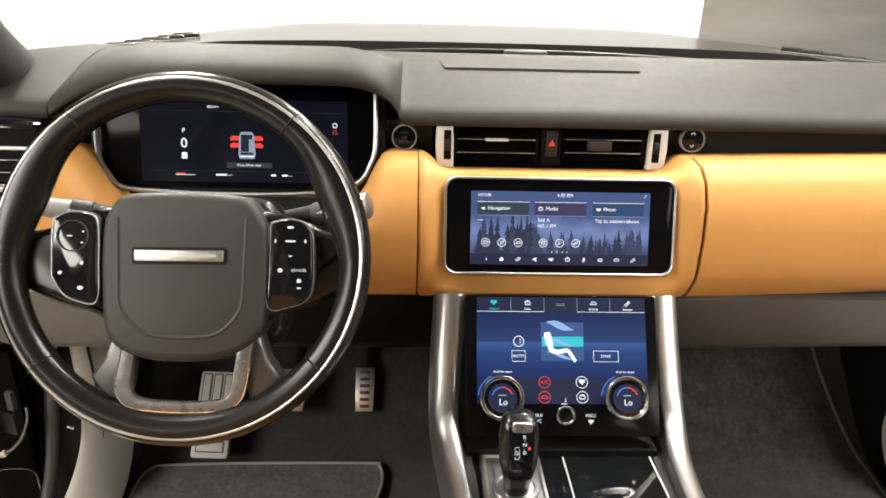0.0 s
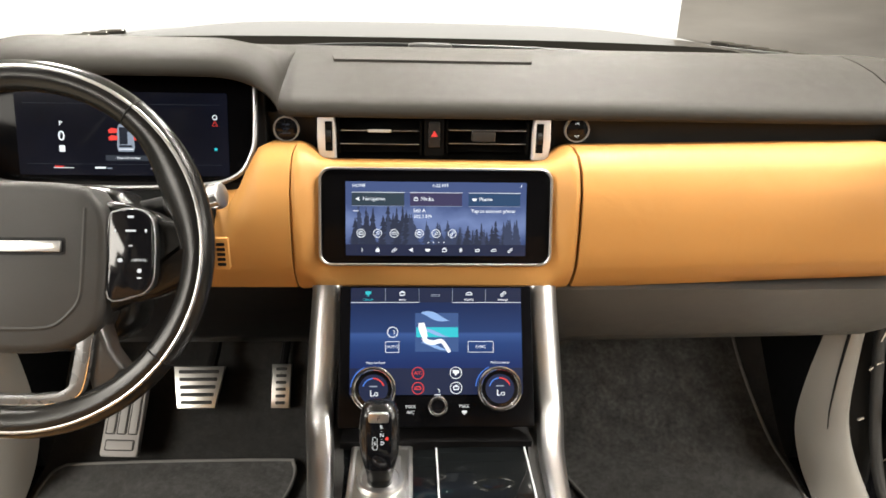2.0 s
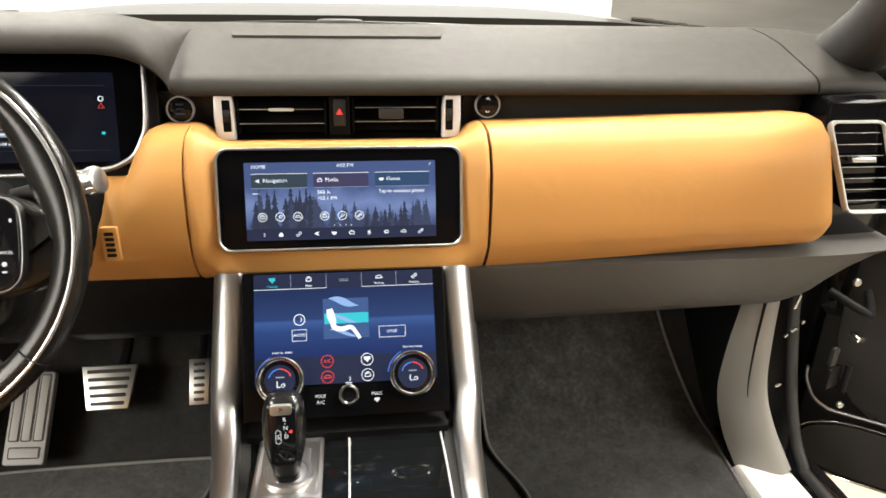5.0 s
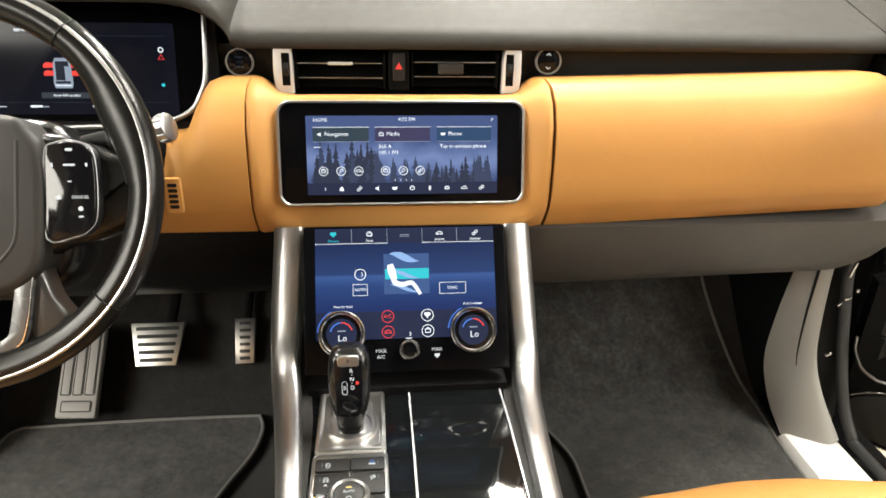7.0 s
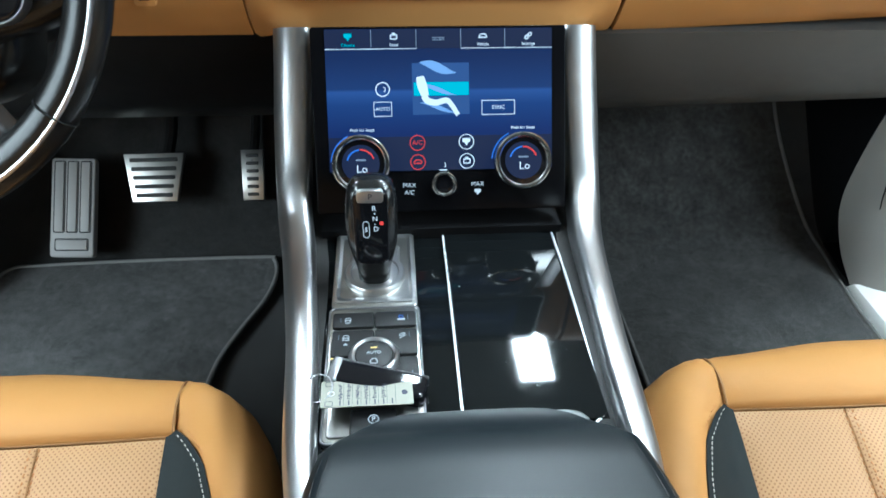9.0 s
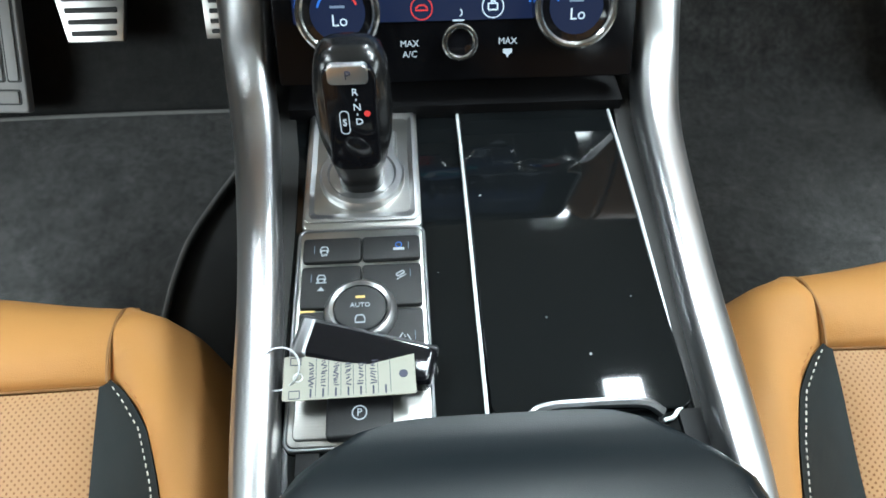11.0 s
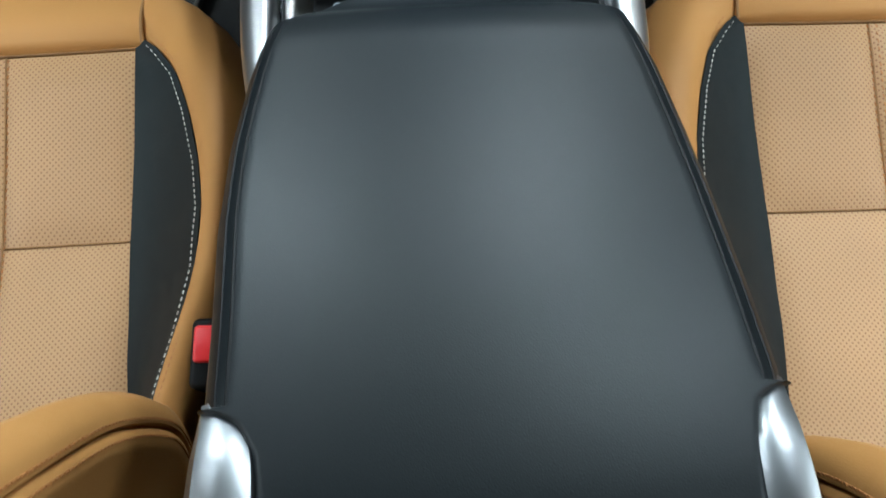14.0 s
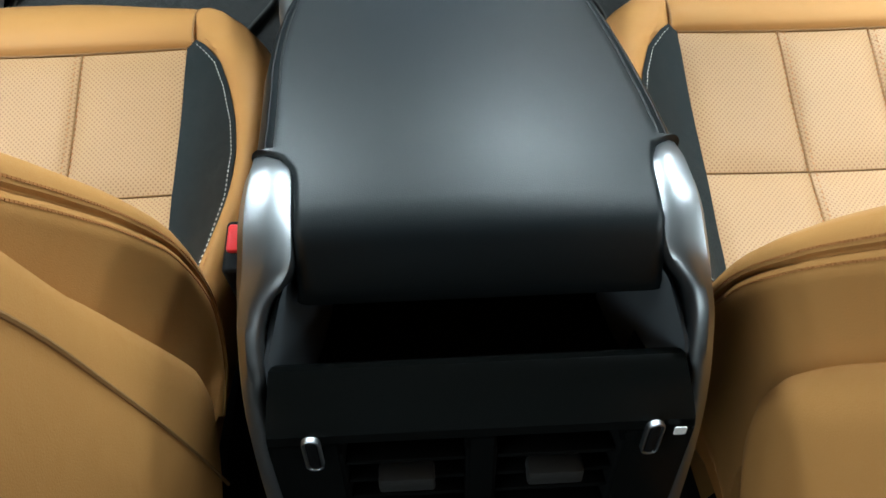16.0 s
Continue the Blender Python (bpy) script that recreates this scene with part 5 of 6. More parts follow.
for s, tip in ((1, (-0.247, 0.868, 0.8235)), (-1, (-0.632, 0.868, 0.8185))):
    stalk = thing("control_stalk", (-0.4385 + s * 0.07, 0.89, 0.79), "grey column stalk with a dark collar and a ribbed silver tip", "stalk", "column stalks")
    root = Vector((-0.4385 + s * 0.06, 0.895, 0.785))
    e = Vector(tip)
    d = (e - root).normalized()
    put("root", tube([root, e - d * 0.060], 0.013, 14), "black", stalk, "black stalk root")
    put("arm", tube([e - d * 0.052, e - d * 0.045, e - d * 0.030, e - d * 0.012], lambda t: 0.0135 - 0.003 * t, 14), "light_grey", stalk, "pale grey arm")
    put("twist_collar", tube([e - d * 0.068, e - d * 0.064, e - d * 0.050, e - d * 0.046], 0.0152, 18), "plastic", stalk, "dark twist collar")
    tip_ob = put("tip", tube([e - d * 0.013, e - d * 0.011, e - d * 0.002, e], lambda t: 0.0145 - 0.003 * smooth(0.8, 1, t), 20), "alu", stalk, "silver tip")
    for i in range(12):
        a = radians(30 * i)
        side = d.orthogonal().normalized()
        up = d.cross(side)
        q = (side * math.cos(a) + up * math.sin(a)) * 0.0146
        sub("rib", tube([e - d * 0.011 + q, e - d * 0.003 + q], 0.0009, 5), "ear_metal", tip_ob)
    for i in range(4):
        put("stalk_mark", box(0.0022, 0.0006, 0.0045 - 0.0006 * i, 0, Matrix.Translation(e - d * (0.051 + 0.0040 * i) + Vector((0, -0.0140, 0.0062)))), "print", stalk)

# ---- instrument cluster ----
CL = plane_frame((-0.4475, 1.088, 0.841), (0, 0.22, 0.975))
cluster = thing("instrument_cluster", (-0.4525, 1.13, 0.76), "dark digital instrument cluster with a chrome lower rim", "instrument cluster")
o = rrect(0.415, 0.19, 0.045, 6)
put("housing", prism(o, 0.02, 0.002, -0.022), "black", cluster, at=CL @ T(0, 0.014))
put("glass", prism(rrect(0.385, 0.15, 0.03, 6), 0.003, 0.001, -0.004), "screen_glass", cluster, "black glass face", at=CL @ T(0, 0.008))
put("lower_rim", tube(spline([(-0.194, 0.075, 0.002), (-0.194, 0.0, 0.010), (-0.188, -0.035, 0.012), (-0.172, -0.060, 0.013), (-0.13, -0.070, 0.014), (0, -0.0745, 0.014), (0.12, -0.070, 0.014), (0.168, -0.056, 0.013), (0.187, -0.030, 0.012), (0.194, 0.0, 0.010), (0.194, 0.075, 0.002)], 6), 0.0036, 8), "ear_metal", cluster, "satin chrome rim", at=CL)
cd = put("display", prism(rrect(0.292, 0.116, 0.002, 2), 0.0006, 0, -0.001), "screen_cluster", cluster, "lit dark display", at=CL @ T(0.008, 0.0))
CD = CL @ T(0.008, 0.0, 0.0)
sub("reading", words("0", 0.020), "ui_white", cd, at=CD @ T(-0.085, -0.004))
sub("reading", words("P", 0.009), "ui_white", cd, at=CD @ T(-0.085, 0.014))
sub("belt_sign", prism(rrect(0.0078, 0.0090, 0.0008, 2), 0.0003), "ui_white", cd, at=CD @ T(-0.085, -0.021))
# the car seen from above with its doors open
CP = CD @ T(0.003, -0.003)
sub("car_picture", prism([(-0.0105, -0.0215), (0.0105, -0.0215), (0.0122, -0.015), (0.0108, 0.010), (0.0080, 0.0165), (-0.0080, 0.0165), (-0.0108, 0.010), (-0.0122, -0.015)], 0.0003), "ui_grey", cd, at=CP)
sub("car_roof", prism([(-0.0085, -0.0115), (0.0085, -0.0115), (0.0080, 0.0125), (-0.0080, 0.0125)], 0.0004, 0, 0.0003), "ui_dark", cd, at=CP)
sub("car_window", prism([(0.0030, -0.0115), (0.0088, -0.0115), (0.0080, 0.006), (0.0032, 0.006)], 0.0004, 0, 0.0005), "ui_grey", cd, at=CP)
sub("car_window", prism([(-0.0092, -0.0155), (0.0092, -0.0155), (0.0085, -0.0125), (-0.0085, -0.0125)], 0.0004, 0, 0.0005), "ui_dark", cd, at=CP)
sub("car_lamp", prism(rrect(0.0205, 0.0011, 0.0003, 1), 0.0003, 0, 0.0004), "ui_white", cd, at=CP @ T(0, -0.0180))
for s in (-1, 1):
    for dy in (0.0045, -0.0055):
        o = [(s * 0.0112, dy), (s * 0.0225, dy - 0.0005), (s * 0.0235, dy + 0.0035), (s * 0.0195, dy + 0.0068), (s * 0.0105, dy + 0.0058)]
        sub("door_picture", prism(o if s > 0 else o[::-1], 0.0003), "ui_red", cd, at=CP)
sub("message_bar", prism(rrect(0.064, 0.0075, 0.0005, 1), 0.0002), "ui_panel", cd, at=CD @ T(0.006, -0.0335))
sub("message", words("Press OK to clear", 0.0046), "ui_white", cd, at=CD @ T(0.006, -0.0335, 0.0004))
sub("reading", words("4:02 PM", 0.0048), "ui_white", cd, at=CD @ T(-0.043, 0.0475, 0.0002))
for x, y, w, h, m in ((-0.020, 0.0475, 0.011, 0.0030, "ui_red"), (-0.085, -0.0480, 0.028, 0.0008, "ui_white"), (-0.091, -0.0463, 0.012, 0.0022, "ui_red"), (-0.034, -0.0475, 0.015, 0.0026, "ui_white"), (-0.022, -0.0480, 0.007, 0.0016, "ui_grey"),
                      (0.040, -0.0475, 0.007, 0.0026, "ui_white"), (0.056, -0.0475, 0.008, 0.0026, "ui_white"), (0.064, -0.0480, 0.005, 0.0016, "ui_grey"), (0.128, -0.020, 0.0042, 0.0038, "ui_teal"), (0.0, 0.0415, 0.27, 0.0004, "ui_panel"), (0.0, -0.0425, 0.27, 0.0004, "ui_panel")):
    sub("sign", prism(rrect(w, h, min(w, h) * 0.2, 1), 0.0003), m, cd, at=CD @ T(x, y))
sub("parking_sign", annulus(0.0036, 0.0012, 0.0003, 0, 18), "ui_white", cd, at=CD @ T(0.128, 0.0245))
sub("warning_sign", ring_plate([(-0.0042, -0.0032), (0.0042, -0.0032), (0, 0.0042)], 0.0012, 0.0003), "ui_red", cd, at=CD @ T(0.128, 0.0155))

# ---- air vents and switches in the dash ----
def slatted_vent(name, at, w, h, slats, tab, label, rimmed=False, tabmat="plastic"):
    v = thing(name, at.translation, label, "air vent")
    put("duct", prism(rrect(w, h, 0.003, 2), 0.004, 0, -0.03), "lip_black", v, at=at)
    for x, ww in ((-w / 2, 0.003), (w / 2, 0.003)):
        put("side_wall", box(ww, h, 0.03, 0.0005, T(x, 0, -0.016)), "lip_black", v, at=at)
    for i in range(slats):
        y = -h / 2 + h * (i + 0.75) / (slats + 0.5)
        put("slat", box(w - 0.004, 0.0028, 0.016, 0.001, T(0, y, -0.010) @ Matrix.Rotation(radians(-14), 4, "X")), "lip_black", v, at=at)
        if tabmat == "alu" or rimmed or h < 0.1:
            put("slat_edge", box(w - 0.006, 0.0008, 0.001, 0.0002, T(0, y + 0.0006, -0.0016)), "alu", v, at=at)
    for i in range(1, 4) if rimmed else ():
        put("divider", box(0.0014, h - 0.004, 0.004, 0.0004, T(-w / 2 + w * i / 4, 0, -0.020)), "rim_chrome", v, at=at)
    x, y, tw, th = tab
    put("tab", box(tw, th, 0.012, 0.002, T(x, y, -0.002)), tabmat, v, at=at)
    if rimmed:
        put("rim", ring_plate(rrect(w + 0.013, h + 0.013, 0.012, 5), 0.0042, 0.012, -0.006), "cap_silver", v, "bright metal rim", at=at)
    return v


VENT = (0, 0.10, 0.995)
slatted_vent("air_vent", plane_frame((-0.0795, 1.090, 0.8395), VENT), 0.119, 0.048, 2, (0.0, 0.010, 0.034, 0.004), "centre air vent with slim dark slats", False, "cap_silver")
slatted_vent("air_vent", plane_frame((0.0765, 1.090, 0.8415), VENT), 0.118, 0.048, 2, (-0.006, 0.002, 0.034, 0.015), "centre air vent with a grey thumb tab", False)
for s in (-1, 1):
    cap = thing("vent_end_cap", (s * 0.154, 1.09, 0.84), "satin metal end cap with a vent thumbwheel", "trim", "vent end caps")
    F = plane_frame((s * 0.1545, 1.088, 0.8405), VENT)
    o = [(-s * 0.0125, -0.030), (s * 0.0115, -0.030), (s * 0.0135, 0.0), (s * 0.0125, 0.030), (-s * 0.0105, 0.030), (-s * 0.0125, 0.010)]
    put("shell", prism(o if s > 0 else o[::-1], 0.018, 0.003, -0.012), "cap_silver", cap, at=F)
    put("slot", prism(rrect(0.0105, 0.042, 0.001, 2), 0.001, 0, 0.0058), "lip_black", cap, at=F @ T(s * -0.0035, 0.002))
    put("thumbwheel", tube([(-0.0035, 0.002, 0.001), (0.0035, 0.002, 0.001)], 0.0105, 24), "switch_black", cap, "dark thumbwheel", at=F @ T(s * -0.0035, 0))
hz = thing("hazard_switch", (0, 1.09, 0.845), "black hazard switch with a red triangle", "switch")
F = plane_frame((-0.001, 1.089, 0.845), VENT)
put("surround", prism(rrect(0.028, 0.054, 0.003, 3), 0.016, 0.001, -0.012), "lip_black", hz, at=F @ T(0, -0.003))
key = put("button", prism(rrect(0.016, 0.036, 0.002, 3), 0.004, 0.0012, 0.003), "switch_black", hz, at=F @ T(0, 0.001))
sub("triangle", prism([(-0.0048, -0.0036), (0.0048, -0.0036), (0, 0.0050)], 0.0005), "ui_red", key, at=F @ T(0, 0.002, 0.007))
for x, y, z, nm, lb in ((-0.213, 1.099, 0.849, "start_button", "round black engine start button with a metal ring"), (0.208, 1.099, 0.853, "glovebox_button", "round black glovebox button with a metal ring")):
    b = thing(nm, (x, y, z), lb, "button")
    F = plane_frame((x, y, z), VENT)
    put("ring", annulus(0.0182, 0.0018, 0.009, -0.004), "light_grey", b, "satin grey ring", at=F)
    cap = put("cap", disc(0.0162, 0.007, 0.001, 36, -0.004), "gloss", b, at=F)
    if x < 0:
        for i, tx in enumerate(("START", "STOP", "ENGINE")):
            sub("lettering", words(tx, 0.0036), "ui_panel", cap, at=F @ T(0, 0.0065 - 0.0062 * i, 0.0034))
    else:
        for s in (-1, 1):
            sub("arrow", tube([(-0.003, s * 0.0075, 0), (0, s * 0.0105, 0), (0.003, s * 0.0075, 0)], 0.0005, 5), "icon", cap, at=F @ T(0, 0, 0.0034))
for s in (-1, 1):
    slatted_vent("side_vent", plane_frame((s * 0.777, 1.040, 0.768), (0, 0.12, 0.99)) @ Matrix(((1, -s * 0.38, 0, 0), (0, 1, 0, 0), (0, 0, 1, 0), (0, 0, 0, 1))), 0.078, 0.128, 7, (0.0, 0.012, 0.04, 0.008), "dashboard end vent with a satin metal rim", True, "alu")
fv = thing("cabin_sensor", (-0.285, 0.97, 0.71), "small slotted cabin air sensor in tan leather", "sensor")
F = plane_frame((-0.283, 0.962, 0.712), (0, 0.02, 1))
put("plate", prism(rrect(0.020, 0.045, 0.003, 3), 0.006, 0.001, -0.002), "tan", fv, at=F)
for i in range(5):
    put("slot", prism(rrect(0.011, 0.0045, 0.001, 2), 0.0006, 0, 0.004), "black", fv, at=F @ T(0, -0.014 + 0.007 * i))

# ---- gear selector, switches ----
SH = T(-0.070, 0.0, PANEL)
gear = thing("gear_selector", (-0.070, 0.785, PANEL), "polished black gear selector on a satin metal plate", "gear lever")
put("plate", prism([(x, y + 0.7925) for x, y in rrect(0.0785, 0.117, 0.004, 3)], 0.0045, 0.001), "brushed", gear, at=SH)
put("dish", loft([[(x * kx, 0.791 + y * ky, z) for x, y in rrect(0.0745, 0.104, 0.003, 1)] for kx, ky, z in ((1, 1, 0.003), (1, 1, 0.0058), (0.94, 0.955, 0.0062), (0.72, 0.70, 0.0018), (0.68, 0.62, 0.0016), (0.62, 0.56, 0.0085), (0.58, 0.52, 0.0092))]), "alu", gear, "faceted metal dish", 18, at=SH)
put("collar", loft([[(r * math.cos(a), 0.777 + r * math.sin(a), z) for a in [2 * math.pi * i / 32 for i in range(32)]] for r, z in ((0.029, 0.003), (0.029, 0.0085), (0.0275, 0.0105), (0.0235, 0.0108), (0.0215, 0.0085), (0.0150, 0.0080))]), "alu", gear, "satin metal collar", at=SH)
LV = [(0.006, 0.0150, 0.0145, 0.7755), (0.022, 0.0160, 0.0150, 0.7755), (0.034, 0.0190, 0.0165, 0.7760), (0.050, 0.0226, 0.018, 0.7780), (0.066, 0.0240, 0.0188, 0.7805), (0.083, 0.0236, 0.019, 0.7840), (0.094, 0.0222, 0.0182, 0.7870), (0.102, 0.0198, 0.0155, 0.7890), (0.1060, 0.0155, 0.011, 0.7905), (0.1075, 0.008, 0.005, 0.7910)]
put("lever", loft([[(hw * math.copysign(abs(math.cos(a)) ** 0.7, math.cos(a)), cy + hd * math.copysign(abs(math.sin(a)) ** 0.7, math.sin(a)), z) for a in [2 * math.pi * i / 28 for i in range(28)]] for z, hw, hd, cy in LV]), "lever_black", gear, "polished black grip", at=SH)
GF = SH @ plane_frame((0.0, 0.7625, 0.075), (0, 0.16, 0.987))
face = put("face", prism(rrect(0.031, 0.074, 0.009, 5), 0.004, 0.0015, -0.002), "gloss", gear, "gloss black face", at=GF @ T(0, -0.002))
sub("park_button", prism(rrect(0.023, 0.012, 0.003, 3), 0.0045, 0.001), "alu", face, "silver park button", at=GF @ T(0, 0.0300))
sub("lettering", words("P", 0.0075), "ink", face, at=GF @ T(0, 0.0300, 0.0047))
for tx, x, y in (("R", 0.0030, 0.0178), ("N", 0.0036, 0.0078), ("D", 0.0042, -0.0022), ("S", -0.0045, -0.0026)):
    sub("lettering", words(tx, 0.0064), "icon", face, at=GF @ T(x, y, 0.0021))
for y in (0.0128, 0.0028):
    sub("gate_line", prism(rrect(0.0008, 0.0012, 0.0002, 1), 0.0002), "icon", face, at=GF @ T(0.0034, y, 0.002))
sub("gate_line", ring_plate(rrect(0.0058, 0.0165, 0.0028, 4), 0.0005, 0.0002), "icon", face, at=GF @ T(-0.0045, -0.0026, 0.002))
sub("lamp", disc(0.0019, 0.0006, 0, 14), "ui_red", face, "red position light", at=GF @ T(0.0092, 0.0035, 0.002))

panel = thing("drive_switch_panel", (-0.070, 0.66, PANEL), "satin metal panel with dark drive mode switches", "switch panel")
put("frame", prism([(x, y + 0.6615) for x, y in rrect(0.0785, 0.144, 0.005, 3)], 0.003, 0.0008), "brushed", panel, "satin metal frame", at=SH)
put("bezel", ring_plate([(x, y + 0.661) for x, y in rrect(0.082, 0.148, 0.006, 3)], 0.002, 0.0042), "ear_metal", panel, at=SH)
for x, y, w, h in ((-0.0186, 0.7165, 0.0366, 0.0185), (0.0186, 0.7165, 0.0366, 0.0185), (-0.0186, 0.6885, 0.0366, 0.0305), (0.0186, 0.6885, 0.0366, 0.0305), (-0.0186, 0.6545, 0.0366, 0.033), (0.0186, 0.6545, 0.0366, 0.033)):
    put("switch", prism(rrect(w, h, 0.0025, 3), 0.0035, 0.001, 0.0025), "switch_black", panel, "soft black switch", at=SH @ T(x, y))
put("park_brake_plate", prism(rrect(0.072, 0.030, 0.003, 3), 0.003, 0.001, 0.002), "brushed", panel, at=SH @ T(0, 0.608))
pb = put("park_brake_switch", prism(rrect(0.036, 0.024, 0.003, 3), 0.007, 0.002, 0.002), "switch_black", panel, "dark park brake switch", at=SH @ T(0.0, 0.6035))
sub("park_sign", annulus(0.0042, 0.0007, 0.0003, 0.0091, 24), "icon", pb, at=SH @ T(0, 0.605))
sub("lettering", words("P", 0.006), "icon", pb, at=SH @ T(0, 0.605, 0.0092))
put("dial_ring", loft([[(r * math.cos(a), r * math.sin(a), z) for a in [2 * math.pi * i / 40 for i in range(40)]] for r, z in ((0.0216, 0.004), (0.0216, 0.008), (0.0202, 0.0115), (0.0182, 0.013), (0.0162, 0.0115), (0.0158, 0.006))]), "alu", panel, "satin metal dial ring", at=SH @ T(0, 0.669))
dial = put("dial_cap", disc(0.0156, 0.006, 0.0012, 36, 0.006), "switch_black", panel, "dark dial cap", at=SH @ T(0, 0.669))
sub("lettering", words("AUTO", 0.0043), "icon", dial, at=SH @ T(0, 0.6705, 0.0122))
sub("mode_lamp", prism(rrect(0.0058, 0.0016, 0.0005, 2), 0.0005), "ui_amber", dial, "amber lamp", at=SH @ T(0, 0.6762, 0.0119))
sub("car_sign", ring_plate([(-0.003, -0.0025), (0.003, -0.0025), (0.0032, 0.0005), (0.002, 0.0032), (-0.002, 0.0032), (-0.0032, 0.0005)], 0.0009, 0.0004), "icon", dial, at=SH @ T(0, 0.661, 0.0119))
put("side_lamp", prism(rrect(0.009, 0.0014, 0.0005, 2), 0.0006, 0, 0.005), "ui_amber", panel, at=SH @ T(-0.032, 0.6715))
for k, (x, y) in enumerate(((-0.0235, 0.7165), (0.0235, 0.7175), (-0.0245, 0.695), (0.0240, 0.696), (0.0255, 0.652))):
    P0 = SH @ T(x, y, 0.006)
    if k in (0, 2):
        put("switch_sign", ring_plate([(-0.0030, -0.0012), (0.0030, -0.0012), (0.0026, 0.0008), (0.0015, 0.0024), (-0.0015, 0.0024), (-0.0026, 0.0008)], 0.0008, 0.0003), "icon", panel, at=P0)
        for q in (-1, 1):
            put("switch_sign", prism(rrect(0.0010, 0.0016, 0.0002, 1), 0.0003), "icon", panel, at=P0 @ T(q * 0.0020, -0.0021))
        put("switch_sign", prism(rrect(0.0066, 0.0007, 0.0002, 1), 0.0003), "icon", panel, at=P0 @ T(0, -0.0036)) if k else put("switch_sign", words("OFF", 0.0026), "icon", panel, at=P0 @ T(0, -0.0044))
    elif k == 1:
        put("switch_sign", annulus(0.0022, 0.0006, 0.0003, 0, 20), "ui_blue", panel, at=P0 @ T(0, 0.0006))
        put("switch_sign", prism(rrect(0.0072, 0.0020, 0.0004, 2), 0.0003), "icon", panel, at=P0 @ T(0, -0.0026))
    elif k == 3:
        put("switch_sign", ring_plate(rrect(0.0058, 0.0026, 0.0008, 2), 0.0007, 0.0003), "icon", panel, at=P0 @ Matrix.Rotation(radians(32), 4, "Z"))
        put("switch_sign", prism(rrect(0.0070, 0.0006, 0.0002, 1), 0.0003), "icon", panel, at=P0 @ T(0.0006, -0.0026) @ Matrix.Rotation(radians(32), 4, "Z"))
    else:
        put("switch_sign", tube([(-0.0040, -0.0028, 0), (-0.0012, 0.0020, 0), (0.0004, -0.0008, 0), (0.0014, 0.0010, 0), (0.0036, -0.0028, 0)], 0.0004, 5), "icon", panel, at=P0)
    put("switch_sign", prism(rrect(0.0004, 0.0056, 0.0001, 1), 0.0003), "ui_grey", panel, at=P0 @ T(0.0062 if x > 0 else -0.0062, 0))
put("switch_sign", prism([(-0.0022, -0.001), (0.0022, -0.001), (0, 0.0018)], 0.0003, 0, 0.006), "icon", panel, at=SH @ T(-0.0245, 0.6865))

# ---- key with a paper tag ----
keyfob = thing("car_key", (-0.065, 0.638, PANEL + 0.006), "grey and black car key lying on the switches", "key")
KM = pose(-0.066, 0.638, PANEL + 0.0065, 2, 4, -15)
put("body", prism(rrect(0.077, 0.025, 0.006, 4), 0.013, 0.004), "gloss", keyfob, at=KM)
put("side_band", prism(rrect(0.077, 0.0038, 0.0018, 3), 0.011, 0.002), "key_metal", keyfob, "grey metal band", at=KM @ T(0, 0.010, 0.002))
put("end_cap", prism(rrect(0.010, 0.026, 0.003, 3), 0.0125, 0.003), "key_metal", keyfob, at=KM @ T(-0.036, 0, 0.001))
ring = thing("key_ring", (-0.118, 0.630, PANEL + 0.012), "thin wire key ring through the paper tag", "key ring")
put("wire", tube(circle(0.0117, 0, 40), 0.0006, 6, True), "ear_metal", ring, at=pose(-0.1125, 0.627, PANEL + 0.0215, 12, -10, 0))
tag = thing("paper_tag", (-0.078, 0.626, PANEL + 0.020), "cream paper key tag with handwriting", "tag")
TG = pose(-0.0745, 0.6222, PANEL + 0.0190, -3, 2, 1.5)
card = put("card", prism(rrect(0.0705, 0.0265, 0.0012, 2), 0.0006, 0), "paper", tag, "cream card", at=TG)
sub("punch_hole", disc(0.0024, 0.0002, 0, 20, 0.0006), "ink", card, at=TG @ T(0.0288, -0.001))
sub("eyelet", annulus(0.0028, 0.0008, 0.0004, 0.0006, 20), "alu", card, at=TG @ T(-0.0275, 0.0))
for y in (0.010, -0.010):
    sub("tick_box", ring_plate(rrect(0.006, 0.005, 0.0003, 1), 0.0005, 0.0002, 0.0006), "ink", card, at=TG @ T(-0.0290, y))
rnd = random.Random(4)
for i in range(7):
    x = -0.0205 + 0.0066 * i
    sub("ruled_line", prism(rrect(0.0003, 0.0235, 0.0001, 1), 0.0002, 0, 0.0006), "ink", card, at=TG @ T(x + 0.0026, 0))
    y = -0.0055
    while y < 0.0100 and i < 6:
        # a stroke of writing that cannot be read: a slanting bar
        w, h = rnd.uniform(0.0022, 0.0036), rnd.uniform(0.0005, 0.0008)
        sub("writing_bar", prism(rrect(w, h, 0.0002, 1), 0.0002, 0, 0.0006), "ink", card, at=TG @ T(x + rnd.uniform(-0.0004, 0.0004), y) @ Matrix.Rotation(radians(rnd.uniform(-35, 35)), 4, "Z"))
        y += rnd.uniform(0.0012, 0.0021)
    sub("printed_bar", prism(rrect(0.0010, 0.0050, 0.0002, 1), 0.0002, 0, 0.0006), "ink", card, at=TG @ T(x, -0.0095))

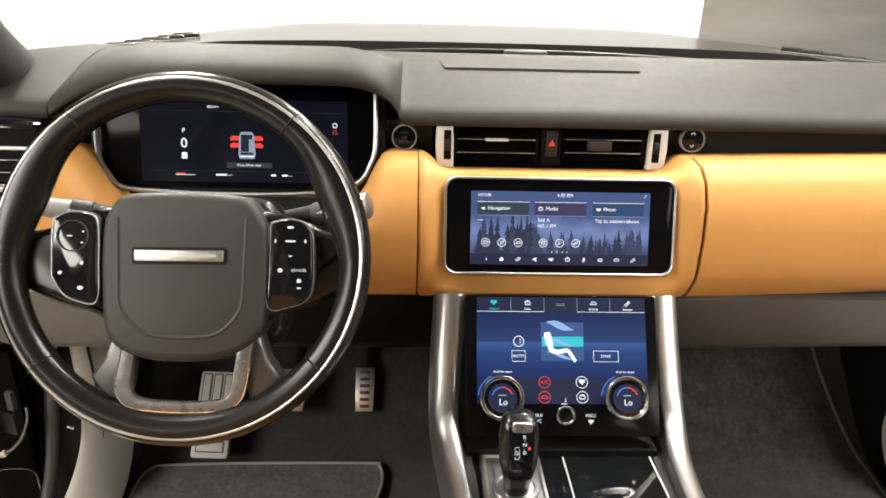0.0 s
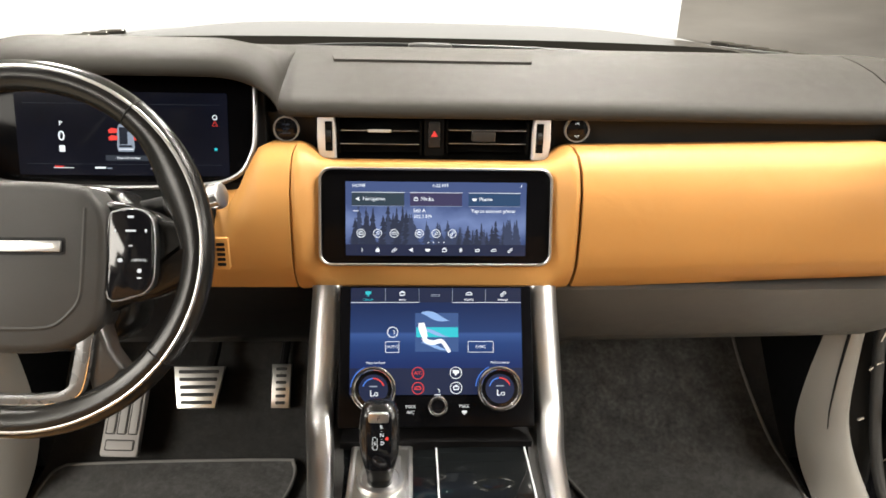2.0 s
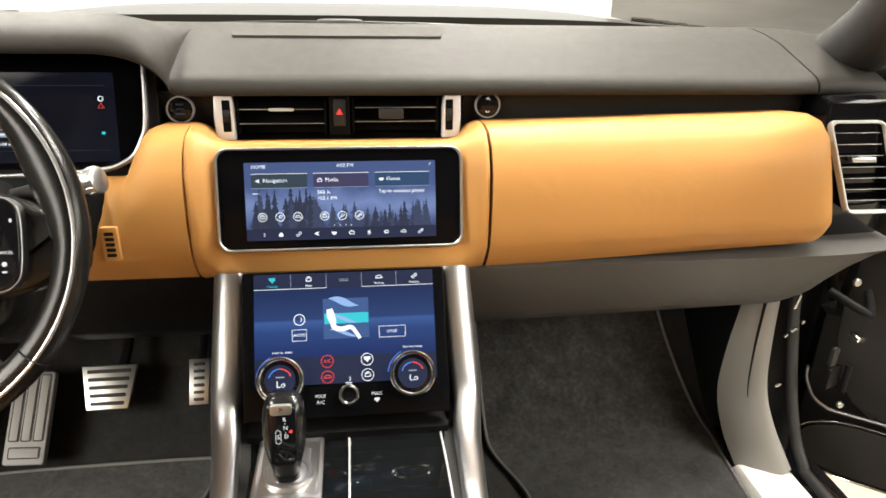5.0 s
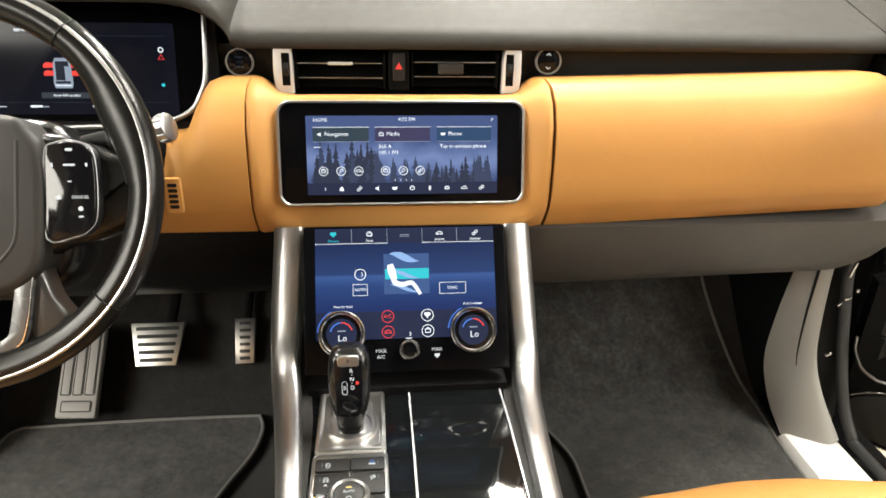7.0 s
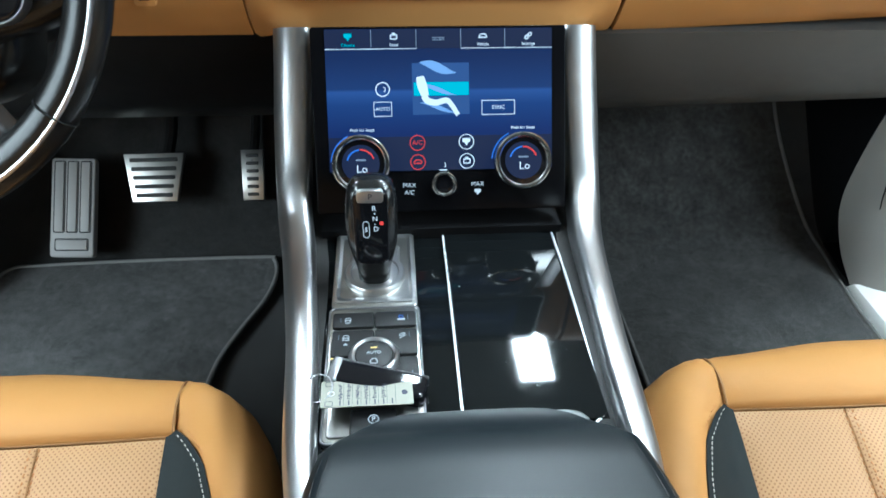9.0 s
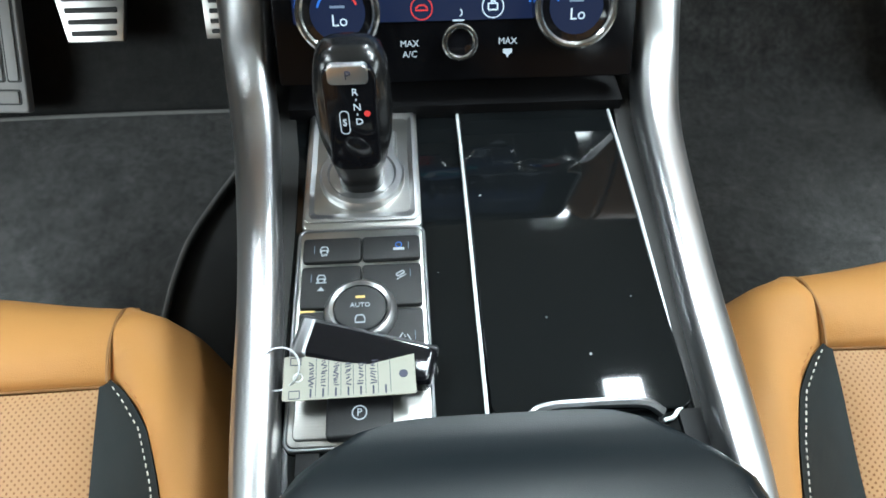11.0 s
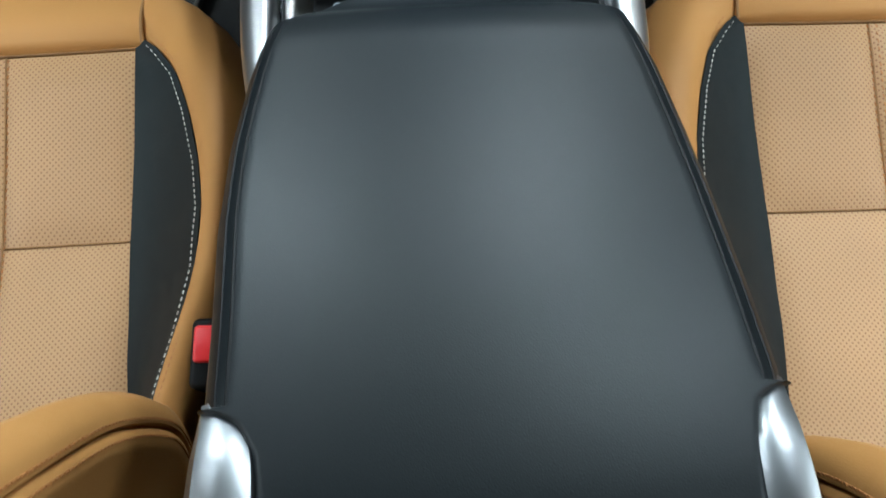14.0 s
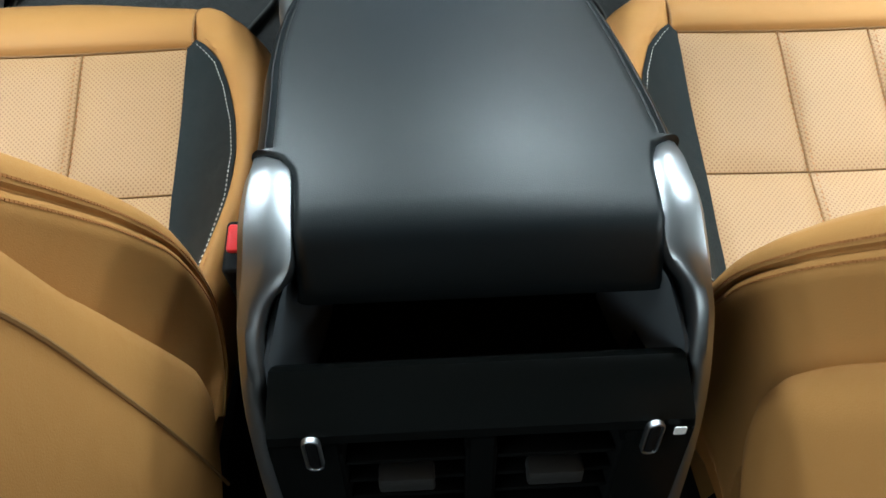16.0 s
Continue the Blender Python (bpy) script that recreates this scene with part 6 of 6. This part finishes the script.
# ---- pedals ----
def pedal(name, centre, up, w_top, w_low, h, slots, label):
    p = thing(name, centre, label, "pedal")
    F = plane_frame(centre, up)
    o = [(-w_low / 2, -h / 2), (w_low / 2, -h / 2), (w_top / 2, h / 2), (-w_top / 2, h / 2)]
    pad = put("pad", prism([(q.x, q.y) for q in [Vector(v) for v in o]], 0.010, 0.002), "brushed", p, "brushed metal pad", at=F)
    for i in range(slots):
        y = -h / 2 + h * (i + 0.75) / (slots + 0.5)
        w = w_low + (w_top - w_low) * (y / h + 0.5)
        sub("rubber_rib", prism(rrect(w - 0.018, h / slots * 0.42, 0.0015, 2), 0.0035, 0.001, 0.0085), "rubber", pad, at=F @ T(0, y))
    return p, F


p, F = pedal("brake_pedal", (-0.452, 1.287, 0.288), (0, 0.62, 0.78), 0.100, 0.074, 0.082, 5, "brushed metal brake pedal with rubber ribs")
put("arm", tube(spline([(-0.435, 1.30, 0.30), (-0.425, 1.36, 0.37), (-0.43, 1.40, 0.5)], 5), 0.010, 8), "black", p)
p, F = pedal("accelerator_pedal", (-0.296, 1.318, 0.270), (0, 0.57, 0.82), 0.040, 0.037, 0.088, 6, "slim brushed metal accelerator pedal with rubber ribs")
put("arm", tube(spline([(-0.296, 1.33, 0.29), (-0.29, 1.39, 0.36), (-0.285, 1.42, 0.48)], 5), 0.009, 8), "black", p)
rest = thing("foot_rest", (-0.565, 1.25, 0.22), "ribbed grey metal foot rest on the toe board", "foot rest")
F = Matrix.Translation((-0.585, 1.258, 0.250)) @ Matrix.Rotation(radians(90 - 41), 4, "X") @ Matrix.Rotation(radians(-2), 4, "Z")
put("plate", prism(rrect(0.071, 0.166, 0.006, 3), 0.014, 0.003), "light_grey", rest, at=F)
for x, y, w, h in ((-0.021, 0.018, 0.016, 0.118), (0.0, 0.018, 0.016, 0.118), (0.021, 0.018, 0.016, 0.118), (0, -0.062, 0.052, 0.018)):
    put("groove", ring_plate(rrect(w + 0.003, h + 0.003, 0.003, 2), 0.0022, 0.0008, 0.0138), "rubber", rest, "dark groove", at=F @ T(x, y))
    put("rib", prism(rrect(w - 0.002, h - 0.002, 0.002, 2), 0.003, 0.001, 0.0135), "light_grey", rest, at=F @ T(x, y))

# ---- mats ----
def toe(y):
    return FLOOR - 0.012 + toe_rise(y)


mat = thing("floor_mat", (-0.48, 1.0, FLOOR), "charcoal carpet mat with piped edge in the driver's footwell", "mat", "floor mats")
MO = [(-0.71, 0.72), (-0.332, 0.72), (-0.327, 0.92), (-0.318, 0.985), (-0.294, 1.05), (-0.267, 1.11), (-0.256, 1.155), (-0.2545, 1.185), (-0.262, 1.207), (-0.282, 1.213), (-0.50, 1.213), (-0.66, 1.209), (-0.700, 1.203), (-0.716, 1.17), (-0.712, 1.08)]
mo = [(q.x, q.y) for q in spline([(x, y, 0) for x, y in MO[2:]], 3)]
mo = MO[:2] + mo
lft, rgt = [p for p in mo if p[0] < -0.5][::-1], [p for p in mo if p[0] >= -0.5]


def mat_side(side, y):
    """Where the mat's side lies at y, between the corners of its outline."""
    side = sorted(side, key=lambda p: p[1])
    for (xa, ya), (xb, yb) in zip(side, side[1:]):
        if ya <= y <= yb:
            return xa + (xb - xa) * (y - ya) / max(1e-6, yb - ya)
    return side[-1][0] if y > side[-1][1] else side[0][0]


def mat_at(u, v):
    y = 0.72 + 0.4905 * (1 - (1 - v) ** 1.5)
    xa, xb = mat_side(lft, y), mat_side(rgt, y)
    return xa + (xb - xa) * u, y, FLOOR + 0.007 + toe_rise(y)


put("carpet_pad", slab(mat_at, 16, 40, 0.014), "mat", mat)
put("piping", tube([(x, y, FLOOR + 0.006 + toe_rise(y)) for x, y in mo[1:]], 0.0036, 8), "piping_grey", mat, "grey piped edge")
mat = thing("floor_mat", (0.5, 1.0, FLOOR), "charcoal carpet mat with piped edge in the passenger footwell", "mat", "floor mats")


def mat_left(y):
    return 0.262 + 0.05 * smooth(1.22, 1.05, y)


def mat_right(y):
    return 0.710 + 0.014 * smooth(1.02, 1.2, y) - 0.05 * smooth(1.18, 1.42, y)


put("carpet_pad", slab(lambda u, v: (mat_left(0.72 + 0.72 * v) + (mat_right(0.72 + 0.72 * v) - mat_left(0.72 + 0.72 * v)) * u, 0.72 + 0.72 * v, max(toe(0.72 + 0.72 * v), FLOOR - 0.012) + 0.013), 20, 50, 0.012), "mat", mat)
for f in (mat_left, mat_right):
    put("piping", tube([(f(y), y, toe(y) + 0.013) for y in [0.72 + 0.02 * i for i in range(37)]], 0.0034, 8), "piping_grey", mat, "grey piped edge")

# ---- seat belt buckle and rear vents ----
bk = thing("belt_buckle", (-0.187, 0.42, 0.2), "black seat belt buckle with a red release button", "buckle")
BK = pose(-0.177, 0.406, 0.322, 10, 3, 0)
put("case", prism(rrect(0.024, 0.05, 0.005, 3), 0.17, 0.004, -0.10), "black", bk, at=BK)
put("release", prism(rrect(0.018, 0.026, 0.003, 3), 0.006, 0.002, 0.068), "red", bk, "red release button", at=BK @ T(0, 0.006))
RV = plane_frame((REAR_X, 0.1535, 0.475), (0, 0.192, 0.981))
for s in (-1, 1):
    w = slatted_vent("rear_vent", RV @ T(s * 0.0395, -0.022, -0.003), 0.066, 0.112, 6, (s * 0.0, 0.030, 0.03, 0.012), "dark slatted rear cabin vent", False)
    put("wheel_rim", ring_plate(rrect(0.009, 0.026, 0.004, 4), 0.0012, 0.003), "ear_metal", w, "thin metal thumbwheel rim", at=RV @ T(s * 0.084, 0.044))
    put("thumbwheel", prism(rrect(0.0055, 0.022, 0.0025, 4), 0.003, 0.001), "black", w, at=RV @ T(s * 0.084, 0.044))
lb = thing("small_label", (0.098, 0.155, 0.515), "tiny white label on the rear face", "label")
put("sticker", prism(rrect(0.006, 0.006, 0.0005, 1), 0.0006), "print", lb, at=RV @ T(0.0975, 0.048, 0.0005))

# ---- picture on the upper screen ----
UI = UP @ T(0, 0, 0.0048)


def glyph(parent, kind, x, y, r, mat, at, ring=False):
    """A small lit symbol."""
    if ring:
        sub("icon_ring", annulus(r, r * 0.14, 0.0002, 0, 28), mat, parent, at=at @ T(x, y))
        r *= 0.6
    m = at @ T(x, y)
    if kind == "home":
        sub("icon", prism([(-0.7 * r, -0.7 * r), (0.7 * r, -0.7 * r), (0.7 * r, 0.1 * r), (0, 0.9 * r), (-0.7 * r, 0.1 * r)], 0.0002), mat, parent, at=m)
    elif kind == "link":
        sub("icon", annulus(r * 0.5, r * 0.22, 0.0002, 0, 16), mat, parent, at=m @ T(-r * 0.4, -r * 0.35))
        sub("icon", annulus(r * 0.5, r * 0.22, 0.0002, 0, 16), mat, parent, at=m @ T(r * 0.4, r * 0.35))
    elif kind == "arrow":
        sub("icon", prism([(-0.9 * r, 0.1 * r), (0.8 * r, -0.8 * r), (0.5 * r, 0.0), (0.8 * r, 0.8 * r)], 0.0002), mat, parent, at=m)
    elif kind == "phone":
        sub("icon", prism([(-0.9 * r, 0.1 * r), (-0.5 * r, -0.5 * r), (0.5 * r, -0.5 * r), (0.9 * r, 0.1 * r), (0.9 * r, 0.5 * r), (-0.9 * r, 0.5 * r)], 0.0002), mat, parent, at=m)
    elif kind == "case":
        sub("icon", ring_plate(rrect(1.7 * r, 1.2 * r, 0.2 * r, 2), 0.25 * r, 0.0002), mat, parent, at=m)
        sub("icon", prism(rrect(0.8 * r, 0.25 * r, 0.05 * r, 1), 0.0002), mat, parent, at=m @ T(0, r * 0.8))
    elif kind == "blue":
        sub("icon", tube([(-0.5 * r, -0.5 * r, 0), (0.5 * r, 0.45 * r, 0), (0, 0.9 * r, 0), (0, -0.9 * r, 0), (0.5 * r, -0.45 * r, 0), (-0.5 * r, 0.5 * r, 0)], r * 0.12, 5), mat, parent, at=m)
    elif kind == "moon":
        sub("icon", tube([(r * 0.6 * math.cos(a), r * 0.6 * math.sin(a), 0) for a in [-1.2 + 0.3 * i for i in range(9)]], r * 0.1, 5), mat, parent, at=m)
    elif kind == "lens":
        sub("icon", annulus(r * 0.6, r * 0.2, 0.0002, 0, 16), mat, parent, at=m @ T(r * 0.2, r * 0.2))
        sub("icon", tube([(-0.2 * r, -0.2 * r, 0), (-0.8 * r, -0.8 * r, 0)], r * 0.12, 5), mat, parent, at=m)
    elif kind == "car":
        sub("icon", ring_plate([(-r, -0.4 * r), (r, -0.4 * r), (r, 0.1 * r), (0.5 * r, 0.6 * r), (-0.4 * r, 0.6 * r), (-r, 0.1 * r)], 0.25 * r, 0.0002), mat, parent, at=m)
    elif kind == "fan":
        sub("icon", prism([(-0.9 * r, 0.8 * r), (-0.9 * r, 0), (-0.4 * r, -0.2 * r), (0, -0.9 * r), (0.4 * r, -0.2 * r), (0.9 * r, 0), (0.9 * r, 0.8 * r)], 0.0002), mat, parent, at=m)
    else:
        sub("icon", ring_plate(rrect(1.6 * r, 1.1 * r, 0.3 * r, 2), 0.3 * r, 0.0002), mat, parent, at=m)


M["tree"] = glow("dusk_tree", (0.016, 0.023, 0.050), 1.0)
M["far_tree"] = glow("misty_tree", (0.028, 0.041, 0.088), 1.0)
M["card_green"] = glow("card_green", (0.020, 0.038, 0.058), 1.0)
M["card_plum"] = glow("card_plum", (0.034, 0.030, 0.085), 1.0)
M["card_blue"] = glow("card_blue", (0.014, 0.048, 0.120), 1.0)
M["bar_dark"] = glow("bar_navy", (0.008, 0.014, 0.045), 1.0)
rnd = random.Random(11)
for i in range(72):
    near = i >= 30
    x = rnd.uniform(-0.116, 0.116) if not near else (rnd.uniform(-0.116, -0.030) if i < 54 else rnd.uniform(0.030, 0.114))
    h = rnd.uniform(0.014, 0.036) if not near else (rnd.uniform(0.014, 0.060) if i < 54 else rnd.uniform(0.010, 0.040))
    w = min(0.010, h * rnd.uniform(0.18, 0.34))
    lean = rnd.uniform(-0.05, 0.05)
    left, right = [], []
    for k in range(11):
        yy, ww = h * k / 11, w * (1 - k / 11.4) * rnd.uniform(0.55, 1.3)
        right += [(ww + lean * yy, yy), (ww * rnd.uniform(0.3, 0.7) + lean * yy, yy + h / 14)]
        left += [(-ww * rnd.uniform(0.6, 1.3) + lean * yy, yy), (-ww * rnd.uniform(0.3, 0.7) + lean * yy, yy + h / 14)]
    sub("tree_picture", prism(right + [(lean * h, h)] + left[::-1], 0.00008), "tree" if near and i % 3 else "far_tree", home, at=UI @ T(max(-0.117 + w, min(0.117 - w, x)), -0.0835, 0.000006 * i))
sub("toolbar", prism([(x, y) for x, y in rrect(0.2425, 0.015, 0.0003, 1)], 0.0002), "bar_dark", home, at=UI @ T(0, -0.0905, 0.0008))
for (x0, x1), mt, kind, tx in (((-0.113, -0.043), "card_green", "arrow", "Navigation"), ((-0.0354, 0.0344), "card_plum", "case", "Media"), ((0.043, 0.113), "card_blue", "phone", "Phone")):
    c = (x0 + x1) / 2
    sub("card_header", prism(rrect(x1 - x0, 0.0175, 0.0003, 1), 0.0002), mt, home, at=UI @ T(c, -0.0222, 0.0008))
    for y in (-0.0132, -0.0312):
        sub("card_line", prism(rrect(x1 - x0, 0.0006, 0.0001, 1), 0.0003), "ui_white" if y > -0.02 else "ui_grey", home, at=UI @ T(c, y, 0.0009))
    glyph(home, kind, x0 + 0.008, -0.0222, 0.0034, "ui_white", UI @ T(0, 0, 0.001))
    sub("lettering", words(tx, 0.0070, align="LEFT"), "ui_white", home, at=UI @ T(x0 + 0.0145, -0.0218, 0.0011))
for tx, x, y, z in (("HOME", -0.112, -0.0045, 0.0062), ("568 A", -0.031, -0.0375, 0.0066), ("105.1 FM", -0.031, -0.0452, 0.0066), ("Tap to connect phone", 0.047, -0.0375, 0.0066)):
    sub("lettering", words(tx, z, align="LEFT"), "ui_white", home, at=UI @ T(x, y, 0.001))
sub("lettering", words("4:02 PM", 0.0066), "ui_white", home, at=UI @ T(0.005, -0.0040, 0.001))
sub("rule", prism(rrect(0.008, 0.0008, 0.0002, 1), 0.0002), "ui_white", home, at=UI @ T(-0.108, -0.038, 0.0008))
for x, k in ((-0.1008, "case"), (-0.0788, "lens"), (-0.0566, "car"), (-0.0228, "case"), (-0.0003, "lens"), (0.0215, "link")):
    glyph(home, k, x, -0.0680, 0.0058, "ui_white", UI @ T(0, 0, 0.001), True)
for i in range(4):
    sub("page_dot", disc(0.0007, 0.0002, 0, 10), "ui_white", home, at=UI @ T(-0.0105 + 0.007 * i, -0.0800, 0.0009))
for i, k in enumerate(("moon", "home", "link", "arrow", "phone", "case", "blue", "cam", "car", "link")):
    glyph(home, k, -0.1010 + 0.0224 * i, -0.0905, 0.0037, "ui_white", UI @ T(0, 0, 0.0011))
sub("corner_arrow", tube([(-0.0015, -0.0015, 0), (0.0015, 0.0015, 0), (-0.0002, 0.0015, 0)], 0.0004, 5), "ui_white", home, at=UI @ T(0.114, -0.004, 0.001))

# ---- picture on the climate screen ----
UL = LO @ T(0, 0, 0.0007)
M["streak"] = glow("pale_blue_air", (0.25, 0.42, 0.75), 0.9)
M["tile_blue"] = glow("tile_blue", (0.030, 0.075, 0.215), 1.0)
M["tab_dark"] = glow("tab_navy", (0.004, 0.010, 0.042), 1.0)
sub("tab_strip", prism(rrect(0.2255, 0.0185, 0.0003, 1), 0.0002), "tab_dark", cpage, at=UL @ T(0, 0.0405))
sub("lower_band", prism(rrect(0.2255, 0.034, 0.0003, 1), 0.0002), "tab_dark", cpage, at=UL @ T(0, -0.0715))
for x0, x1, lit in ((-0.1125, -0.0674, 1), (-0.0674, -0.023, 1), (0.0213, 0.0654, 1), (0.0654, 0.1125, 1)):
    sub("tab_line", prism(rrect(x1 - x0, 0.0006, 0.0001, 1), 0.0002), "ui_white", cpage, at=UL @ T((x0 + x1) / 2, 0.0312, 0.0003))
for x in (-0.0674, -0.023, 0.0213, 0.0654):
    sub("tab_line", prism(rrect(0.0006, 0.0185, 0.0001, 1), 0.0002), "ui_grey", cpage, at=UL @ T(x, 0.0405, 0.0003))
for x, tx, k, m in ((-0.090, "Climate", "fan", "ui_teal"), (-0.045, "Seats", "case", "ui_white"), (0.0434, "Vehicle", "car", "ui_white"), (0.089, "Settings", "link", "ui_white")):
    glyph(cpage, k, x, 0.0425, 0.0042, m, UL @ T(0, 0, 0.0004))
    sub("lettering", words(tx, 0.0043), m, cpage, at=UL @ T(x, 0.0348, 0.0004))
for y in (0.0395, 0.0415):
    sub("handle_line", prism(rrect(0.012, 0.0007, 0.0001, 1), 0.0002), "ui_grey", cpage, at=UL @ T(-0.001, y, 0.0003))
glyph(cpage, "moon", -0.0574, -0.0078, 0.0072, "ui_white", UL @ T(0, 0, 0.0003), True)
for x0, x1, tx in ((-0.0668, -0.0487, "AUTO"), (0.0413, 0.0750, "SYNC")):
    sub("key_outline", ring_plate([(x + (x0 + x1) / 2, y - 0.0271) for x, y in rrect(x1 - x0, 0.0145, 0.0004, 1)], 0.0006, 0.0002), "ui_white", cpage, at=UL @ T(0, 0, 0.0003))
    sub("lettering", words(tx, 0.0053), "ui_white", cpage, at=UL @ T((x0 + x1) / 2, -0.0271, 0.0004))
sub("picture_tile", prism(rrect(0.057, 0.0505, 0.0005, 1), 0.0002), "tile_blue", cpage, at=UL @ T(0.0005, -0.008, 0.0))
sub("teal_band", prism(rrect(0.055, 0.0130, 0.0005, 1), 0.0002), "ui_teal", cpage, at=UL @ T(0.0010, -0.0080, 0.0003))
for y0, amp in ((0.0130, 0.0050), (-0.0085, 0.0026), (-0.0260, 0.0024)):
    sub("air_streak", slab(lambda u, v: (-0.020 + 0.037 * u, y0 - 0.010 * smooth(0, 1, u) + 0.0045 + (v - 0.5) * 2 * amp * math.sin(math.pi * (0.08 + 0.9 * u)) ** 1.5, 0.0), 16, 2, 0.0002), "streak", cpage, at=UL @ T(0, 0, 0.0006))
# the seated figure's cushion, back and leg rest
for pts, wd in ((((-0.0200, 0.0042), (-0.0190, -0.0010), (-0.0172, -0.0080), (-0.0150, -0.0150)), lambda t: 0.0036 + 0.0012 * math.sin(math.pi * t)),
                (((-0.0165, -0.0150), (-0.0130, -0.0195), (-0.0050, -0.0215), (0.0030, -0.0198), (0.0072, -0.0198), (0.0120, -0.0255), (0.0172, -0.0340)), lambda t: 0.0034 - 0.0012 * t)):
    sub("seat_pictogram", tube(spline([(x, y, 0) for x, y in pts], 5), wd, 8, False, 0.05), "ui_white", cpage, at=UL @ T(0, 0, 0.0010))
for x, y, k, m in ((-0.0242, -0.0609, "ac", "ui_red"), (-0.0242, -0.0801, "car", "ui_red"), (0.0252, -0.0607, "fan", "ui_white"), (0.0254, -0.0800, "case", "ui_white")):
    sub("icon_ring", annulus(0.0078, 0.0008, 0.0002, 0, 32), "ui_white" if m == "ui_white" else "ui_red", cpage, at=UL @ T(x, y, 0.0004))
    if k == "ac":
        sub("lettering", words("A/C", 0.0062), m, cpage, at=UL @ T(x, y, 0.0004))
    else:
        glyph(cpage, k, x, y, 0.0044, m, UL @ T(0, 0, 0.0004))
for s in (-1, 1):
    sub("lettering", words("Push for Seats", 0.0042), "ui_white", cpage, at=UL @ T(s * 0.081 + 0.002, -0.0475, 0.0004))
    D = LO @ T(s * 0.081, -0.0805, 0.0134)
    page = put("dial_display", disc(0.0185, 0.0003, 0, 32), "tab_dark", clim, "lit temperature display", at=D)
    sub("lettering", words("Lo", 0.0108), "ui_white", page, at=D @ T(0.001, -0.0055, 0.0004))
    for a0, a1, m in ((95, 165, "ui_blue"), (20, 92, "ui_red")):
        sub("scale_arc", tube([(0.0135 * math.cos(radians(a)), 0.0135 * math.sin(radians(a)), 0.0006) for a in [a0 + (a1 - a0) * i / 10 for i in range(11)]], 0.0008, 5), m, page, at=D)
    sub("fan_steps", prism(rrect(0.010, 0.0016, 0.0003, 1), 0.0003), "ui_grey", page, at=D @ T(0, 0.0035, 0.0003))
    put("heat_arc", tube([(0.0300 * math.cos(radians(a)), 0.0300 * math.sin(radians(a)), 0.001) for a in [115 + 6 * i for i in range(11)]], 0.0006, 5), "ui_blue" if s > 0 else "ui_blue", clim, at=LO @ T(s * 0.081, -0.0805))
for x, lines in ((-0.0335, ("MAX", "A/C")), (0.036, ("MAX", ""))):
    for i, tx in enumerate(lines):
        if tx:
            put("lettering", words(tx, 0.0062), "icon", clim, at=LO @ T(x, -0.1035 - 0.0072 * i, 0.0006))
glyph(cpage, "fan", 0.036, -0.1115, 0.0036, "icon", UL)
glyph(cpage, "moon", 0.0014, -0.0835, 0.0040, "ui_white", UL @ T(0, 0, 0.0003))
sub("volume_mark", prism(rrect(0.008, 0.001, 0.0003, 1), 0.0002), "ui_white", cpage, at=UL @ T(0.0014, -0.0885, 0.0003))
